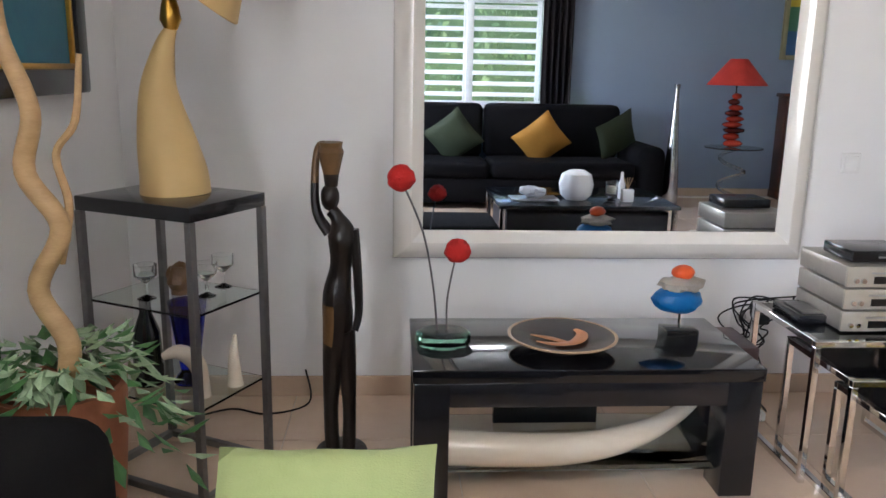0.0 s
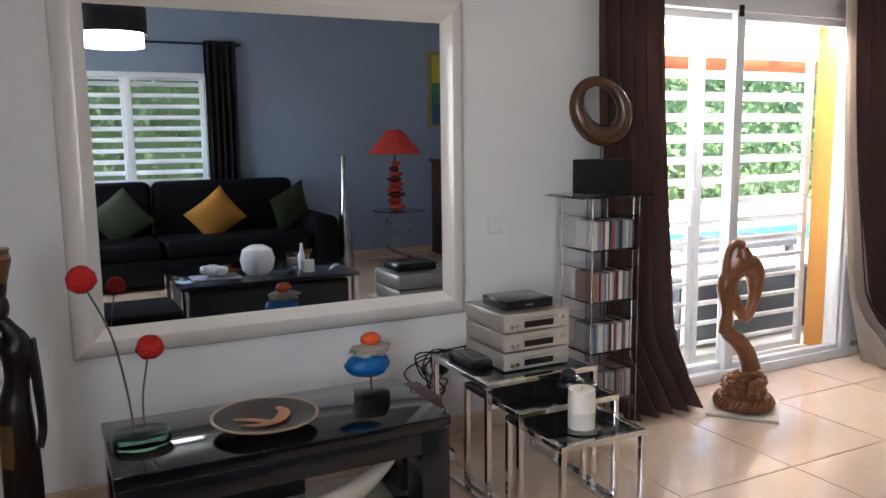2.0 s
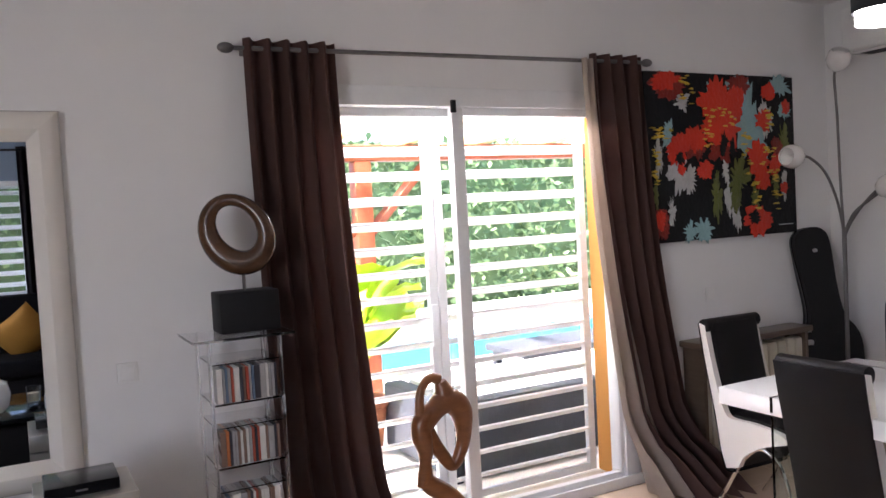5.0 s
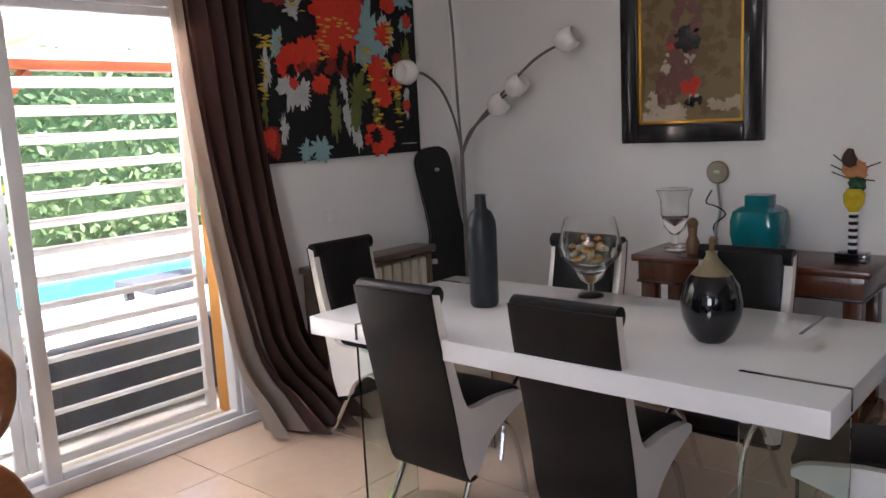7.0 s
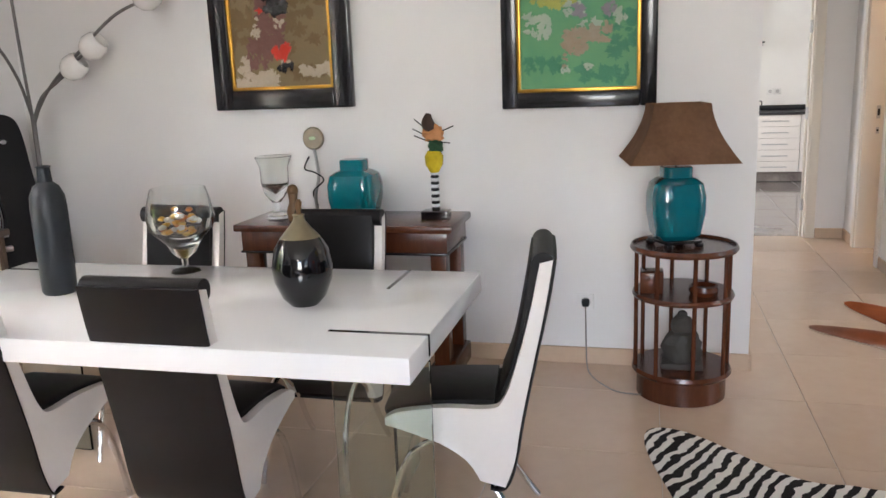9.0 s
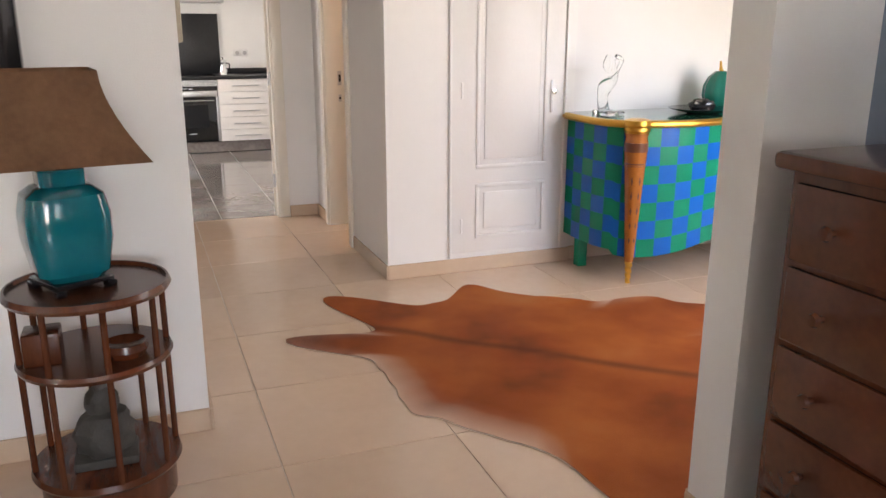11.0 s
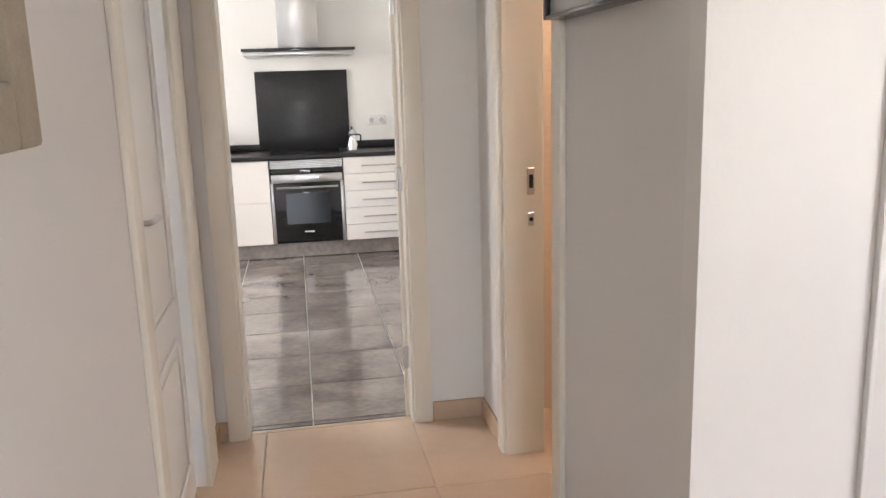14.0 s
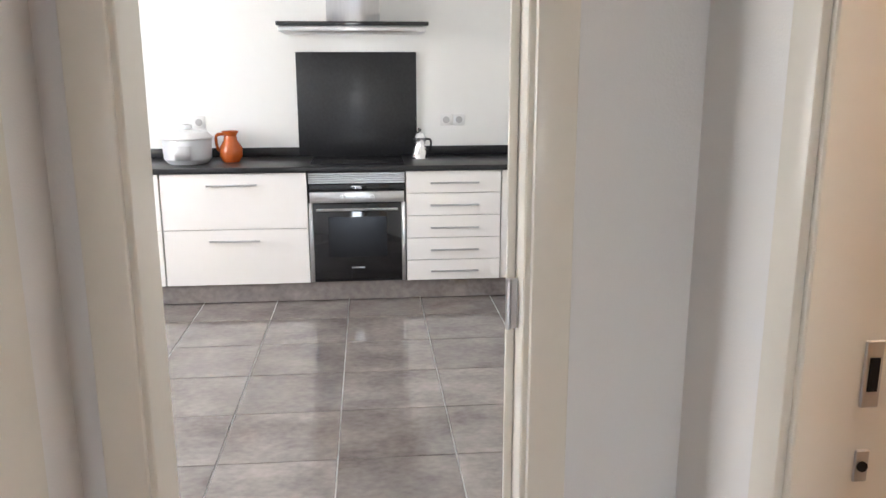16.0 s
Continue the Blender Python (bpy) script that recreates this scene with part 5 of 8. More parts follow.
# sofas and cushions
def cushion(name, x, y, z, s, material, label, rx=70, rz=0, roll=45, t=0.07):
    bm = bmesh.new()
    n = 14
    top, bot = [], []
    for sgn, store in ((1, top), (-1, bot)):
        for j in range(n + 1):
            row = []
            for i in range(n + 1):
                u, v = 2 * i / n - 1, 2 * j / n - 1
                h = t * ((1 - u * u) * (1 - v * v)) ** 0.45
                pin = 1 - 0.07 * ((1 - u * u) * v * v + (1 - v * v) * u * u)
                row.append(bm.verts.new((u * s / 2 * pin, v * s / 2 * pin, sgn * h + 0.006 * noise.noise(Vector((u * 2, v * 2, x * 3 + sgn))))))
            store.append(row)
    for g in (top, bot):
        for j in range(n):
            for i in range(n):
                bm.faces.new((g[j][i], g[j][i + 1], g[j + 1][i + 1], g[j + 1][i]))
    bmesh.ops.remove_doubles(bm, verts=bm.verts, dist=0.0015)
    o = part(name, bm, material)
    o.matrix_basis = pose(x, y, z, rx, 0, rz) @ pose(0, 0, 0, 0, 0, roll)
    PLACE[o] = o.matrix_basis
    return tagged(o, label, "cushion")


so = thing("sofa", 0.85, -1.45, 0, "long black upholstered sofa below the window", "sofa")
part("base", bx(-0.75, 2.12, -1.88, -1.0, 0.06, 0.30, 0.03), BLACKFAB, so, world_space=True)
for a, b in ((-0.74, 0.66), (0.68, 2.10)):
    part("seat_cushion", bx(a, b, -1.68, -0.98, 0.30, 0.46, 0.05, 3), BLACKFAB, so, world_space=True)
    part("back_cushion", bx(a, b, -1.88, -1.62, 0.44, 0.99, 0.07, 3), BLACKFAB, so, world_space=True)
for a in ((-0.98, -0.76), (2.13, 2.40)):
    part("arm", bx(*a, -1.88, -0.98, 0.06, 0.62, 0.09, 4), BLACKFAB, so, world_space=True)
for x in (-0.9, 2.3):
    for y in (-1.8, -1.06):
        part("foot", bx(x - 0.03, x + 0.03, y - 0.03, y + 0.03, 0, 0.06), CHROME, so, world_space=True)
cushion("cushion", 0.34, -1.46, 0.66, 0.46, DARKGREENFAB, "dark green square cushion leaning on the sofa", 72, 5, 38)
cushion("cushion", 1.24, -1.46, 0.64, 0.46, MUSTARD, "mustard yellow square cushion leaning on the sofa", 72, -4, 40)
cushion("cushion", 2.00, -1.42, 0.70, 0.44, DARKGREENFAB, "dark green square cushion leaning on the sofa", 72, -25, 28)
ch = thing("black_chaise", -0.65, 1.5, 0, "black upholstered chaise in the near corner", "sofa")
part("base", bx(-1.26, 0.40, 1.35, 1.92, 0.05, 0.40, 0.05, 3), BLACKFAB, ch, world_space=True)
part("arm", bx(-1.27, -0.84, 1.30, 2.05, 0.05, 0.63, 0.09, 4), BLACKFAB, ch, world_space=True)
for x in (-1.2, 0.34):
    for y in (1.42, 1.85):
        part("foot", bx(x - 0.025, x + 0.025, y - 0.025, y + 0.025, 0, 0.06), BLACKMATT, ch, world_space=True)
cushion("cushion", -0.40, 1.80, 0.44, 0.46, PALEGREENFAB, "pale green satin cushion lying on the chaise", 28, 0, 0, 0.08)

# glass coffee table and what stands on it
ct = thing("coffee_table", 1.06, 0.98, 0, "low black glass coffee table on chrome legs", "coffee table")
part("glass_top", bx(0.44, 1.68, 0.55, 1.42, 0.425, 0.45, 0.004), mat("dark_glass_top", (0.006, 0.008, 0.010), 0.06, 0, None, 3, coat=0.1, spec=0.4), ct, "dark glass top", world_space=True)
part("base", bx(0.50, 1.62, 0.62, 1.35, 0.0, 0.40, 0.01), BLACKMATT, ct, "black lacquered base", world_space=True)
for x in (0.47, 1.65):
    for y in (0.585, 1.385):
        part("leg", tube([(x, y, 0), (x, y, 0.425)], 0.022, 14), CHROME, ct, world_space=True)
vz = thing("white_apple_vase", 1.02, 1.12, 0.45, "white ribbed ceramic apple-shaped pot", "pot")
ap = lathe([(0, 0), (0.075, 0), (0.11, 0.035), (0.125, 0.11), (0.105, 0.18), (0.06, 0.205), (0.035, 0.185), (0, 0.18)], 32)
for v in ap.verts:
    a = math.atan2(v.co.y, v.co.x)
    k = 1 - 0.10 * abs(math.cos(2.5 * a)) ** 6
    v.co.x *= k
    v.co.y *= k
part("body", ap, WHITEGLOSS, vz)
gl = thing("candle_glass", 1.26, 1.16, 0.45, "clear glass candle holder with white wax", "candle holder")
part("glass", lathe([(0, 0), (0.04, 0), (0.012, 0.02), (0.04, 0.04), (0.045, 0.14), (0.042, 0.14), (0.037, 0.045), (0, 0.04)], 24), CLEAR, gl)
part("wax", lathe([(0, 0.045), (0.034, 0.05), (0.038, 0.10), (0, 0.10)], 20), CANDLEWAX, gl)
df = thing("reed_diffuser", 1.36, 1.22, 0.45, "white square bottle with wooden scent reeds", "diffuser")
part("bottle", bx(-0.04, 0.04, -0.03, 0.03, 0, 0.09, 0.006), WHITEGLOSS, df)
for k in range(4):
    part("reed", tube([(0, 0, 0.085), (0.02 * (k - 1.5), 0.01 * (k % 2), 0.17)], 0.003, 6), VINEWOOD, df)
solo("white_bottle", lathe([(0, 0), (0.025, 0), (0.026, 0.10), (0.012, 0.14), (0.010, 0.19), (0, 0.19)], 20, 1.36, 1.07, 0.45), WHITEGLOSS, "slim white bottle on the coffee table", "bottle")
solo("tray", bx(0.55, 0.88, 1.05, 1.25, 0.45, 0.465, 0.005), STEEL, "silver tray on the coffee table", "tray")
cp = bmesh.new()
rnd = random.Random(2)
for k in range(7):
    ball(0.70 + rnd.uniform(-0.06, 0.06), 1.14 + rnd.uniform(-0.04, 0.04), 0.495 + rnd.uniform(0, 0.03), 0.04, 0.035, 0.03, cp, 10, 6, 0.5)
solo("crystal_ornament", cp, mat("crumpled_white_paper", (0.72, 0.74, 0.78), 0.3, 0, None, 20), "pale crumpled ornament in the tray", "ornament")

# red stone lamp on its spiral glass table
gt = thing("glass_side_table", 3.28, -1.52, 0, "round glass side table on a twisted clear stem", "side table")
part("glass_top", lathe([(0, 0), (0.29, 0), (0.295, 0.006), (0.29, 0.012), (0, 0.012)], 40, z=0.575), TINTED, gt)
part("stem", tube([(0.13 * math.cos(k * 0.5), 0.13 * math.sin(k * 0.5), 0.02 + 0.555 * k / 24) for k in range(25)], 0.018, 10), CLEAR, gt, "twisted clear stem")
part("foot", lathe([(0, 0), (0.2, 0), (0.2, 0.012), (0, 0.014)], 32), CLEAR, gt)
rl = thing("red_stone_lamp", 3.25, -1.52, 0.588, "table lamp of stacked red stones with a red shade", "table lamp")
zz = 0.0
for k, (r, m) in enumerate(((0.10, REDGLAZE), (0.085, REDGLAZE), (0.11, DARKRED), (0.10, REDGLAZE), (0.09, REDGLAZE), (0.085, DARKRED), (0.075, REDGLAZE), (0.06, DARKRED), (0.05, REDGLAZE))):
    h = 0.075 if k < 2 else 0.062
    part("stone", ball(0.012 * (-1) ** k, 0, zz + h / 2, r, r * 0.85, h / 2, rough=0.12), m, rl)
    zz += h - 0.004
part("stem", tube([(0, 0, zz - 0.02), (0, 0, 0.66)], 0.008, 8), BLACKMATT, rl)
part("shade", lathe([(0.30, 0.0), (0.302, 0.003), (0.085, 0.265), (0.08, 0.262)], 40, z=0.63), REDSHADE, rl, "red conical shade")
solo("cone_vase", lathe([(0, 0), (0.085, 0), (0.09, 0.03), (0.075, 0.35), (0.04, 0.8), (0.022, 1.15), (0.03, 1.22), (0, 1.22)], 28, 2.59, -1.40, 0), SILVERVASE, "tall slender polished metal cone vase on the floor", "vase")
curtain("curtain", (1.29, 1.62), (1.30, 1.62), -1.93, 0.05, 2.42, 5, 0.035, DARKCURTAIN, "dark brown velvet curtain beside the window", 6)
sr = thing("curtain_rod", 0.3, -1.9, 2.39, "thin black curtain rod over the window", "curtain rod")
part("rod", tube([(-1.1, -1.92, 2.385), (1.68, -1.92, 2.385)], 0.011, 8), BLACKMATT, sr, world_space=True)
part("bracket", bx(1.63, 1.65, -2.0, -1.91, 2.37, 2.40), BLACKMATT, sr, world_space=True)
yp = framed("framed_picture", 4.25, -2.0, 1.49, 0.72, 0.92, 180, 0.05, mat("dull_gilt_frame", (0.30, 0.25, 0.14), 0.4, 0.4, None, 12), "dull gilt framed picture with yellow, blue and green blocks", None, mat("yellow_canvas", (0.60, 0.46, 0.03), 0.6, 0, (0.50, 0.38, 0.02), 4))
part("paint_block", bx(-0.31, 0.31, -0.026, -0.022, 0.05, 0.30), mat("blue_paint_block", (0.03, 0.10, 0.22), 0.6), yp)
part("paint_block", bx(0.05, 0.31, -0.029, -0.022, 0.30, 0.55), mat("green_paint_block", (0.05, 0.18, 0.10), 0.6), yp)


def pendant(x, y, label, k=1.0, zb=2.06):
    th = thing("pendant_lamp", x, y, zb, label, "ceiling lamp", "drum pendant lamps")
    part("outer_shade", lathe([(0.235 * k, 0.09 * k), (0.24 * k, 0.09 * k), (0.24 * k, 0.27 * k), (0.235 * k, 0.27 * k), (0.233 * k, 0.18 * k)], 44), mat("black_fabric_drum", (0.015, 0.015, 0.017), 0.7), th, "black fabric drum")
    part("inner_shade", lathe([(0, 0.004), (0.21 * k, 0.0), (0.215 * k, 0.0), (0.215 * k, 0.16 * k), (0.21 * k, 0.16 * k), (0, 0.02)], 44), glow_mat("white_drum_diffuser", (1.0, 0.95, 0.88), 2.2), th, "white lit inner drum")
    part("cord", tube([(0, 0, 0.02), (0, 0, CEILZ - zb)], 0.004, 6), BLACKMATT, th)
    part("ceiling_cup", lathe([(0, -0.03), (0.05, -0.03), (0.055, 0), (0, 0)], 20, z=CEILZ - zb), CHROME, th)


pendant(0.20, 0.55, "black and white drum pendant lamp")
pendant(4.25, 2.10, "small black and white drum pendant lamp above the dining table", 0.5, 2.20)

# chest of drawers by the stub wall
dc = thing("chest_of_drawers", 4.23, -1.80, 0, "tall reddish mahogany chest of drawers", "chest of drawers")
part("carcass", bx(3.93, 4.53, -1.985, -1.62, 0.06, 1.10, 0.006), MAHOGV, dc, world_space=True)
part("top", bx(3.90, 4.56, -1.99, -1.585, 1.10, 1.14, 0.012), MAHOG, dc, world_space=True)
part("plinth", bx(3.92, 4.54, -1.985, -1.605, 0, 0.09, 0.006), MAHOG, dc, world_space=True)
for k in range(5):
    d = part("drawer", bx(3.96, 4.50, -1.62, -1.602, 0.115 + 0.195 * k, 0.295 + 0.195 * k, 0.006), MAHOG, dc, world_space=True)
    for x in (4.08, 4.38):
        kb = lathe([(0, 0), (0.008, 0), (0.008, 0.012), (0.018, 0.022), (0.014, 0.032), (0, 0.034)], 14)
        bmesh.ops.rotate(kb, matrix=Matrix.Rotation(radians(-90), 3, "X"), verts=kb.verts)
        bmesh.ops.translate(kb, vec=(x, -1.602, 0.205 + 0.195 * k), verts=kb.verts)
        part("knob", kb, MAHOG, d, "turned wooden knob", world_space=True)

# ---- dining area ----
pop = thing("poppy_painting", 4.92, NY, 1.318, "large frameless canvas of red poppies on black", "painting")
PB = mat("black_painted_canvas", (0.008, 0.008, 0.009), 0.6, 0, (0.018, 0.019, 0.02), 5, 1.6, 0.5, 40, spec=0.2)
part("canvas", bx(-0.607, 0.607, -0.035, 0, 0, 0.955, 0.004), PB, pop)
rnd = random.Random(14)
PTEAL = mat("pale_teal_paint", (0.33, 0.52, 0.54), 0.35, 0, (0.16, 0.30, 0.33), 14, 1.6, 0.6, 60)
PWHITE = mat("white_grey_paint", (0.62, 0.63, 0.62), 0.35, 0, (0.30, 0.33, 0.33), 16, 1.6, 0.6, 60)
POLIVE = mat("olive_paint", (0.18, 0.20, 0.04), 0.35, 0, (0.05, 0.07, 0.02), 14, 1.6, 0.6, 60)
PRED = mat("poppy_red_paint", (0.72, 0.045, 0.015), 0.3, 0, (0.50, 0.02, 0.01), 10, 1.5, 0.6, 50)
PDRED = mat("deep_red_paint", (0.28, 0.02, 0.012), 0.35, 0, (0.14, 0.012, 0.01), 12, 1.5, 0.6, 50)
PYEL = mat("yellow_paint", (0.72, 0.52, 0.05), 0.35, 0, (0.55, 0.38, 0.03), 20, 1.4, 0.6, 60)
daubs(pop, "teal_paint", [(0.20, 0.66, 0.11, 0.20), (0.28, 0.55, 0.08, 0.16), (0.12, 0.88, 0.09, 0.05), (0.48, 0.90, 0.09, 0.05), (-0.20, 0.06, 0.07, 0.06), (-0.30, 0.05, 0.05, 0.05), (0.52, 0.75, 0.05, 0.05), (0.30, 0.42, 0.05, 0.12), (-0.44, 0.60, 0.04, 0.08), (-0.10, 0.83, 0.05, 0.06)], PTEAL, -0.035, 0.7, 1)
daubs(pop, "white_paint", [(-0.38, 0.40, 0.06, 0.10), (-0.30, 0.35, 0.06, 0.06), (-0.44, 0.18, 0.025, 0.07), (0.02, 0.22, 0.03, 0.10), (0.0, 0.40, 0.03, 0.06), (-0.33, 0.79, 0.05, 0.04), (0.36, 0.70, 0.05, 0.09), (0.08, 0.12, 0.03, 0.07), (-0.52, 0.47, 0.03, 0.09), (0.50, 0.30, 0.02, 0.08), (-0.08, 0.30, 0.02, 0.05)], PWHITE, -0.037, 0.8, 2)
daubs(pop, "olive_paint", [(-0.08, 0.25, 0.04, 0.11), (0.10, 0.33, 0.07, 0.10), (0.07, 0.22, 0.04, 0.07), (0.24, 0.22, 0.03, 0.07), (0.42, 0.33, 0.03, 0.08), (-0.55, 0.28, 0.02, 0.07), (0.50, 0.55, 0.04, 0.10)], POLIVE, -0.039, 0.8, 3)
daubs(pop, "deep_red_paint", [(-0.44, 0.88, 0.13, 0.07), (-0.02, 0.53, 0.10, 0.08), (-0.24, 0.53, 0.07, 0.07), (-0.53, 0.11, 0.06, 0.07), (0.13, 0.90, 0.09, 0.05), (0.44, 0.52, 0.05, 0.06), (0.30, 0.36, 0.05, 0.08)], PDRED, -0.041, 0.45, 4)
daubs(pop, "poppy_paint", [(-0.46, 0.90, 0.10, 0.05), (-0.06, 0.79, 0.13, 0.12), (-0.03, 0.64, 0.15, 0.10), (0.09, 0.80, 0.07, 0.09), (-0.38, 0.52, 0.08, 0.09), (-0.24, 0.58, 0.08, 0.07), (-0.17, 0.40, 0.06, 0.05), (0.27, 0.46, 0.10, 0.09), (0.30, 0.36, 0.07, 0.09), (0.42, 0.42, 0.06, 0.06), (0.33, 0.69, 0.07, 0.06), (0.37, 0.86, 0.06, 0.05), (0.24, 0.10, 0.12, 0.09), (0.53, 0.77, 0.04, 0.04), (0.49, 0.28, 0.03, 0.03), (-0.54, 0.13, 0.05, 0.05), (-0.36, 0.41, 0.03, 0.03)], PRED, -0.044, 0.42, 5)
daubs(pop, "heart_paint", [(0.22, 0.11, 0.05, 0.035), (-0.02, 0.55, 0.03, 0.06), (-0.37, 0.47, 0.03, 0.03), (0.05, 0.52, 0.02, 0.05)], PB, -0.048, 0.6, 6)
ys = []
for cx, cz, w, h in ((-0.30, 0.86, 0.05, 0.10), (-0.50, 0.62, 0.07, 0.05), (-0.14, 0.64, 0.04, 0.13), (0.17, 0.50, 0.03, 0.13), (0.38, 0.70, 0.04, 0.06), (-0.02, 0.70, 0.10, 0.06), (0.42, 0.27, 0.03, 0.13), (0.24, 0.24, 0.03, 0.08), (-0.55, 0.40, 0.02, 0.12), (0.36, 0.45, 0.06, 0.08)):
    for _ in range(13):
        ys.append((cx + rnd.uniform(-w, w), cz + rnd.uniform(-h, h), rnd.uniform(0.012, 0.024), rnd.uniform(0.003, 0.007)))
daubs(pop, "fleck_paint", ys, PYEL, -0.048, 0.8, 7)
part("signature_bar", bx(0.44, 0.57, -0.0375, -0.035, 0.05, 0.056), PWHITE, pop)

p1 = framed("framed_painting", EX, 1.932, 1.318, 0.765, 1.10, -90, 0.10, BLACKLACQ, "black framed painting in brown tones with a gilt slip", GOLD, mat("olive_brown_canvas", (0.24, 0.17, 0.075), 0.5, 0, (0.17, 0.13, 0.07), 3, 1.5, 0.3, 40))
rnd = random.Random(44)


def cluster(x, z, rx, rz, n, size):
    """Small strokes gathered in a patch."""
    return [(x + rx * rnd.uniform(-1, 1), z + rz * rnd.uniform(-1, 1), size * rnd.uniform(0.5, 1.4), size * rnd.uniform(0.4, 1.3)) for _ in range(n)]


daubs(p1, "ochre_paint", cluster(0.15, 0.45, 0.11, 0.30, 40, 0.03) + cluster(-0.2, 0.6, 0.06, 0.25, 24, 0.03), mat("ochre_brown_paint", (0.20, 0.13, 0.05), 0.5, 0, (0.13, 0.085, 0.035), 9, 1.5), -0.0235, 0.7, 20)
daubs(p1, "brown_paint", cluster(-0.05, 0.42, 0.08, 0.12, 46, 0.025) + cluster(-0.11, 0.29, 0.07, 0.07, 26, 0.022) + cluster(-0.02, 0.66, 0.07, 0.12, 30, 0.026), mat("maroon_paint", (0.12, 0.045, 0.035), 0.5, 0, (0.22, 0.11, 0.09), 9, 1.5), -0.025, 0.6, 21)
daubs(p1, "pale_paint", cluster(-0.15, 0.155, 0.11, 0.03, 40, 0.02) + cluster(0.19, 0.19, 0.08, 0.02, 26, 0.018) + cluster(-0.21, 0.22, 0.03, 0.03, 10, 0.015) + cluster(-0.13, 0.41, 0.015, 0.05, 10, 0.013) + cluster(0.0, 0.43, 0.03, 0.03, 8, 0.010) + cluster(0.01, 0.235, 0.04, 0.012, 8, 0.012), mat("cream_paint", (0.55, 0.48, 0.38), 0.5, 0, (0.40, 0.33, 0.24), 9, 1.5), -0.027, 0.8, 22)
daubs(p1, "red_paint", cluster(0.0, 0.285, 0.035, 0.025, 12, 0.018) + cluster(-0.1, 0.50, 0.015, 0.01, 4, 0.012), PRED, -0.030, 0.6, 23)
daubs(p1, "dark_paint", cluster(-0.02, 0.53, 0.06, 0.05, 22, 0.022) + cluster(0.02, 0.21, 0.04, 0.015, 10, 0.013) + cluster(-0.03, 0.80, 0.05, 0.04, 14, 0.022), BLACKLACQ, -0.030, 0.6, 24)
p2 = framed("framed_painting", EX, 0.428, 1.284, 0.72, 1.10, -90, 0.075, BLACKLACQ, "black framed green painting with a gilt slip", GOLD, mat("green_canvas", (0.16, 0.36, 0.13), 0.5, 0, (0.05, 0.28, 0.16), 3, 1.6, 0.3, 40))
rnd = random.Random(41)
daubs(p2, "deep_green_paint", cluster(-0.15, 0.20, 0.09, 0.03, 26, 0.016) + cluster(0.12, 0.15, 0.12, 0.03, 26, 0.02) + cluster(0.2, 0.32, 0.06, 0.10, 20, 0.022), mat("deep_green_paint", (0.06, 0.26, 0.13), 0.5, 0, (0.04, 0.20, 0.11), 12, 1.5), -0.0235, 0.8, 30)
daubs(p2, "yellow_paint", cluster(-0.12, 0.50, 0.11, 0.03, 30, 0.018) + cluster(0.08, 0.52, 0.09, 0.02, 20, 0.016), mat("yellow_green_paint", (0.45, 0.42, 0.06), 0.5, 0, (0.28, 0.36, 0.10), 12, 1.5), -0.024, 0.8, 33)
daubs(p2, "pale_paint", cluster(-0.19, 0.38, 0.06, 0.05, 30, 0.013) + cluster(0.05, 0.385, 0.06, 0.015, 14, 0.011) + cluster(-0.02, 0.45, 0.05, 0.03, 14, 0.012) + cluster(0.19, 0.41, 0.03, 0.04, 12, 0.011) + cluster(-0.06, 0.17, 0.02, 0.02, 8, 0.009) + cluster(0.05, 0.19, 0.02, 0.02, 8, 0.009), mat("pale_green_paint", (0.46, 0.52, 0.42), 0.5, 0, (0.30, 0.42, 0.30), 12, 1.5), -0.026, 0.8, 31)
daubs(p2, "tan_paint", cluster(-0.02, 0.30, 0.05, 0.05, 30, 0.018) + cluster(0.09, 0.34, 0.05, 0.04, 24, 0.016) + cluster(0.14, 0.33, 0.01, 0.04, 8, 0.010) + cluster(-0.06, 0.22, 0.01, 0.03, 6, 0.009), mat("tan_paint", (0.30, 0.20, 0.11), 0.5, 0, (0.36, 0.34, 0.26), 12, 1.5), -0.027, 0.7, 32)
daubs(p2, "grey_paint", cluster(0.0, 0.44, 0.04, 0.025, 14, 0.012) + cluster(0.14, 0.45, 0.03, 0.03, 12, 0.012), mat("violet_grey_paint", (0.20, 0.19, 0.22), 0.5, 0, (0.30, 0.29, 0.30), 12, 1.5), -0.029, 0.7, 34)

ai = thing("air_conditioner", EX, 2.87, 2.36, "white wall-mounted air conditioner", "air conditioner")
part("body", bx(EX - 0.21, EX, 2.44, 3.30, 2.38, 2.65, 0.025, 3), WHITEPLASTIC, ai, world_space=True)
part("flap", bx(EX - 0.205, EX - 0.05, 2.50, 3.24, 2.365, 2.379, 0.003), WHITEPLASTIC, ai, world_space=True)
part("outlet", bx(EX - 0.19, EX - 0.07, 2.55, 3.19, 2.3645, 2.3655), BLACKMATT, ai, "dark air slot", world_space=True)

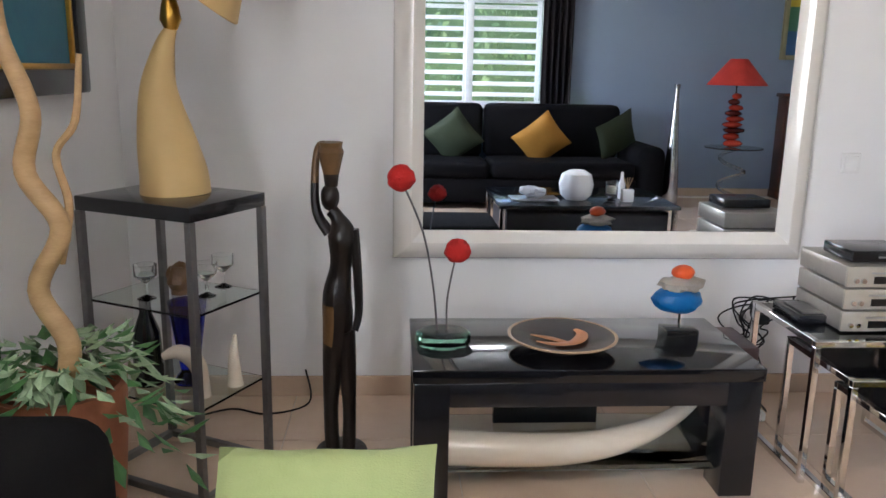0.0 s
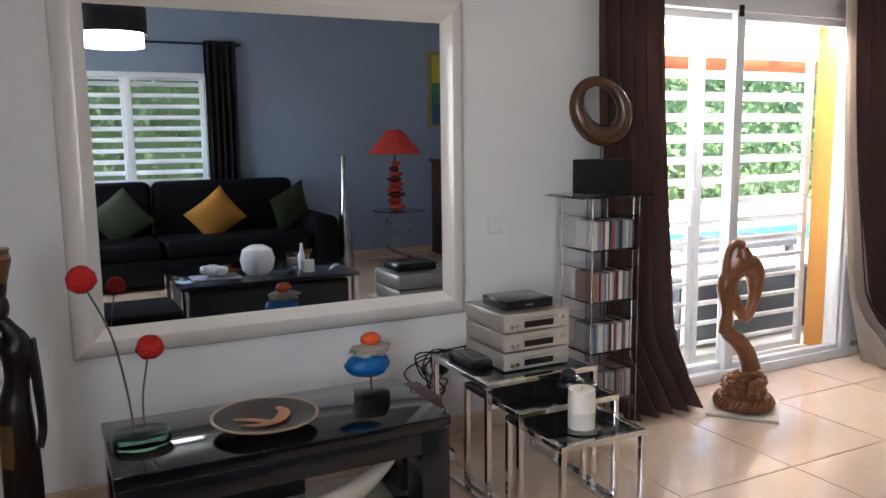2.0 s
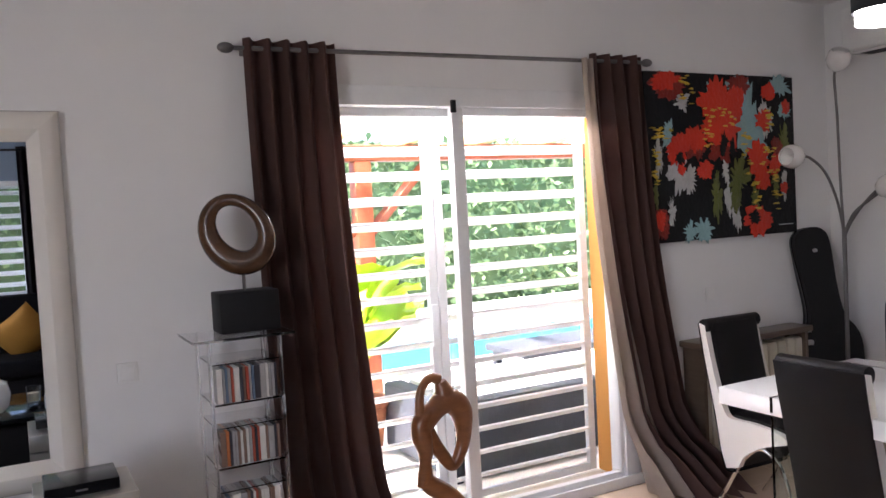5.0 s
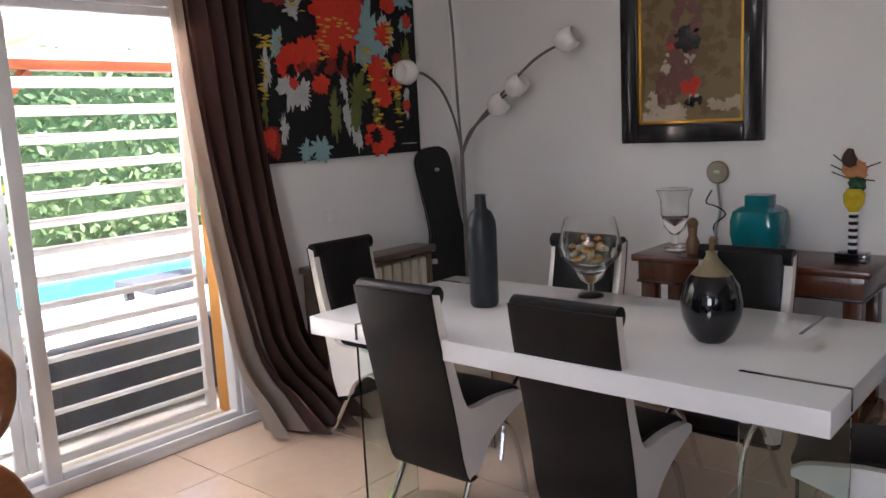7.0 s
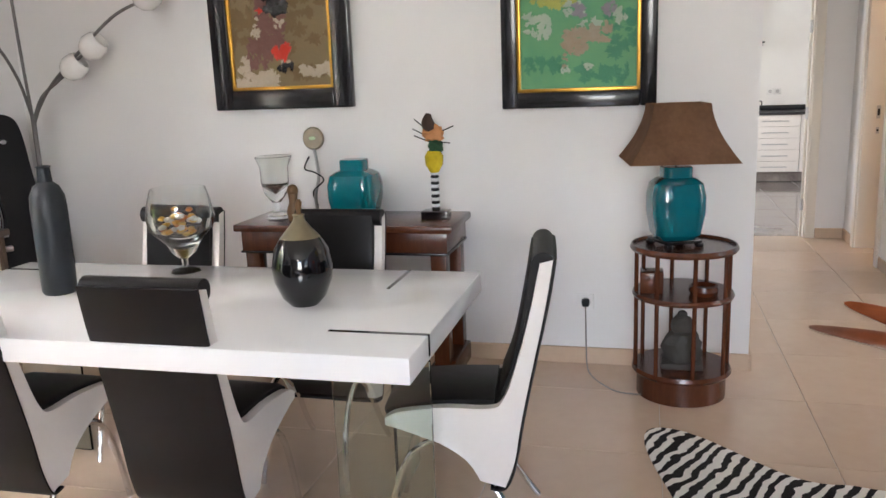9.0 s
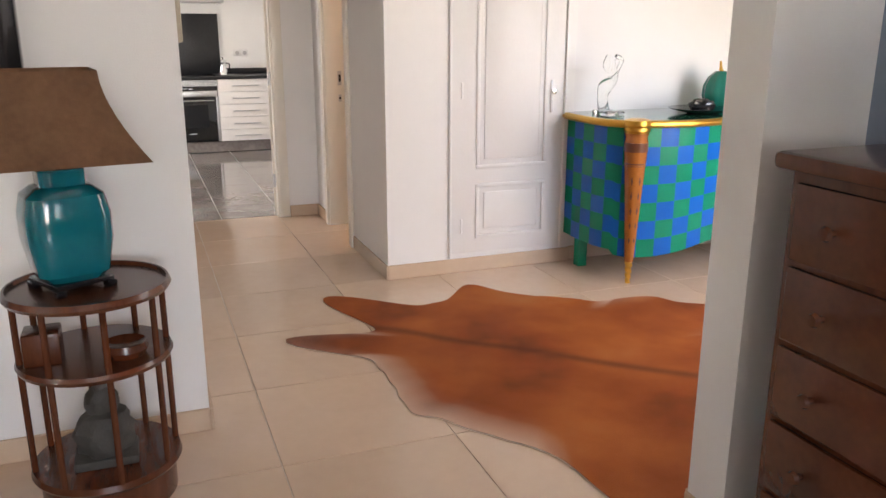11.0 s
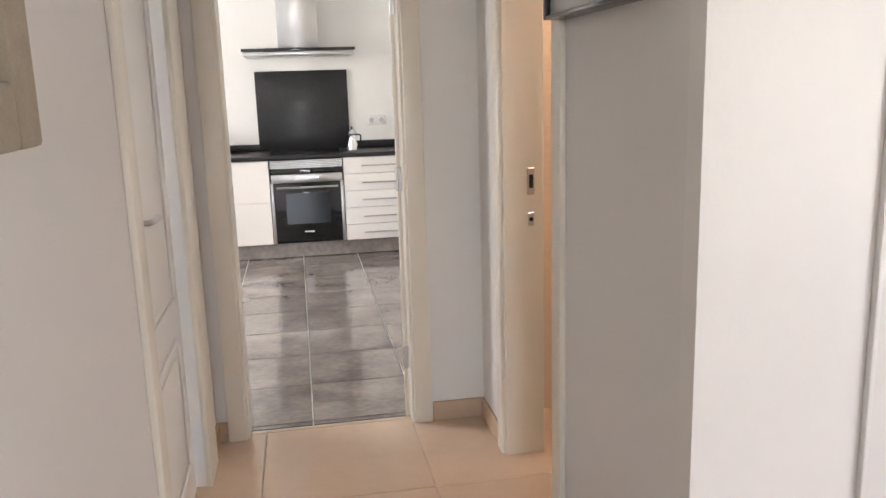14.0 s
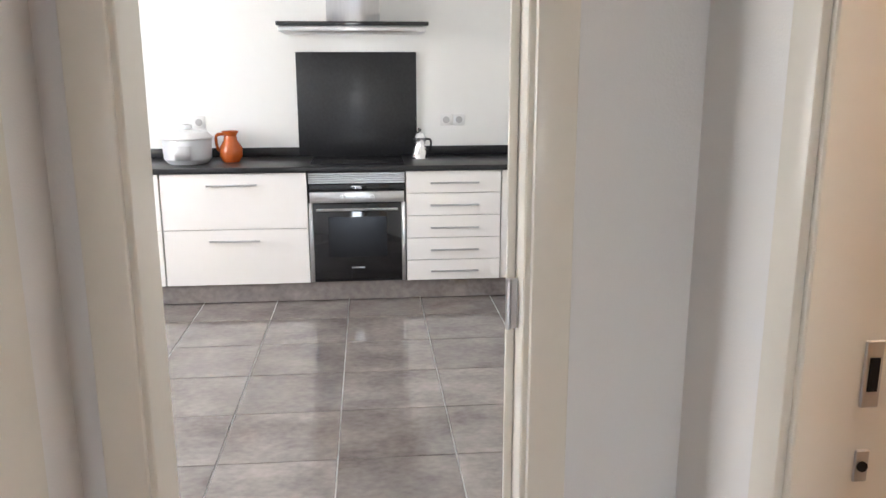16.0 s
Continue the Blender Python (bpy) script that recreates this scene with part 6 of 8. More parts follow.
# radiator under a wooden shelf
ra = thing("radiator", 5.05, NY - 0.06, 0.1, "cream ribbed radiator under a brown wooden shelf", "radiator")
RADM = mat("cream_radiator_enamel", (0.62, 0.57, 0.46), 0.4, 0, None, 6)
rme = None
for k in range(11):
    if rme is None:
        r = part("rib", bx(-0.036, 0.036, -0.045, 0.045, 0, 0.58, 0.02, 2), RADM, ra)
        rme = r.data
    else:
        r = new("rib", rme)
        r.parent = ra
    r.matrix_basis = pose(-0.44 + 0.08 * k, -0.02, 0, 0, 0, 0)
part("shelf_board", bx(4.53, 5.47, NY - 0.17, NY, 0.715, 0.75, 0.005), wood_mat("grey_brown_oak", (0.09, 0.06, 0.04), (0.17, 0.12, 0.085)), ra, "brown wooden shelf", world_space=True)
for x in (4.56, 5.42):
    part("bracket", bx(x, x + 0.025, NY - 0.15, NY, 0.0, 0.715), wood_mat("grey_brown_oak", (0, 0, 0), (0, 0, 0)), ra, world_space=True)

# guitar case leaning in the corner
gc = thing("guitar_case", 5.72, 3.33, 0, "black guitar case leaning in the corner", "guitar case", rz=-30)


def guitar_outline(grow):
    pts = [(0.0, 0.0), (0.12, 0.005), (0.18, 0.06), (0.20, 0.18), (0.185, 0.32), (0.16, 0.42), (0.17, 0.52), (0.175, 0.62), (0.155, 0.70), (0.115, 0.77), (0.098, 0.86), (0.098, 1.02), (0.108, 1.20), (0.10, 1.30), (0.06, 1.345), (0.02, 1.355)]
    right = smooth_path(pts, 4)
    loop = [(x + grow * (1 if x > 0.02 else 0), z) for x, z in right]
    return loop + [(-x, z) for x, z in reversed(loop) if x > 0.015]


def guitar_slab(y0, y1, grow):
    own = prism(guitar_outline(grow), y0, y1)
    bmesh.ops.rotate(own, matrix=Matrix.Rotation(radians(90), 3, "X"), verts=own.verts)
    bmesh.ops.rotate(own, matrix=Matrix.Rotation(radians(-9), 3, "Y"), verts=own.verts)
    bmesh.ops.rotate(own, matrix=Matrix.Rotation(radians(-3), 3, "X"), verts=own.verts)
    return own


part("shell", guitar_slab(-0.055, 0.055, 0), BLACKMATT, gc)
part("edge_band", guitar_slab(-0.012, 0.012, 0.006), BLACKLACQ, gc)
for z in (0.62, 0.70):
    part("clasp", bx(-0.17 - z * 0.157, -0.13 - z * 0.157, -0.05, -0.035 + 0.07, z, z + 0.03, 0.004), STEEL, gc, "metal clasp")
part("badge", ball(-0.19, -0.012, 1.20, 0.016, 0.01, 0.012), STEEL, gc, "small metal badge")
part("handle", tube([(-0.27, 0.0, 0.52), (-0.315, 0.01, 0.55), (-0.325, 0.012, 0.60), (-0.285, 0.02, 0.65)], 0.012, 8, steps=4), BLACKLACQ, gc)

# arc lamp with white globes
al = thing("arc_floor_lamp", 5.60, 3.25, 0, "chrome floor lamp with curved arms and white glass globes", "floor lamp")
part("base", lathe([(0, 0), (0.10, 0), (0.10, 0.02), (0.03, 0.03), (0, 0.03)], 32), CHROME, al)
part("pole", tube([(0, 0, 0.02), (0, 0, 1.34)], 0.013, 10), GREYMETAL, al)
GLOBE = mat("white_opal_glass", (0.82, 0.80, 0.77), 0.25, 0, None, 6, coat=0.3)
ARMS = (((0, 0, 1.30), (-0.02, 0, 1.6), (-0.06, -0.02, 2.0), (-0.09, -0.03, 2.22), (-0.11, -0.06, 2.27)),
        ((0, 0, 1.30), (-0.07, -0.01, 1.50), (-0.20, -0.03, 1.67), (-0.36, -0.05, 1.755), (-0.47, -0.06, 1.76)),
        ((0, 0, 1.30), (0.01, -0.12, 1.47), (0.02, -0.30, 1.63), (0.03, -0.52, 1.80), (0.04, -0.68, 1.87)),
        ((0, 0, 1.30), (0.01, -0.06, 1.42), (0.03, -0.14, 1.49), (0.04, -0.21, 1.54)),
        ((0, 0, 1.28), (0.01, -0.08, 1.43), (0.03, -0.22, 1.56), (0.04, -0.34, 1.64)))
for pts in ARMS:
    part("arm", tube(pts, 0.008, 8, steps=6), GREYMETAL, al)
    e, d = Vector(pts[-1]), (Vector(pts[-1]) - Vector(pts[-2])).normalized()
    g = lathe([(0.0, -0.07), (0.022, -0.066), (0.05, -0.045), (0.068, -0.005), (0.062, 0.04), (0.048, 0.062), (0.044, 0.060), (0.056, 0.03), (0.0, -0.03)], 24)
    rot = d.to_track_quat("Z", "Y").to_matrix()
    bmesh.ops.rotate(g, matrix=rot, verts=g.verts)
    bmesh.ops.translate(g, vec=e + d * 0.05, verts=g.verts)
    part("globe", g, GLOBE, al, "white opal glass globe")

# table
tb = thing("dining_table", 4.25, 1.63, 0, "white gloss dining table on glass panel legs", "dining table")
TX0, TX1, TY0, TY1 = 3.797, 4.706, 0.678, 2.586
part("tabletop", bx(TX0, TX1, TY0, TY1, 0.688, 0.76, 0.003), WHITEGLOSS, tb, "thick glossy white top", world_space=True)
GL = ((3.980, 3.992, TY0 - 0.001, 0.968), (4.441, TX1 + 0.001, 0.935, 0.947), (4.575, 4.587, 2.30, TY1 + 0.001), (TX0 - 0.001, 4.08, 2.315, 2.327))
for a in GL:
    part("leg_panel", bx(a[0], a[1], a[2], a[3], 0, 0.687, 0.002, 1), TINTED, tb, "greenish glass panel leg", world_space=True)
    part("slot", bx(a[0] - 0.001, a[1] + 0.001, a[2], a[3], 0.70, 0.7615), BLACKGLOSS, tb, "dark slot in the top", world_space=True)


# dining chairs
def chair_profile(inset):
    front = [(-0.165, 0.945), (-0.150, 0.80), (-0.115, 0.62), (-0.075, 0.50), (-0.03, 0.470), (0.10, 0.472), (0.24, 0.458), (0.285, 0.437)]
    under = [(0.285, 0.415), (0.22, 0.395), (0.12, 0.355), (0.04, 0.30), (0.0, 0.235)]
    rear = [(-0.075, 0.215), (-0.105, 0.30), (-0.125, 0.42), (-0.165, 0.62), (-0.205, 0.82), (-0.225, 0.955)]
    pts = smooth_path(front, 3) + smooth_path(under, 3) + smooth_path(rear, 3)
    c = Vector((0.0, 0.5))
    if not inset:
        return pts
    out = []
    n = len(pts)
    for i in range(n):
        a, b = Vector(pts[i - 1]), Vector(pts[(i + 1) % n])
        d = (b - a).normalized()
        out.append((pts[i][0] + d.y * inset, pts[i][1] - d.x * inset))
    return out


def slab(profile, y0, y1):
    own = bmesh.new()
    a = [own.verts.new((x, y0, z)) for x, z in profile]
    b = [own.verts.new((x, y1, z)) for x, z in profile]
    own.faces.new(a)
    own.faces.new(b)
    for i in range(len(a)):
        j = (i + 1) % len(a)
        own.faces.new((a[i], a[j], b[j], b[i]))
    return own


def strip(points, half, thick, side):
    """A padded panel that follows a side profile: points (x, z), pushed out by thick on the given side."""
    own = bmesh.new()
    rows = []
    n = len(points)
    for i, (x, z) in enumerate(points):
        a, b = Vector(points[max(i - 1, 0)]), Vector(points[min(i + 1, n - 1)])
        d = (b - a).normalized()
        nx, nz = side * -d.y, side * d.x
        rows.append([own.verts.new((x + nx * h, y, z + nz * h)) for y, h in ((-half, 0.0), (-half, thick * 0.6), (-half + 0.015, thick), (0, thick * 1.15), (half - 0.015, thick), (half, thick * 0.6), (half, 0.0))])
    for a, b in zip(rows, rows[1:]):
        for k in range(6):
            own.faces.new((a[k], a[k + 1], b[k + 1], b[k]))
    own.faces.new(rows[0])
    own.faces.new(rows[-1])
    return own


def lowered(pts):
    return [(x, z if z < 0.5 else 0.5 + 0.93 * (z - 0.5)) for x, z in pts]


def side_profile():
    """The white side: the chair's profile, its front edge drawn back towards the top."""
    out = []
    for x, z in lowered(chair_profile(0)):
        if z > 0.60:
            rear = -0.163 - 0.19 * (z - 0.60)
            x = rear + (x - rear) * (1 - 0.4 * (z - 0.60) / 0.33)
        out.append((x, z))
    return out


def dining_chair(x, y, rz, label):
    th = thing("dining_chair", x, y, 0, label, "dining chair", "chairs round the dining table", rz=rz)
    HW = 0.168
    for s in (-1, 1):
        part("side_panel", slab(side_profile(), s * HW - 0.016, s * HW + 0.016), WHITELEATHER, th, "white leatherette side")
    part("core", slab(lowered(chair_profile(0)), -HW + 0.017, HW - 0.017), LEATHER, th)
    front = smooth_path([(-0.175, 0.955), (-0.150, 0.80), (-0.115, 0.62), (-0.075, 0.50)], 5)
    part("backrest", strip(lowered(front), HW - 0.018, 0.016, 1), LEATHER, th, "black leatherette back")
    seat = smooth_path([(-0.045, 0.473), (0.10, 0.472), (0.24, 0.458), (0.285, 0.437)], 5)
    part("seat", strip(seat, HW - 0.018, 0.018, 1), LEATHER, th, "black leatherette seat")
    roll = tube([(-0.196, -HW - 0.014, 0.912), (-0.196, HW + 0.014, 0.912)], 0.034, 16)
    part("top_roll", roll, LEATHER, th, "black leatherette top edge")
    rear = smooth_path([(-0.03, 0.213), (-0.075, 0.215), (-0.105, 0.30), (-0.125, 0.42), (-0.165, 0.62), (-0.205, 0.82), (-0.226, 0.957)], 5)
    part("back_cover", strip(lowered(rear), HW + 0.018, 0.010, 1), LEATHER, th, "black leatherette rear cover")
    for s in (-1, 1):
        yy = s * (HW - 0.01)
        arch = [(0.30, yy * 1.05, 0.0), (0.275, yy, 0.16), (0.22, yy, 0.30), (0.13, yy, 0.355), (0.04, yy, 0.305), (-0.03, yy, 0.22), (-0.10, yy * 1.05, 0.10), (-0.17, yy * 1.08, 0.0)]
        part("leg", tube(arch, 0.011, 10, steps=5), CHROME, th, "curved chrome tube leg")
    return th


c0 = dining_chair(3.985, 2.085, 0, "black and white leatherette chair tucked under the table side")
for x, y, rz, lb in ((4.015, 1.425, 0, ""), (4.75, 1.30, 180, ""), (4.80, 2.04, 180, ""), (4.435, 2.90, -92, "high-backed black and white chair at the head of the table"), (4.36, 0.61, 97, "high-backed black and white chair pulled out at the table end")):
    o = copy_thing(c0, pose(x, y, 0, 0, 0, rz))
    PLACE[o] = pose(x, y, 0, 0, 0, rz)
    if lb:
        o["label"] = lb

solo("black_bottle", lathe([(0, 0), (0.050, 0), (0.057, 0.012), (0.059, 0.30), (0.056, 0.34), (0.042, 0.372), (0.024, 0.388), (0.021, 0.435), (0.025, 0.44), (0.018, 0.442), (0, 0.436)], 32, 4.275, 2.085, 0.76), mat("matt_slate_ceramic", (0.014, 0.018, 0.024), 0.42, 0, (0.010, 0.013, 0.018), 10, 1.3, 0.1, 60), "tall matt slate-black ceramic bottle on the table", "bottle")
gv = thing("gourd_vase", 4.24, 1.15, 0.76, "round glossy black vase with a tan neck", "vase")
part("body", lathe([(0, 0), (0.045, 0), (0.070, 0.028), (0.091, 0.08), (0.095, 0.125), (0.084, 0.18), (0.0622, 0.215)], 40), BLACKGLOSS, gv, "glossy black glaze")
part("neck", lathe([(0.0622, 0.2145), (0.036, 0.245), (0.02, 0.265), (0.016, 0.28), (0.02, 0.285), (0.012, 0.288), (0.010, 0.27)], 32), mat("tan_bare_clay", (0.24, 0.19, 0.11), 0.35, 0, (0.16, 0.13, 0.075), 12, 1.3), gv, "tan unglazed neck")
part("stopper", tube([(0, 0, 0.275, 0.008), (0.002, 0, 0.30, 0.008), (0.005, 0, 0.322, 0.011), (0.007, 0, 0.332, 0.005)], 0.01, 10), EBONYBROWN, gv)
bg = thing("giant_goblet", 4.61, 1.80, 0.76, "oversized clear goblet filled with gold-wrapped sweets", "goblet")
part("bowl", lathe([(0, 0), (0.055, 0.0), (0.05, 0.008), (0.012, 0.02), (0.012, 0.05), (0.045, 0.075), (0.065, 0.115), (0.115, 0.165), (0.125, 0.21), (0.115, 0.27), (0.10, 0.32), (0.097, 0.32), (0.111, 0.27), (0.120, 0.21), (0.110, 0.17), (0.06, 0.122), (0, 0.10)], 40), CLEAR, bg)
SW = [mat("sweet_%s" % n, c, 0.3, mt, None, 30) for n, c, mt in (("gold", (0.75, 0.50, 0.14), 0.8), ("copper", (0.60, 0.22, 0.06), 0.7), ("pearl", (0.80, 0.76, 0.68), 0.2), ("amber", (0.72, 0.36, 0.05), 0.3))]
rnd = random.Random(9)
for k in range(42):
    t = rnd.random()
    z = 0.135 + 0.09 * t
    rr = (0.045 + 0.6 * (z - 0.125)) * math.sqrt(rnd.random())
    a = rnd.uniform(0, 6.28)
    part("sweet", ball(rr * math.cos(a), rr * math.sin(a), z, 0.018, 0.012, 0.010, u=8, v=6, rough=0.3), SW[k % 4], bg)

# console with its ornaments
co = thing("console_table", 5.68, 1.52, 0, "reddish mahogany console table against the wall", "console table")
CX0, CX1, CY0, CY1 = 5.455, 5.885, 0.965, 2.065
part("top", bx(CX0, CX1, CY0, CY1, 0.745, 0.782, 0.010), MAHOG, co, world_space=True)
part("frieze", bx(CX0 + 0.025, CX1, CY0 + 0.03, CY1 - 0.03, 0.645, 0.745, 0.004), MAHOG, co, world_space=True)
part("beading", bx(CX0 + 0.018, CX1, CY0 + 0.024, CY1 - 0.024, 0.638, 0.650, 0.004), BLACKLACQ, co, "dark beading", world_space=True)
for x in (CX0 + 0.035, CX1 - 0.09):
    for y in (CY0 + 0.04, CY1 - 0.115):
        part("leg", bx(x, x + 0.075, y, y + 0.075, 0.10, 0.638, 0.004), MAHOGV, co, world_space=True)
for y in (CY0 + 0.02, CY1 - 0.135):
    part("plinth_foot", bx(CX0 + 0.01, CX1, y, y + 0.115, 0, 0.10, 0.010), MAHOG, co, world_space=True)
jar = thing("turquoise_jar", 5.68, 1.50, 0.782, "squared turquoise glazed ceramic jar", "jar")


def square_jar(w, h, nw, nh, th, material):
    bm = bmesh.new()
    prof = [(0.0, 0.0), (0.34 * w, 0.0), (0.43 * w, 0.08 * h), (0.5 * w, 0.45 * h), (0.5 * w, 0.72 * h), (0.45 * w, 0.92 * h), (0.33 * w, h), (nw, h + 0.004), (nw, h + nh - 0.004), (nw * 0.92, h + nh), (0.0, h + nh)]
    rings = []
    seg = 40
    for r, z in prof:
        ring = []
        for k in range(seg):
            a = 2 * math.pi * k / seg
            q = (abs(math.cos(a)) ** 4.5 + abs(math.sin(a)) ** 4.5) ** (-1 / 4.5)
            ring.append(bm.verts.new((r * q * math.cos(a), r * q * math.sin(a), z)))
        rings.append(ring)
    for a, b in zip(rings, rings[1:]):
        for k in range(seg):
            bm.faces.new((a[k], a[(k + 1) % seg], b[(k + 1) % seg], b[k]))
    bmesh.ops.remove_doubles(bm, verts=bm.verts, dist=0.0004)
    return part("body", bm, material, th)


square_jar(0.24, 0.235, 0.062, 0.055, jar, TEAL)
ur = thing("glass_urn", 5.66, 1.92, 0.782, "clear glass urn on a foot", "vase")
part("body", lathe([(0, 0), (0.055, 0), (0.055, 0.012), (0.018, 0.03), (0.022, 0.08), (0.055, 0.12), (0.07, 0.18), (0.072, 0.26), (0.092, 0.31), (0.089, 0.312), (0.068, 0.26), (0.064, 0.18), (0, 0.13)], 32), CLEAR, ur)
sg = thing("scale_ornament", 5.74, 1.73, 0.782, "wire ornament with a round tin dial on a stand", "ornament")
part("stand", tube([(0, 0, 0.0), (0, 0.01, 0.1), (0.01, -0.01, 0.2), (0, 0, 0.34)], 0.008, 8, steps=4), STEEL, sg)
part("wire", tube([(0, 0.03, 0.30), (-0.01, 0.055, 0.24), (-0.01, 0.0, 0.22), (0, -0.04, 0.18), (0, 0.02, 0.12), (0, 0.0, 0.05)], 0.004, 6, steps=5), BLACKMATT, sg)
dl = lathe([(0, 0), (0.05, 0), (0.058, 0.01), (0.05, 0.02), (0, 0.024)], 28)
bmesh.ops.rotate(dl, matrix=Matrix.Rotation(radians(-90), 3, "Y"), verts=dl.verts)
bmesh.ops.translate(dl, vec=(0.01, 0, 0.39), verts=dl.verts)
part("dial", dl, mat("aged_tin", (0.34, 0.31, 0.25), 0.4, 0.6, (0.24, 0.20, 0.15), 20, 1.4), sg, "round tin dial")
part("dial_spot", ball(-0.016, 0.0, 0.392, 0.006, 0.018, 0.010), mat("pale_green_enamel", (0.45, 0.58, 0.36), 0.4), sg)
part("foot", lathe([(0, 0), (0.045, 0), (0.04, 0.012), (0, 0.014)], 24), STEEL, sg)
sm = bmesh.new()
lathe([(0, 0), (0.03, 0), (0.035, 0.05), (0.02, 0.09), (0.024, 0.13), (0.012, 0.16), (0, 0.165)], 16, 5.60, 1.80, 0.782, sm)
ball(5.60, 1.80, 0.93, 0.028, 0.028, 0.03, sm)
solo("small_brown_ornament", sm, EBONYBROWN, "small dark brown ornament on the console", "ornament")
tp = thing("feather_ornament", 5.67, 1.09, 0.782, "striped glass ornament with brown and yellow plumes", "ornament")
part("block", bx(-0.045, 0.045, -0.065, 0.065, 0, 0.04, 0.004), BLACKGLOSS, tp)
sc_w, sc_b = bmesh.new(), bmesh.new()
for k in range(12):
    z = 0.04 + 0.0155 * k
    lathe([(0.016, 0), (0.021, 0.004), (0.021, 0.011), (0.016, 0.0155)], 16, 0, 0, z, sc_w if k % 2 else sc_b)
part("stem_white_bands", sc_w, WHITEGLOSS, tp)
part("stem_black_bands", sc_b, BLACKGLOSS, tp)
part("cup", lathe([(0, 0.22), (0.02, 0.222), (0.042, 0.26), (0.045, 0.30), (0.03, 0.325), (0, 0.33)], 24), mat("yellow_glass_cup", (0.72, 0.55, 0.03), 0.15, 0, (0.55, 0.40, 0.02), 9), tp, "yellow glass cup")
part("green_tuft", ball(0, -0.01, 0.345, 0.03, 0.035, 0.035, rough=0.5), mat("dark_green_plume", (0.02, 0.08, 0.035), 0.7), tp)
part("orange_plume", ball(0, 0.0, 0.405, 0.03, 0.05, 0.04, rough=0.5), mat("orange_plume_tone", (0.50, 0.22, 0.08), 0.6), tp)
part("dark_plume", tube([(0, 0.01, 0.42, 0.03), (0, 0.025, 0.46, 0.03), (0, 0.02, 0.50, 0.012)], 0.02, 10, steps=3), mat("dark_brown_plume", (0.05, 0.025, 0.015), 0.7), tp)
for k, (a, b) in enumerate((((0, 0.0, 0.36), (-0.02, 0.09, 0.40)), ((0, 0.0, 0.38), (0.0, 0.10, 0.43)), ((0, 0, 0.40), (0, 0.09, 0.475)), ((0, 0, 0.40), (0, -0.10, 0.44)), ((0, 0, 0.37), (0, -0.08, 0.36)))):
    part("spike", tube([a, b], 0.003, 6), BLACKMATT, tp)

# round stand with the teal lamp
rs2 = thing("round_stand", 5.585, -0.055, 0, "round three-tier mahogany stand with slender posts", "side table")
part("top", lathe([(0, 0.0), (0.225, 0.0), (0.232, 0.012), (0.225, 0.028), (0.218, 0.028), (0.215, 0.016), (0, 0.016)], 48, z=0.665), MAHOG, rs2, "round top with a raised rim")
part("middle_shelf", lathe([(0, 0), (0.215, 0), (0.22, 0.012), (0.215, 0.024), (0, 0.024)], 48, z=0.455), MAHOG, rs2)
part("bottom_shelf", lathe([(0, 0), (0.21, 0), (0.218, 0.012), (0.213, 0.03), (0, 0.03)], 48, z=0.105), MAHOG, rs2)
part("plinth", lathe([(0, 0), (0.195, 0), (0.195, 0.10), (0.21, 0.105), (0, 0.105)], 48), MAHOGV, rs2)
for k in range(8):
    a = k * math.pi / 4 + 0.2
    part("post", tube([(0.205 * math.cos(a), 0.205 * math.sin(a), 0.13), (0.205 * math.cos(a), 0.205 * math.sin(a), 0.67)], 0.0095, 10), MAHOGV, rs2)
tl = thing("teal_lamp", 5.59, -0.015, 0.682, "square teal ceramic lamp with a brown flared shade", "table lamp")
st_ = bx(-0.085, 0.085, -0.085, 0.085, 0.018, 0.035, 0.004)
for x in (-0.075, 0.075):
    for y in (-0.075, 0.075):
        bx(x - 0.015, x + 0.015, y - 0.015, y + 0.015, 0, 0.02, 0.003, bm=st_)
part("stand", st_, BLACKLACQ, tl, "black wooden stand").matrix_basis = pose(0, 0, 0, 0, 0, 30)
sj = square_jar(0.228, 0.265, 0.062, 0.05, tl, TEALDARK)
sj.matrix_basis = pose(0, 0, 0.035, 0, 0, 16)
bm = bmesh.new()
rings = []
for k in range(9):
    t = k / 8
    w = 0.222 - 0.105 * (1 - (1 - t) ** 1.7)
    rings.append([bm.verts.new((w * cx * 1.0, w * cy * 1.0, 0.378 + 0.24 * t)) for cx, cy in ((1, 1), (-1, 1), (-1, -1), (1, -1))])
for a, b in zip(rings, rings[1:]):
    for k in range(4):
        bm.faces.new((a[k], a[(k + 1) % 4], b[(k + 1) % 4], b[k]))
bmesh.ops.solidify(bm, geom=bm.faces[:], thickness=0.004)
part("shade", bm, SHADEBROWN, tl, "brown linen flared shade").matrix_basis = pose(0, 0, 0, 0, 0, 8)
part("shade_stem", tube([(0, 0, 0.325), (0, 0, 0.60)], 0.006, 8), CHROME, tl)
bh = bmesh.new()
ball(0, 0, 0.09, 0.075, 0.085, 0.085, bh, rough=0.25)
ball(0, 0, 0.19, 0.045, 0.05, 0.05, bh, rough=0.15)
ball(0, 0, 0.24, 0.022, 0.022, 0.02, bh)
bx(-0.07, 0.07, -0.09, 0.09, 0, 0.03, 0.008, bm=bh)
bmesh.ops.translate(bh, vec=(5.55, -0.055, 0.135), verts=bh.verts)
solo("stone_bust", bh, mat("dark_grey_stone", (0.075, 0.07, 0.062), 0.75, 0, (0.045, 0.042, 0.038), 16, 1.5, 0.5, 50), "dark grey carved stone bust on the bottom shelf", "bust")
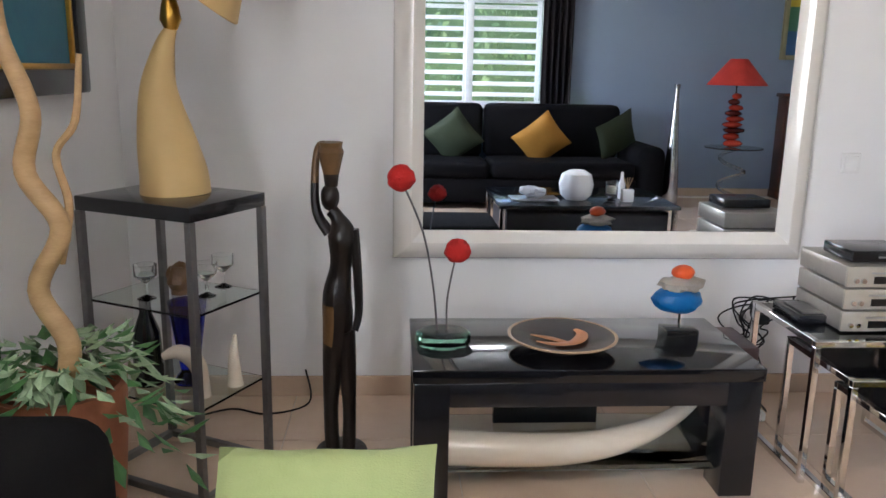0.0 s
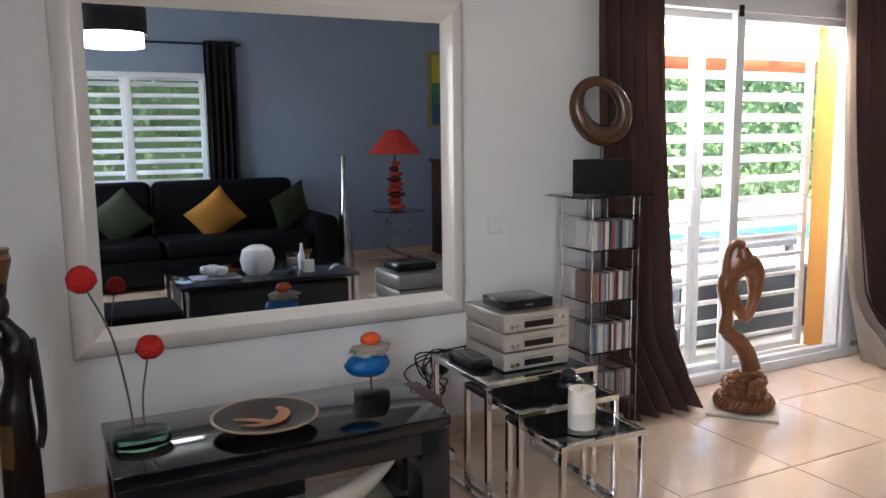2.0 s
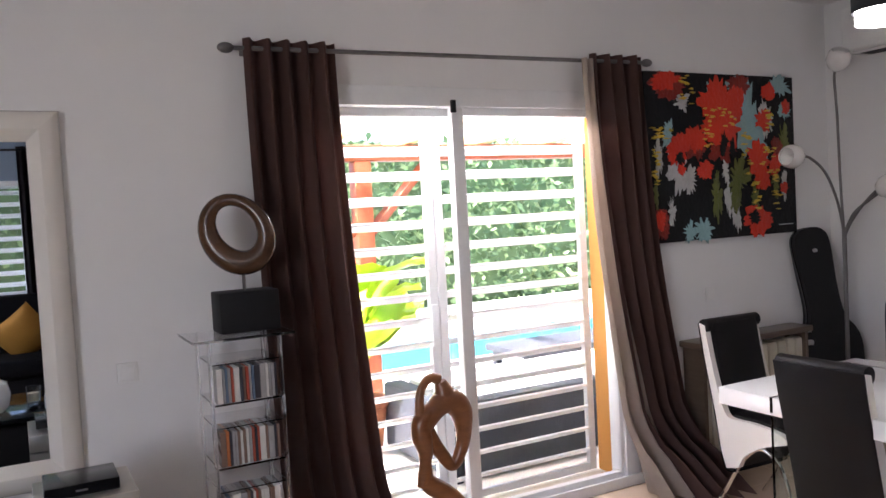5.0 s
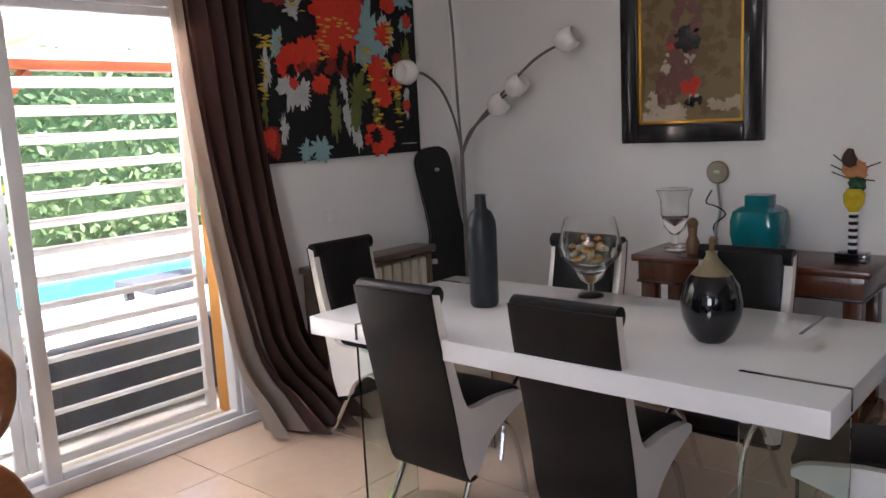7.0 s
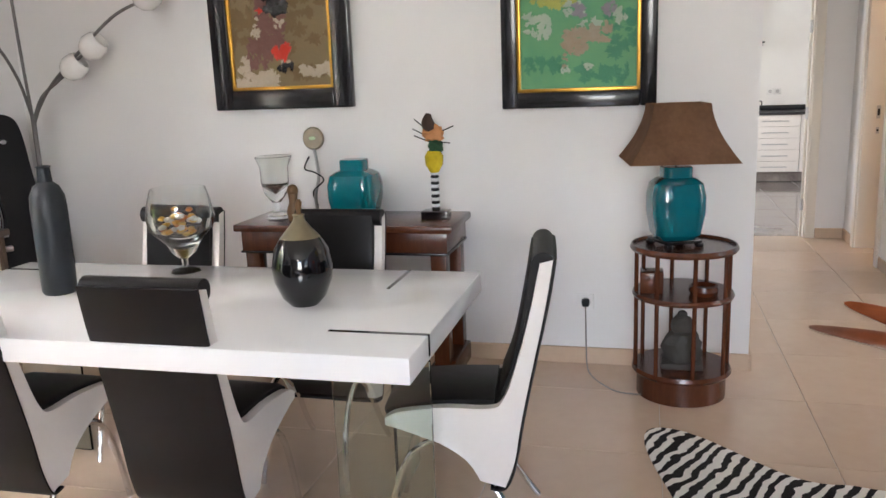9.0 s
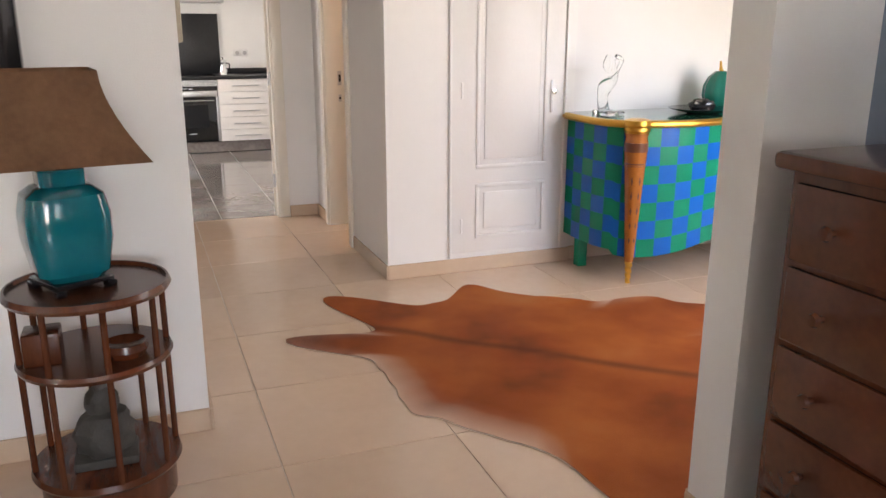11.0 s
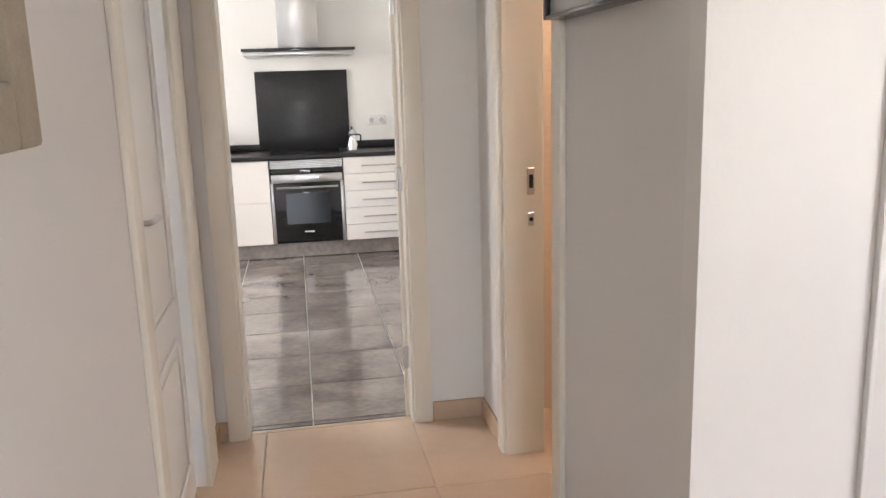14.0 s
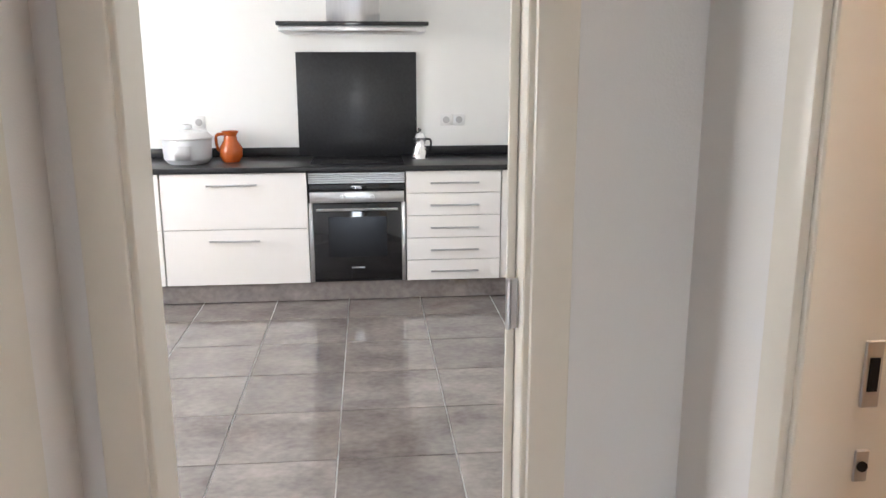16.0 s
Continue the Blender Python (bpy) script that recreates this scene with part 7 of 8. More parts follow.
solo("wooden_box", bx(5.50, 5.60, 0.03, 0.13, 0.479, 0.575, 0.006), MAHOGV, "small reddish wooden box on the middle shelf", "box")
solo("wooden_dish", lathe([(0, 0), (0.055, 0), (0.065, 0.02), (0.06, 0.04), (0.04, 0.03), (0, 0.025)], 24, 5.52, -0.14, 0.479), MAHOG, "small dark wooden dish on the middle shelf", "dish")
solo("lamp_cable", tube([(EX - 0.03, 0.393, 0.32), (EX - 0.035, 0.39, 0.15), (EX - 0.05, 0.385, 0.02), (5.72, 0.36, 0.008), (5.60, 0.30, 0.008), (5.50, 0.22, 0.012), (5.44, 0.12, 0.03)], 0.0035, 6, steps=6), mat("grey_cable", (0.25, 0.23, 0.21), 0.5), "thin grey lamp cable running to the socket", "cable")
solo("power_plug", bx(EX - 0.045, EX - 0.012, 0.375, 0.411, 0.305, 0.343, 0.008), BLACKMATT, "black plug in the wall socket", "plug")


# ---- hide rugs ----
def hide(name, cx, cy, lobes, base, material, label, seed, thick=0.006, spine=48):
    """A flat hide: a rounded body with limbs, given as (angle, reach, width in degrees)."""
    bm = bmesh.new()
    mark = bm.verts.layers.float_color.new("marking")
    n = 220
    rows = []
    for j in range(17):
        rad = j / 16
        row = []
        for k in range(n):
            a = 2 * math.pi * k / n
            r = base(math.degrees(a) % 360)
            for ang, reach, wid in lobes:
                d = (math.degrees(a) - ang + 180) % 360 - 180
                r += reach * math.exp(-(d / wid) ** 2)
            r *= 1 + 0.025 * noise.noise(Vector((math.cos(a) * 7, math.sin(a) * 7, seed)))
            x, y = cx + rad * r * math.cos(a), cy + rad * r * math.sin(a)
            z = thick + (0.004 * noise.noise(Vector((x * 3, y * 3, seed))) + 0.004) * (1 if j < 16 else 0.3)
            v = bm.verts.new((x, y, z))
            pale = max(0.0, (rad - 0.8) / 0.2) * (1.0 if r < 1.15 * base(math.degrees(a) % 360) else 0.25) * max(0.0, min(0.45, -0.3 + 3.0 * noise.noise(Vector((math.cos(a) * 2.2, math.sin(a) * 2.2, seed + 0.5)))))
            off = (x - cx) * math.sin(radians(spine)) - (y - cy) * math.cos(radians(spine)) + 0.03 * noise.noise(Vector((x * 2, y * 2, 1)))
            v[mark] = (pale, math.exp(-(off / 0.035) ** 2), 0.0, 1.0)
            row.append(v)
        rows.append(row)
    bottom = [bm.verts.new((v.co.x, v.co.y, 0.002)) for v in rows[-1]]
    rows.append(bottom)
    for a, b in zip(rows, rows[1:]):
        for k in range(n):
            if a is rows[0]:
                continue
            bm.faces.new((a[k], a[(k + 1) % n], b[(k + 1) % n], b[k]))
    bm.faces.new(rows[1])
    for v in rows[0]:
        bm.verts.remove(v)
    return solo(name, bm, material, label, "rug")


def hide_mat(name, zebra):
    m = bpy.data.materials.new(name)
    m.use_nodes = True
    n, l = m.node_tree.nodes, m.node_tree.links
    b = n["Principled BSDF"]
    b.inputs["Roughness"].default_value = 0.75
    b.inputs["Specular IOR Level"].default_value = 0.2
    tc = n.new("ShaderNodeTexCoord")
    if zebra:
        mp = n.new("ShaderNodeMapping")
        mp.inputs["Rotation"].default_value = (0, 0, radians(118))
        w = n.new("ShaderNodeTexWave")
        w.wave_profile = "SIN"
        w.inputs["Scale"].default_value = 6.0
        w.inputs["Distortion"].default_value = 5.5
        w.inputs["Detail"].default_value = 2.0
        w.inputs["Detail Scale"].default_value = 1.4
        l.new(tc.outputs["Object"], mp.inputs[0])
        l.new(mp.outputs[0], w.inputs[0])
        rp = n.new("ShaderNodeValToRGB")
        rp.color_ramp.elements[0].position, rp.color_ramp.elements[0].color = 0.44, (0.012, 0.010, 0.010, 1)
        rp.color_ramp.elements[1].position, rp.color_ramp.elements[1].color = 0.50, (0.80, 0.77, 0.72, 1)
        l.new(w.outputs["Fac"], rp.inputs[0])
        l.new(rp.outputs[0], b.inputs["Base Color"])
    else:
        n1 = n.new("ShaderNodeTexNoise")
        n1.inputs["Scale"].default_value = 1.6
        n1.inputs["Detail"].default_value = 5
        l.new(tc.outputs["Object"], n1.inputs[0])
        rp = n.new("ShaderNodeValToRGB")
        e = rp.color_ramp.elements
        e[0].position, e[0].color = 0.30, (0.10, 0.022, 0.007, 1)
        e[1].position, e[1].color = 0.46, (0.27, 0.062, 0.012, 1)
        k = e.new(0.62)
        k.color = (0.38, 0.105, 0.022, 1)
        k = e.new(0.78)
        k.color = (0.42, 0.15, 0.045, 1)
        l.new(n1.outputs[0], rp.inputs[0])
        mk_ = n.new("ShaderNodeAttribute")
        mk_.attribute_name = "marking"
        sp_ = n.new("ShaderNodeSeparateColor")
        l.new(mk_.outputs["Color"], sp_.inputs[0])
        ridge = n.new("ShaderNodeMix")
        ridge.data_type = "RGBA"
        ridge.inputs[7].default_value = (0.10, 0.022, 0.007, 1)
        dim = n.new("ShaderNodeMath")
        dim.operation = "MULTIPLY"
        dim.inputs[1].default_value = 0.7
        l.new(sp_.outputs[1], dim.inputs[0])
        l.new(dim.outputs[0], ridge.inputs[0])
        l.new(rp.outputs[0], ridge.inputs[6])
        belly = n.new("ShaderNodeMix")
        belly.data_type = "RGBA"
        belly.inputs[7].default_value = (0.78, 0.68, 0.57, 1)
        l.new(sp_.outputs[0], belly.inputs[0])
        l.new(ridge.outputs[2], belly.inputs[6])
        l.new(belly.outputs[2], b.inputs["Base Color"])
    n3 = n.new("ShaderNodeTexNoise")
    n3.inputs["Scale"].default_value = 220
    bp = n.new("ShaderNodeBump")
    bp.inputs["Strength"].default_value = 0.5
    bp.inputs["Distance"].default_value = 0.004
    l.new(tc.outputs["Object"], n3.inputs[0])
    l.new(n3.outputs[0], bp.inputs["Height"])
    l.new(bp.outputs[0], b.inputs["Normal"])
    return m


hide("cowhide_rug", 6.05, -1.85, [(61, 0.44, 7), (34, 0.52, 8), (-3, 0.20, 8), (281, 0.45, 12), (300, 0.25, 9), (173, 0.62, 13), (112, 0.05, 9), (215, 0.35, 14)], lambda d: 0.80 + 0.06 * math.cos(2 * math.radians(d - 10)), hide_mat("brown_cowhide", False), "reddish brown cowhide rug with pale edges on the tiles", 4, spine=47)
hide("zebra_rug", 4.05, -0.55, [(29, 0.55, 12), (-40, 0.34, 8), (-52, 0.55, 10), (130, 0.4, 12), (215, 0.4, 12)], lambda d: 0.70 + 0.03 * math.cos(2 * math.radians(d)), hide_mat("zebra_hide", True), "black and white zebra hide rug on the tiles", 7)

# ---- stair hall: painted commode ----
cm = thing("painted_commode", 7.08, -3.42, 0, "curved commode in green and blue checks with gilt edges", "commode")


def commode_plan(steps=4):
    left = [(7.385, -2.665), (7.20, -2.655), (7.02, -2.67), (6.90, -2.72), (6.835, -2.80)]
    front = [(6.80, -2.92), (6.775, -3.06), (6.785, -3.22), (6.82, -3.40), (6.835, -3.55), (6.815, -3.72), (6.79, -3.88), (6.80, -4.0), (6.835, -4.05)]
    right = [(6.90, -4.13), (7.02, -4.20), (7.20, -4.235), (7.385, -4.22)]
    return smooth_path(left + front + right, steps)


PLAN = commode_plan(4)


def resample(path, step):
    out, acc = [path[0]], 0.0
    for a, b in zip(path, path[1:]):
        seg = math.hypot(b[0] - a[0], b[1] - a[1])
        while acc + seg >= step:
            t = (step - acc) / seg
            a = (a[0] + t * (b[0] - a[0]), a[1] + t * (b[1] - a[1]))
            out.append(a)
            seg = math.hypot(b[0] - a[0], b[1] - a[1])
            acc = 0.0
        acc += seg
    return out


cells = resample(PLAN, 0.026)
top_z, rows_n, per = 0.885, 7, 4
mid = len(cells) / 2


def lower_edge(i):
    s = abs(i - mid) / mid
    return 0.185 + 0.035 * math.cos(2 * math.pi * (1 - s) * 1.0) * (s < 0.62)


for first in range(0, len(cells) - 1, per):
    last = min(first + per, len(cells) - 1)
    for r in range(rows_n):
        check = bmesh.new()
        rails = []
        for rr in (r, r + 1):
            rail = []
            for i in range(first, last + 1):
                lo = lower_edge(i)
                rail.append(check.verts.new((cells[i][0], cells[i][1], lo + (top_z - lo) * rr / rows_n)))
            rails.append(rail)
        for k in range(last - first):
            check.faces.new((rails[0][k], rails[0][k + 1], rails[1][k + 1], rails[1][k]))
        part("check", check, GREENPAINT if (first // per + r) % 2 == 0 else BLUEPAINT, cm, world_space=True)
part("underside", prism([(7.15 + (x - 7.15) * 0.93 if x < 7.15 else x, -3.42 + (y + 3.42) * 0.96) for x, y in PLAN], 0.24, 0.25), BLACKMATT, cm, world_space=True)
cxm, cym = 7.15, -3.42


def grown(g):
    return [(min(7.39, x + g * (x - cxm) / max(0.2, math.hypot(x - cxm, y - cym)) * 1.2), y + g * (y - cym) / max(0.2, math.hypot(x - cxm, y - cym)) * 1.2) for x, y in PLAN]


part("top", prism(grown(0.012), 0.905, 0.928), mat("dark_green_gloss_top", (0.02, 0.14, 0.085), 0.08, 0, (0.015, 0.11, 0.07), 5, 1.2, 0, 50, 0.4), cm, "glossy dark green top", world_space=True)
part("gilt_edge", tube([(x, y, 0.908) for x, y in grown(0.016)], 0.021, 10), GOLD, cm, "gilt moulded edge", world_space=True)
for y in (-2.785, -4.05):
    lx = 6.835
    lg = part("leg", lathe([(0, 0.13), (0.025, 0.13), (0.032, 0.25), (0.049, 0.55), (0.063, 0.75), (0.065, 0.80), (0.060, 0.84), (0.066, 0.86), (0, 0.862)], 24, lx, y, 0), MARQUET, cm, "tapered honey marquetry leg", world_space=True)
    part("gilt_cap", lathe([(0, 0.858), (0.064, 0.858), (0.072, 0.875), (0.066, 0.892), (0.074, 0.905), (0.072, 0.93), (0.045, 0.938), (0, 0.938)], 24, lx, y, 0), GOLD, lg, "gilt capital", world_space=True)
    ft = bmesh.new()
    ring_rows = []
    for k in range(25):
        z = 0.13 * k / 24
        rr = 0.012 + 0.010 * k / 24
        ring_rows.append([ft.verts.new((lx + (rr + 0.0035 * math.cos(3 * q * math.pi / 6 + k * 1.0)) * math.cos(q * math.pi / 6), y + (rr + 0.0035 * math.cos(3 * q * math.pi / 6 + k * 1.0)) * math.sin(q * math.pi / 6), z)) for q in range(12)])
    for a, b in zip(ring_rows, ring_rows[1:]):
        for q in range(12):
            ft.faces.new((a[q], a[(q + 1) % 12], b[(q + 1) % 12], b[q]))
    ft.faces.new(ring_rows[0])
    part("twisted_foot", ft, GOLD, lg, "twisted gilt foot", world_space=True)
    for z, r, h in ((0.76, 0.0645, 0.05), (0.69, 0.0588, 0.008), (0.68, 0.0582, 0.004)):
        part("inlay_band", lathe([(r - 0.001, 0), (r + 0.0012, 0), (r + 0.0012, h), (r - 0.001, h)], 24, lx, y, z), INLAY, lg, world_space=True)
    for k in range(5):
        z = 0.60 - 0.085 * k
        rr = 0.0262 + (z - 0.13) * 0.058
        s = 0.028 - 0.002 * k
        dm = bmesh.new()
        for a0 in (180, 135):
            c, sn = math.cos(radians(a0)), math.sin(radians(a0))
            vs = [dm.verts.new((lx + (rr + 0.0025) * c - sn * w, y + (rr + 0.0025) * sn + c * w, z + hh)) for w, hh in ((0, s), (0.007, 0), (0, -s), (-0.007, 0))]
            dm.faces.new(vs)
        part("inlay_lozenge", dm, INLAY, lg, world_space=True)
for y in (-2.715, -4.17):
    part("back_leg", bx(7.22, 7.28, y - 0.03, y + 0.03, 0, 0.25, 0.003), GREENPAINT, cm, "green back leg", world_space=True)
part("door_pull", ball(6.805, -3.50, 0.555, 0.015, 0.022, 0.010), GOLD, cm, "small gilt pull", world_space=True)

gs = bmesh.new()
bx(-0.08, 0.08, -0.06, 0.06, 0, 0.025, 0.004, bm=gs)
tube([(0.0, 0.03, 0.02, 0.035), (0.0, 0.045, 0.10, 0.03), (0.0, 0.03, 0.16, 0.042), (0.0, -0.01, 0.19, 0.03), (0.0, -0.02, 0.23, 0.028), (0.0, 0.01, 0.28, 0.036), (0.0, 0.0, 0.33, 0.03)], 0.03, 14, gs, steps=4)
tube([(0, -0.015, 0.19, 0.014), (0, -0.05, 0.26, 0.012), (0, -0.07, 0.31, 0.014), (0, -0.03, 0.33, 0.012)], 0.012, 10, gs, steps=4)
bmesh.ops.translate(gs, vec=(7.14, -2.79, 0.928), verts=gs.verts)
solo("glass_sculpture", gs, CLEAR, "clear cast-glass abstract sculpture on a glass base", "sculpture")
dp = thing("black_dish", 7.02, -3.36, 0.928, "black shell-shaped dish on the commode", "dish")
part("dish", lathe([(0, 0.0), (0.08, 0.0), (0.19, 0.028), (0.20, 0.034), (0.185, 0.036), (0.08, 0.016), (0, 0.014)], 40), BLACKGLOSS, dp)
part("shells", ball(0.0, 0.02, 0.05, 0.05, 0.07, 0.035, rough=0.5), BLACKLACQ, dp)
part("shells", ball(0.02, -0.05, 0.042, 0.04, 0.045, 0.028, rough=0.5), BLACKLACQ, dp)
gg = thing("green_glass_gourd", 7.14, -3.57, 0.928, "ribbed sea-green glass gourd with a golden stem", "ornament")
gb = lathe([(0, 0), (0.05, 0.0), (0.085, 0.03), (0.105, 0.09), (0.10, 0.15), (0.075, 0.20), (0.035, 0.235), (0, 0.24)], 64)
for v in gb.verts:
    a = math.atan2(v.co.y, v.co.x)
    k = 1 - 0.07 * abs(math.cos(5 * a)) ** 3
    v.co.x *= k
    v.co.y *= k
part("body", gb, mat("sea_green_cast_glass", (0.01, 0.21, 0.15), 0.12, 0, (0.01, 0.15, 0.11), 6, 1.3, 0, 40, 0.3, trans=0.25), gg)
part("stalk", tube([(0, 0, 0.235, 0.014), (0.003, 0.003, 0.26, 0.009), (0.008, 0.004, 0.295, 0.006)], 0.01, 10), GOLD, gg, "golden stalk")
for k, y in enumerate((-3.86, -3.95)):
    dc2 = thing("glass_decanter", 7.12, y, 0.928, "square clear glass decanter with a block stopper", "decanter", "pair of decanters")
    part("bottle", bx(-0.036, 0.036, -0.038, 0.038, 0, 0.19, 0.012, 3), CLEAR, dc2)
    part("neck", lathe([(0.014, 0.188), (0.018, 0.19), (0.015, 0.22), (0.012, 0.22), (0.010, 0.19)], 16), CLEAR, dc2)
    part("stopper", bx(-0.024, 0.024, -0.030, 0.030, 0.222, 0.275, 0.004), CLEAR, dc2, "cut glass block stopper")
# wooden chair back in the far corner
wc = thing("wooden_chair", 7.0, -4.62, 0, "dark brown wooden chair in the corner", "chair")
for x in (6.84, 7.18):
    part("back_post", tube([(x, -4.44, 0.0, 0.018), (x, -4.44, 0.45, 0.02), (x, -4.40, 1.06, 0.018)], 0.018, 10, steps=4), MAHOGV, wc, world_space=True)
    part("front_leg", bx(x - 0.018, x + 0.018, -4.84, -4.80, 0, 0.43, 0.004), MAHOGV, wc, world_space=True)
part("back_rail", bx(6.84, 7.18, -4.415, -4.395, 0.96, 1.05, 0.008), MAHOG, wc, world_space=True)
part("back_rail", bx(6.84, 7.18, -4.43, -4.41, 0.70, 0.75, 0.008), MAHOG, wc, world_space=True)
part("seat", bx(6.82, 7.20, -4.85, -4.42, 0.43, 0.47, 0.01), MAHOG, wc, world_space=True)

# hallway pictures
wb = thing("wall_box_frame", 7.85, -1.518, 1.56, "shallow white box frame with black edges", "picture")
part("board", bx(7.56, 8.13, -1.518, -1.470, 1.595, 2.05, 0.003), mat("white_picture_board", (0.78, 0.78, 0.76), 0.4), wb, world_space=True)
for a in ((7.545, 7.560, 1.585, 2.06), (8.13, 8.145, 1.585, 2.06), (7.56, 8.13, 1.585, 1.595), (7.56, 8.13, 2.05, 2.06)):
    part("frame_bar", bx(a[0], a[1], -1.518, -1.455, a[2], a[3], 0.002), BLACKLACQ, wb, world_space=True)
hp = framed("framed_picture", 6.86, -0.382, 1.355, 0.78, 0.62, 0, 0.09, mat("pale_stone_frame", (0.46, 0.41, 0.32), 0.6, 0, (0.34, 0.29, 0.22), 40, 1.5, 0.5, 90), "small dark picture in a broad pale textured frame", None, mat("dark_photo", (0.10, 0.12, 0.12), 0.25, 0, (0.50, 0.52, 0.50), 9, 1.6))

# ---- kitchen ----
KF, KB = 12.836, 13.44
KWHITE = mat("white_laminate", (0.80, 0.77, 0.73), 0.25, 0, (0.78, 0.75, 0.71), 3, 1)


def drawer_unit(name, y0, y1, zs, label, hy):
    th = thing(name, (KF + KB) / 2, (y0 + y1) / 2, 0.13, label, "kitchen unit", "kitchen base units")
    part("carcass", bx(KF + 0.02, KB, y0 + 0.002, y1 - 0.002, 0.13, 0.845), KWHITE, th, world_space=True, smooth=False)
    for a, b in zip(zs, zs[1:]):
        d = part("drawer_front", bx(KF, KF + 0.018, y0 + 0.002, y1 - 0.002, a + 0.002, b - 0.002, 0.0015, 1), KWHITE, th, world_space=True)
        z = b - 0.072 if b - a > 0.2 else (a + b) / 2 - 0.004
        h = tube([(KF - 0.028, hy[0], z), (KF - 0.028, hy[1], z)], 0.006, 8)
        for q in (hy[0] + 0.03, hy[1] - 0.03):
            tube([(KF - 0.028, q, z), (KF + 0.001, q, z)], 0.004, 6, h)
        part("handle", h, STEEL, d, "slim steel bar handle", world_space=True)
    return th


drawer_unit("drawer_unit", -0.535, 0.365, (0.13, 0.49, 0.845), "white kitchen base unit with two deep drawers", (-0.23, 0.08))
drawer_unit("drawer_unit", -1.765, -1.155, (0.13, 0.266, 0.412, 0.558, 0.704, 0.845), "white kitchen base unit with five drawers", (-1.62, -1.31))
drawer_unit("drawer_unit", 0.37, 1.27, (0.13, 0.49, 0.845), "white kitchen base unit with two deep drawers", (0.67, 0.98))
solo("corner_unit", bx(KF + 0.01, KB, -1.995, -1.77, 0.13, 0.845, 0.002, 1), KWHITE, "plain white kitchen end panel", "kitchen unit")
solo("end_unit", bx(KF + 0.01, KB, 1.275, 2.145, 0.13, 0.845, 0.002, 1), KWHITE, "plain white kitchen base unit", "kitchen unit")
tagged(part("kitchen_plinth", bx(KF + 0.03, KB, -1.995, 2.145, 0.006, 0.128), GREYTILE, smooth=False), "grey tiled kitchen plinth", kind="structure")
solo("worktop", bx(KF - 0.02, KB, -1.995, 2.145, 0.847, 0.882, 0.004), GRANITE, "polished black granite worktop", "worktop")
solo("upstand", bx(KB - 0.02, KB - 0.001, -1.995, 2.145, 0.8825, 0.945, 0.003), GRANITE, "black granite upstand along the wall", "upstand")
solo("splashback", bx(KB - 0.034, KB - 0.021, -1.262, -0.448, 0.8825, 1.585, 0.002), GRANITE, "black speckled granite splashback above the hob", "splashback")
solo("hob", bx(12.90, 13.36, -1.15, -0.55, 0.8825, 0.888, 0.002), BLACKGLOSS, "black glass hob set on the worktop", "hob")
ov = thing("oven", KF, -0.845, 0.13, "built-in oven with a steel panel and black glass door", "oven")
part("housing", bx(KF + 0.02, KB - 0.02, -1.15, -0.54, 0.13, 0.845), BLACKMATT, ov, world_space=True)
gr = None
for k in range(5):
    part("vent_slat", bx(KF - 0.002, KF + 0.02, -1.148, -0.542, 0.772 + 0.0142 * k, 0.782 + 0.0142 * k, 0.002, 1), STEEL, ov, world_space=True)
part("display_strip", bx(KF - 0.006, KF + 0.02, -1.142, -0.548, 0.722, 0.766, 0.003), BLACKGLOSS, ov, "black display strip", world_space=True)
part("display_digits", bx(KF - 0.0075, KF - 0.006, -0.875, -0.835, 0.738, 0.750), mat("pale_display", (0.5, 0.5, 0.55), 0.4), ov, world_space=True)
part("control_panel", bx(KF - 0.006, KF + 0.02, -1.142, -0.548, 0.650, 0.720, 0.003), STEEL, ov, "brushed steel control panel", world_space=True)
for y in (-0.75, -0.94):
    kb = lathe([(0, 0), (0.016, 0), (0.014, 0.018), (0, 0.019)], 16)
    bmesh.ops.rotate(kb, matrix=Matrix.Rotation(radians(-90), 3, "Y"), verts=kb.verts)
    bmesh.ops.translate(kb, vec=(KF - 0.006, y, 0.685), verts=kb.verts)
    part("knob", kb, STEEL, ov, world_space=True)
dr = part("oven_door", bx(KF - 0.012, KF + 0.02, -1.124, -0.566, 0.152, 0.645, 0.004), BLACKGLOSS, ov, "black glass oven door", world_space=True)
part("door_window", bx(KF - 0.0135, KF - 0.012, -1.03, -0.66, 0.30, 0.56), mat("dark_oven_glass", (0.012, 0.012, 0.013), 0.12, 0, None, 3, spec=0.2), dr, world_space=True)
part("door_handle", tube([(KF - 0.045, -1.10, 0.612), (KF - 0.045, -0.59, 0.612)], 0.009, 10), STEEL, dr, "steel bar handle", world_space=True)
part("logo_bar", bx(KF - 0.0135, KF - 0.012, -0.885, -0.80, 0.225, 0.235), STEEL, dr, world_space=True)
for y in ((-1.15, -1.126), (-0.564, -0.54)):
    part("side_trim", bx(KF - 0.004, KF + 0.02, *y, 0.135, 0.648, 0.002), STEEL, ov, world_space=True)
hd = thing("cooker_hood", 13.1, -0.845, 1.70, "steel chimney cooker hood with a black glass edge", "cooker hood")
part("canopy", bx(12.94, KB - 0.001, -1.30, -0.39, 1.700, 1.735, 0.004), STEEL, hd, world_space=True)
part("glass_edge", bx(12.92, KB - 0.001, -1.312, -0.378, 1.736, 1.760, 0.003), BLACKGLOSS, hd, "black glass plate", world_space=True)
part("chimney", bx(13.14, KB - 0.001, -1.015, -0.675, 1.761, CEILZ - 0.002, 0.003), STEEL, hd, "brushed steel chimney", world_space=True)
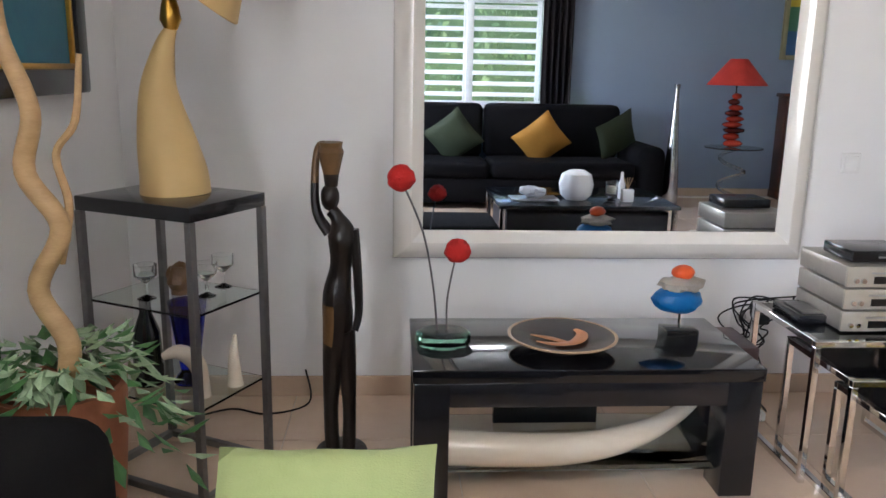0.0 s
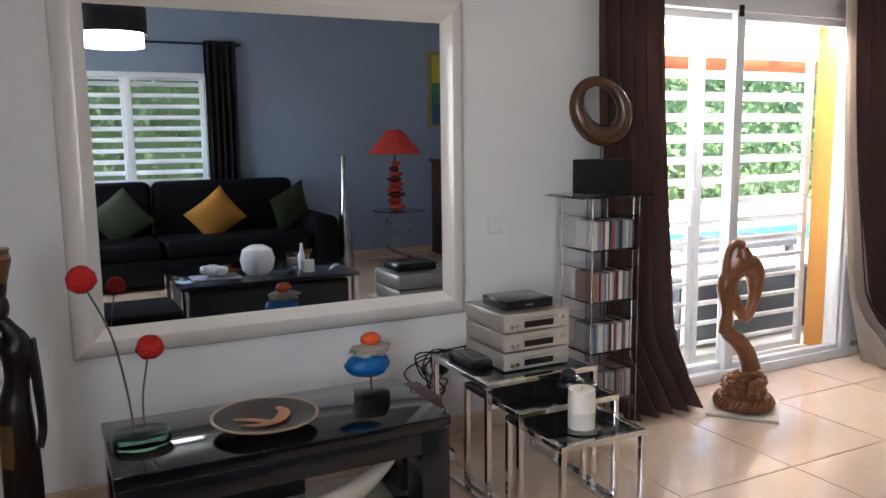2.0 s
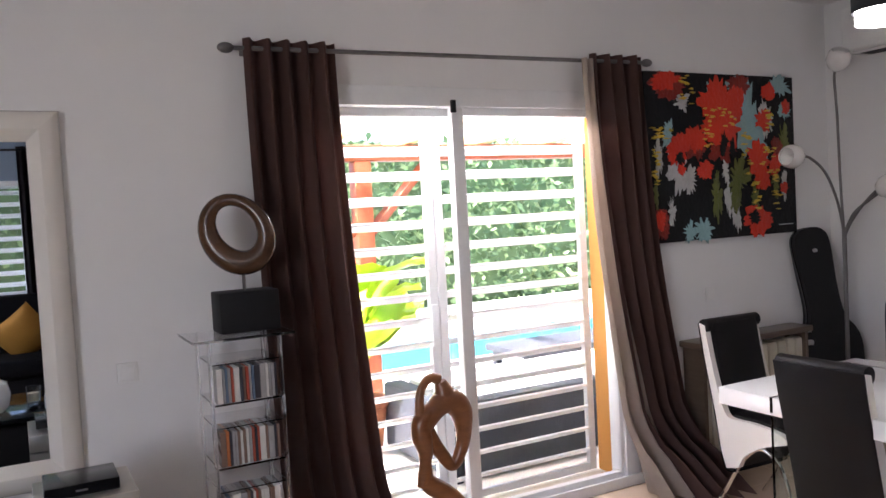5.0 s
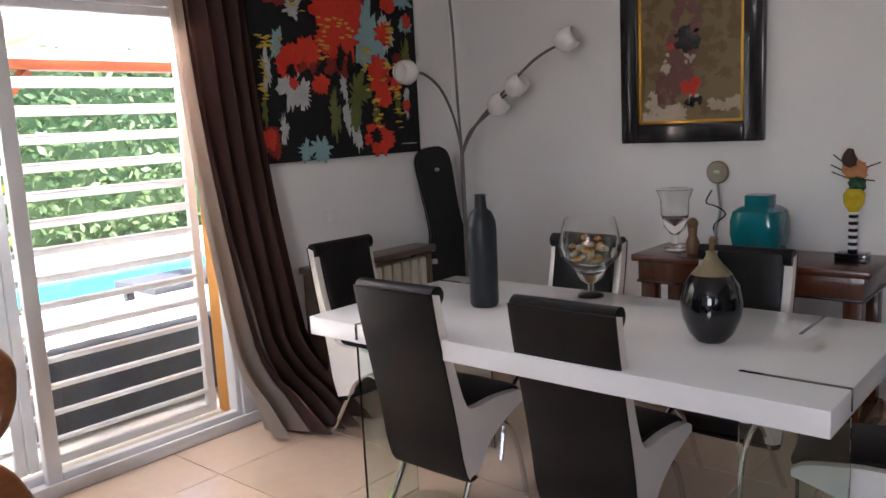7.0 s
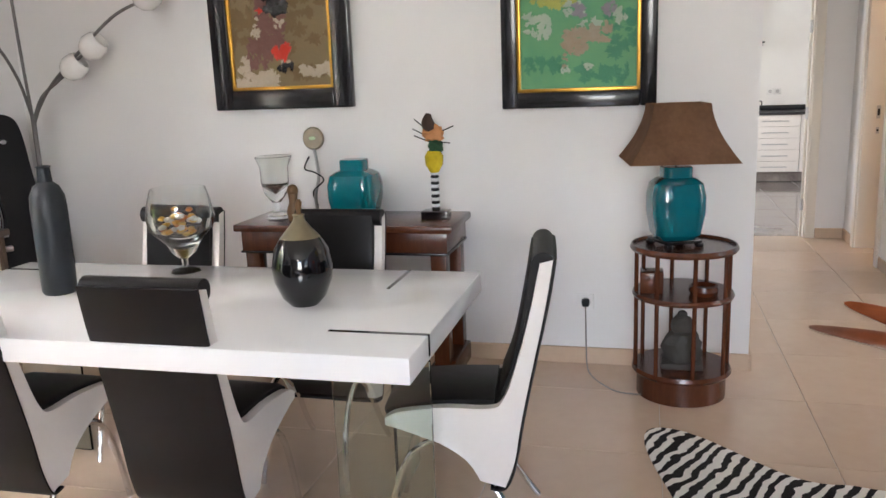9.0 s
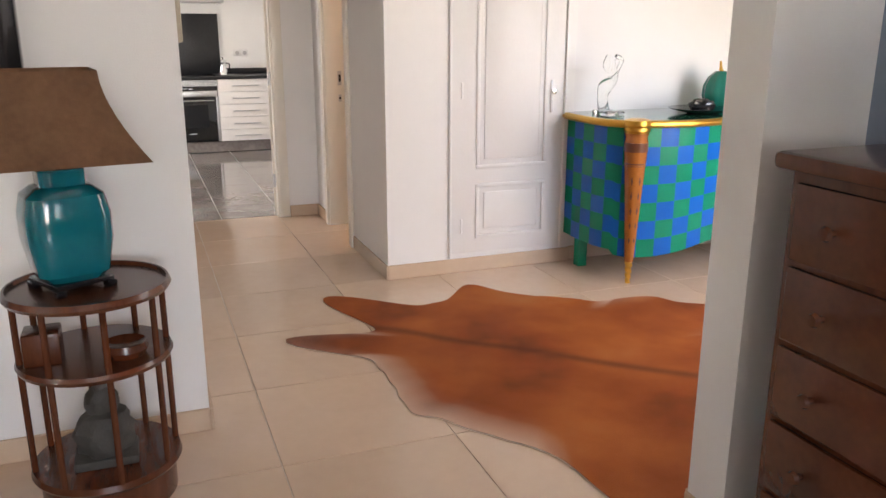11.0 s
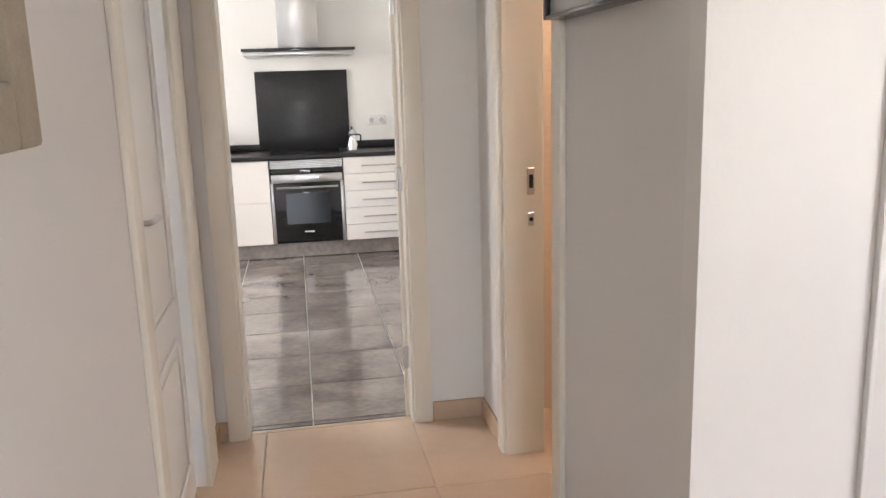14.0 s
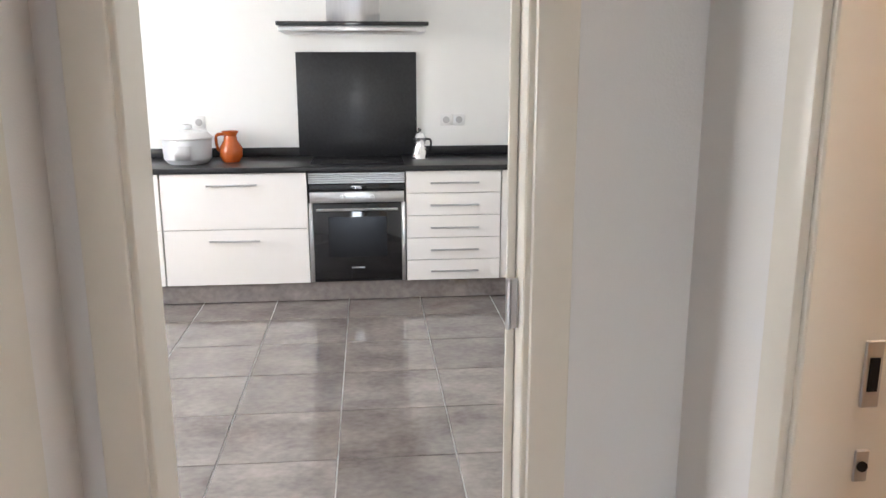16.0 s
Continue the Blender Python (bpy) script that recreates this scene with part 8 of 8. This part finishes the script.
for y in (-1.47, -1.56):
    switch_plate(KB, y, 1.125, -90, "white plastic wall socket above the worktop", "socket", True)
switch_plate(KB, 0.22, 1.12, -90, "white plastic wall socket above the worktop", "socket", True)
kt = thing("coffee_pot", 13.22, -1.27, 0.882, "small polished steel coffee pot", "coffee pot")
part("body", lathe([(0, 0), (0.055, 0), (0.05, 0.05), (0.036, 0.09), (0.046, 0.14), (0.03, 0.17), (0.008, 0.18), (0.012, 0.20), (0, 0.205)], 10), CHROME, kt)
part("handle", tube([(0, -0.04, 0.13), (0, -0.075, 0.12), (0, -0.07, 0.05)], 0.007, 8, steps=4), BLACKMATT, kt)
oj = thing("orange_jug", 13.15, -0.03, 0.882, "small orange glazed jug", "jug")
part("body", lathe([(0, 0), (0.05, 0), (0.075, 0.04), (0.075, 0.09), (0.045, 0.14), (0.04, 0.17), (0.055, 0.20), (0.05, 0.20), (0.03, 0.17), (0, 0.16)], 28), mat("orange_glaze", (0.52, 0.12, 0.02), 0.25, 0, (0.40, 0.08, 0.015), 8, 1.3, coat=0.3), oj)
part("handle", tube([(0, 0.04, 0.18), (0, 0.09, 0.17), (0, 0.085, 0.09), (0, 0.065, 0.07)], 0.01, 8, steps=4), mat("orange_glaze", (0, 0, 0)), oj)
rc = thing("rice_cooker", 13.12, 0.24, 0.882, "round white and grey rice cooker with a lid", "rice cooker")
part("body", lathe([(0, 0), (0.12, 0.0), (0.15, 0.03), (0.155, 0.14), (0.15, 0.155), (0, 0.16)], 36), mat("pale_grey_enamel", (0.62, 0.62, 0.62), 0.3), rc)
part("lid", lathe([(0.16, 0.155), (0.165, 0.165), (0.13, 0.20), (0.05, 0.215), (0, 0.217)], 36), WHITEPLASTIC, rc)
part("lid_knob", lathe([(0.03, 0.212), (0.04, 0.225), (0.035, 0.245), (0, 0.25)], 20), WHITEPLASTIC, rc)
part("panel", bx(-0.162, -0.15, -0.05, 0.05, 0.03, 0.12, 0.004), STEEL, rc)

# bathroom ceiling lamp behind the open doorway
bl = thing("bathroom_lamp", 8.6, -2.3, CEILZ - 0.06, "round warm ceiling lamp", "ceiling lamp")
part("diffuser", lathe([(0, 0), (0.14, 0.0), (0.16, 0.03), (0.16, 0.058), (0, 0.058)], 32), glow_mat("warm_lamp_diffuser", (1.0, 0.86, 0.72), 4.0), bl)

# ---- floor tiles ----
def tile_floor(parent, x0, x1, y0, y1, ox, oy, sx, sy, gap, material, keep):
    shared = {}
    i0, i1 = math.floor((x0 - ox) / sx), math.ceil((x1 - ox) / sx)
    j0, j1 = math.floor((y0 - oy) / sy), math.ceil((y1 - oy) / sy)
    for i in range(i0, i1):
        for j in range(j0, j1):
            a, b = max(x0, ox + i * sx), min(x1, ox + (i + 1) * sx)
            c, d = max(y0, oy + j * sy), min(y1, oy + (j + 1) * sy)
            if b - a < 0.02 or d - c < 0.02 or not keep((a + b) / 2, (c + d) / 2):
                continue
            key = (round(b - a, 3), round(d - c, 3))
            if key not in shared:
                w, h = (b - a) / 2 - gap / 2, (d - c) / 2 - gap / 2
                bm = bx(-w, w, -h, h, -0.01, 0.0, 0.0012, 1)
                o = part("tile", bm, material, parent, smooth=False)
                shared[key] = o.data
            else:
                o = new("tile", shared[key])
                o.parent = parent
            o.location = ((a + b) / 2, (c + d) / 2, 0.0)


tile_floor(floor_main, -1.30, 9.285, -5.2, NY, 7.40, -0.58, 0.62, 0.62, 0.0035, FLOOR, lambda x, y: (x < 7.4 or y > -1.6) and (x < 4.75 or y < -0.2 or x < 5.9) and (x > 4.75 or y > -2.05) and (x < 6.0 or y < -0.2))
tile_floor(floor_kitchen, 9.295, 13.44, -2.0, 2.15, 10.69, -0.777, 0.452, 0.465, 0.006, GREYTILE, lambda x, y: x < 13.0)
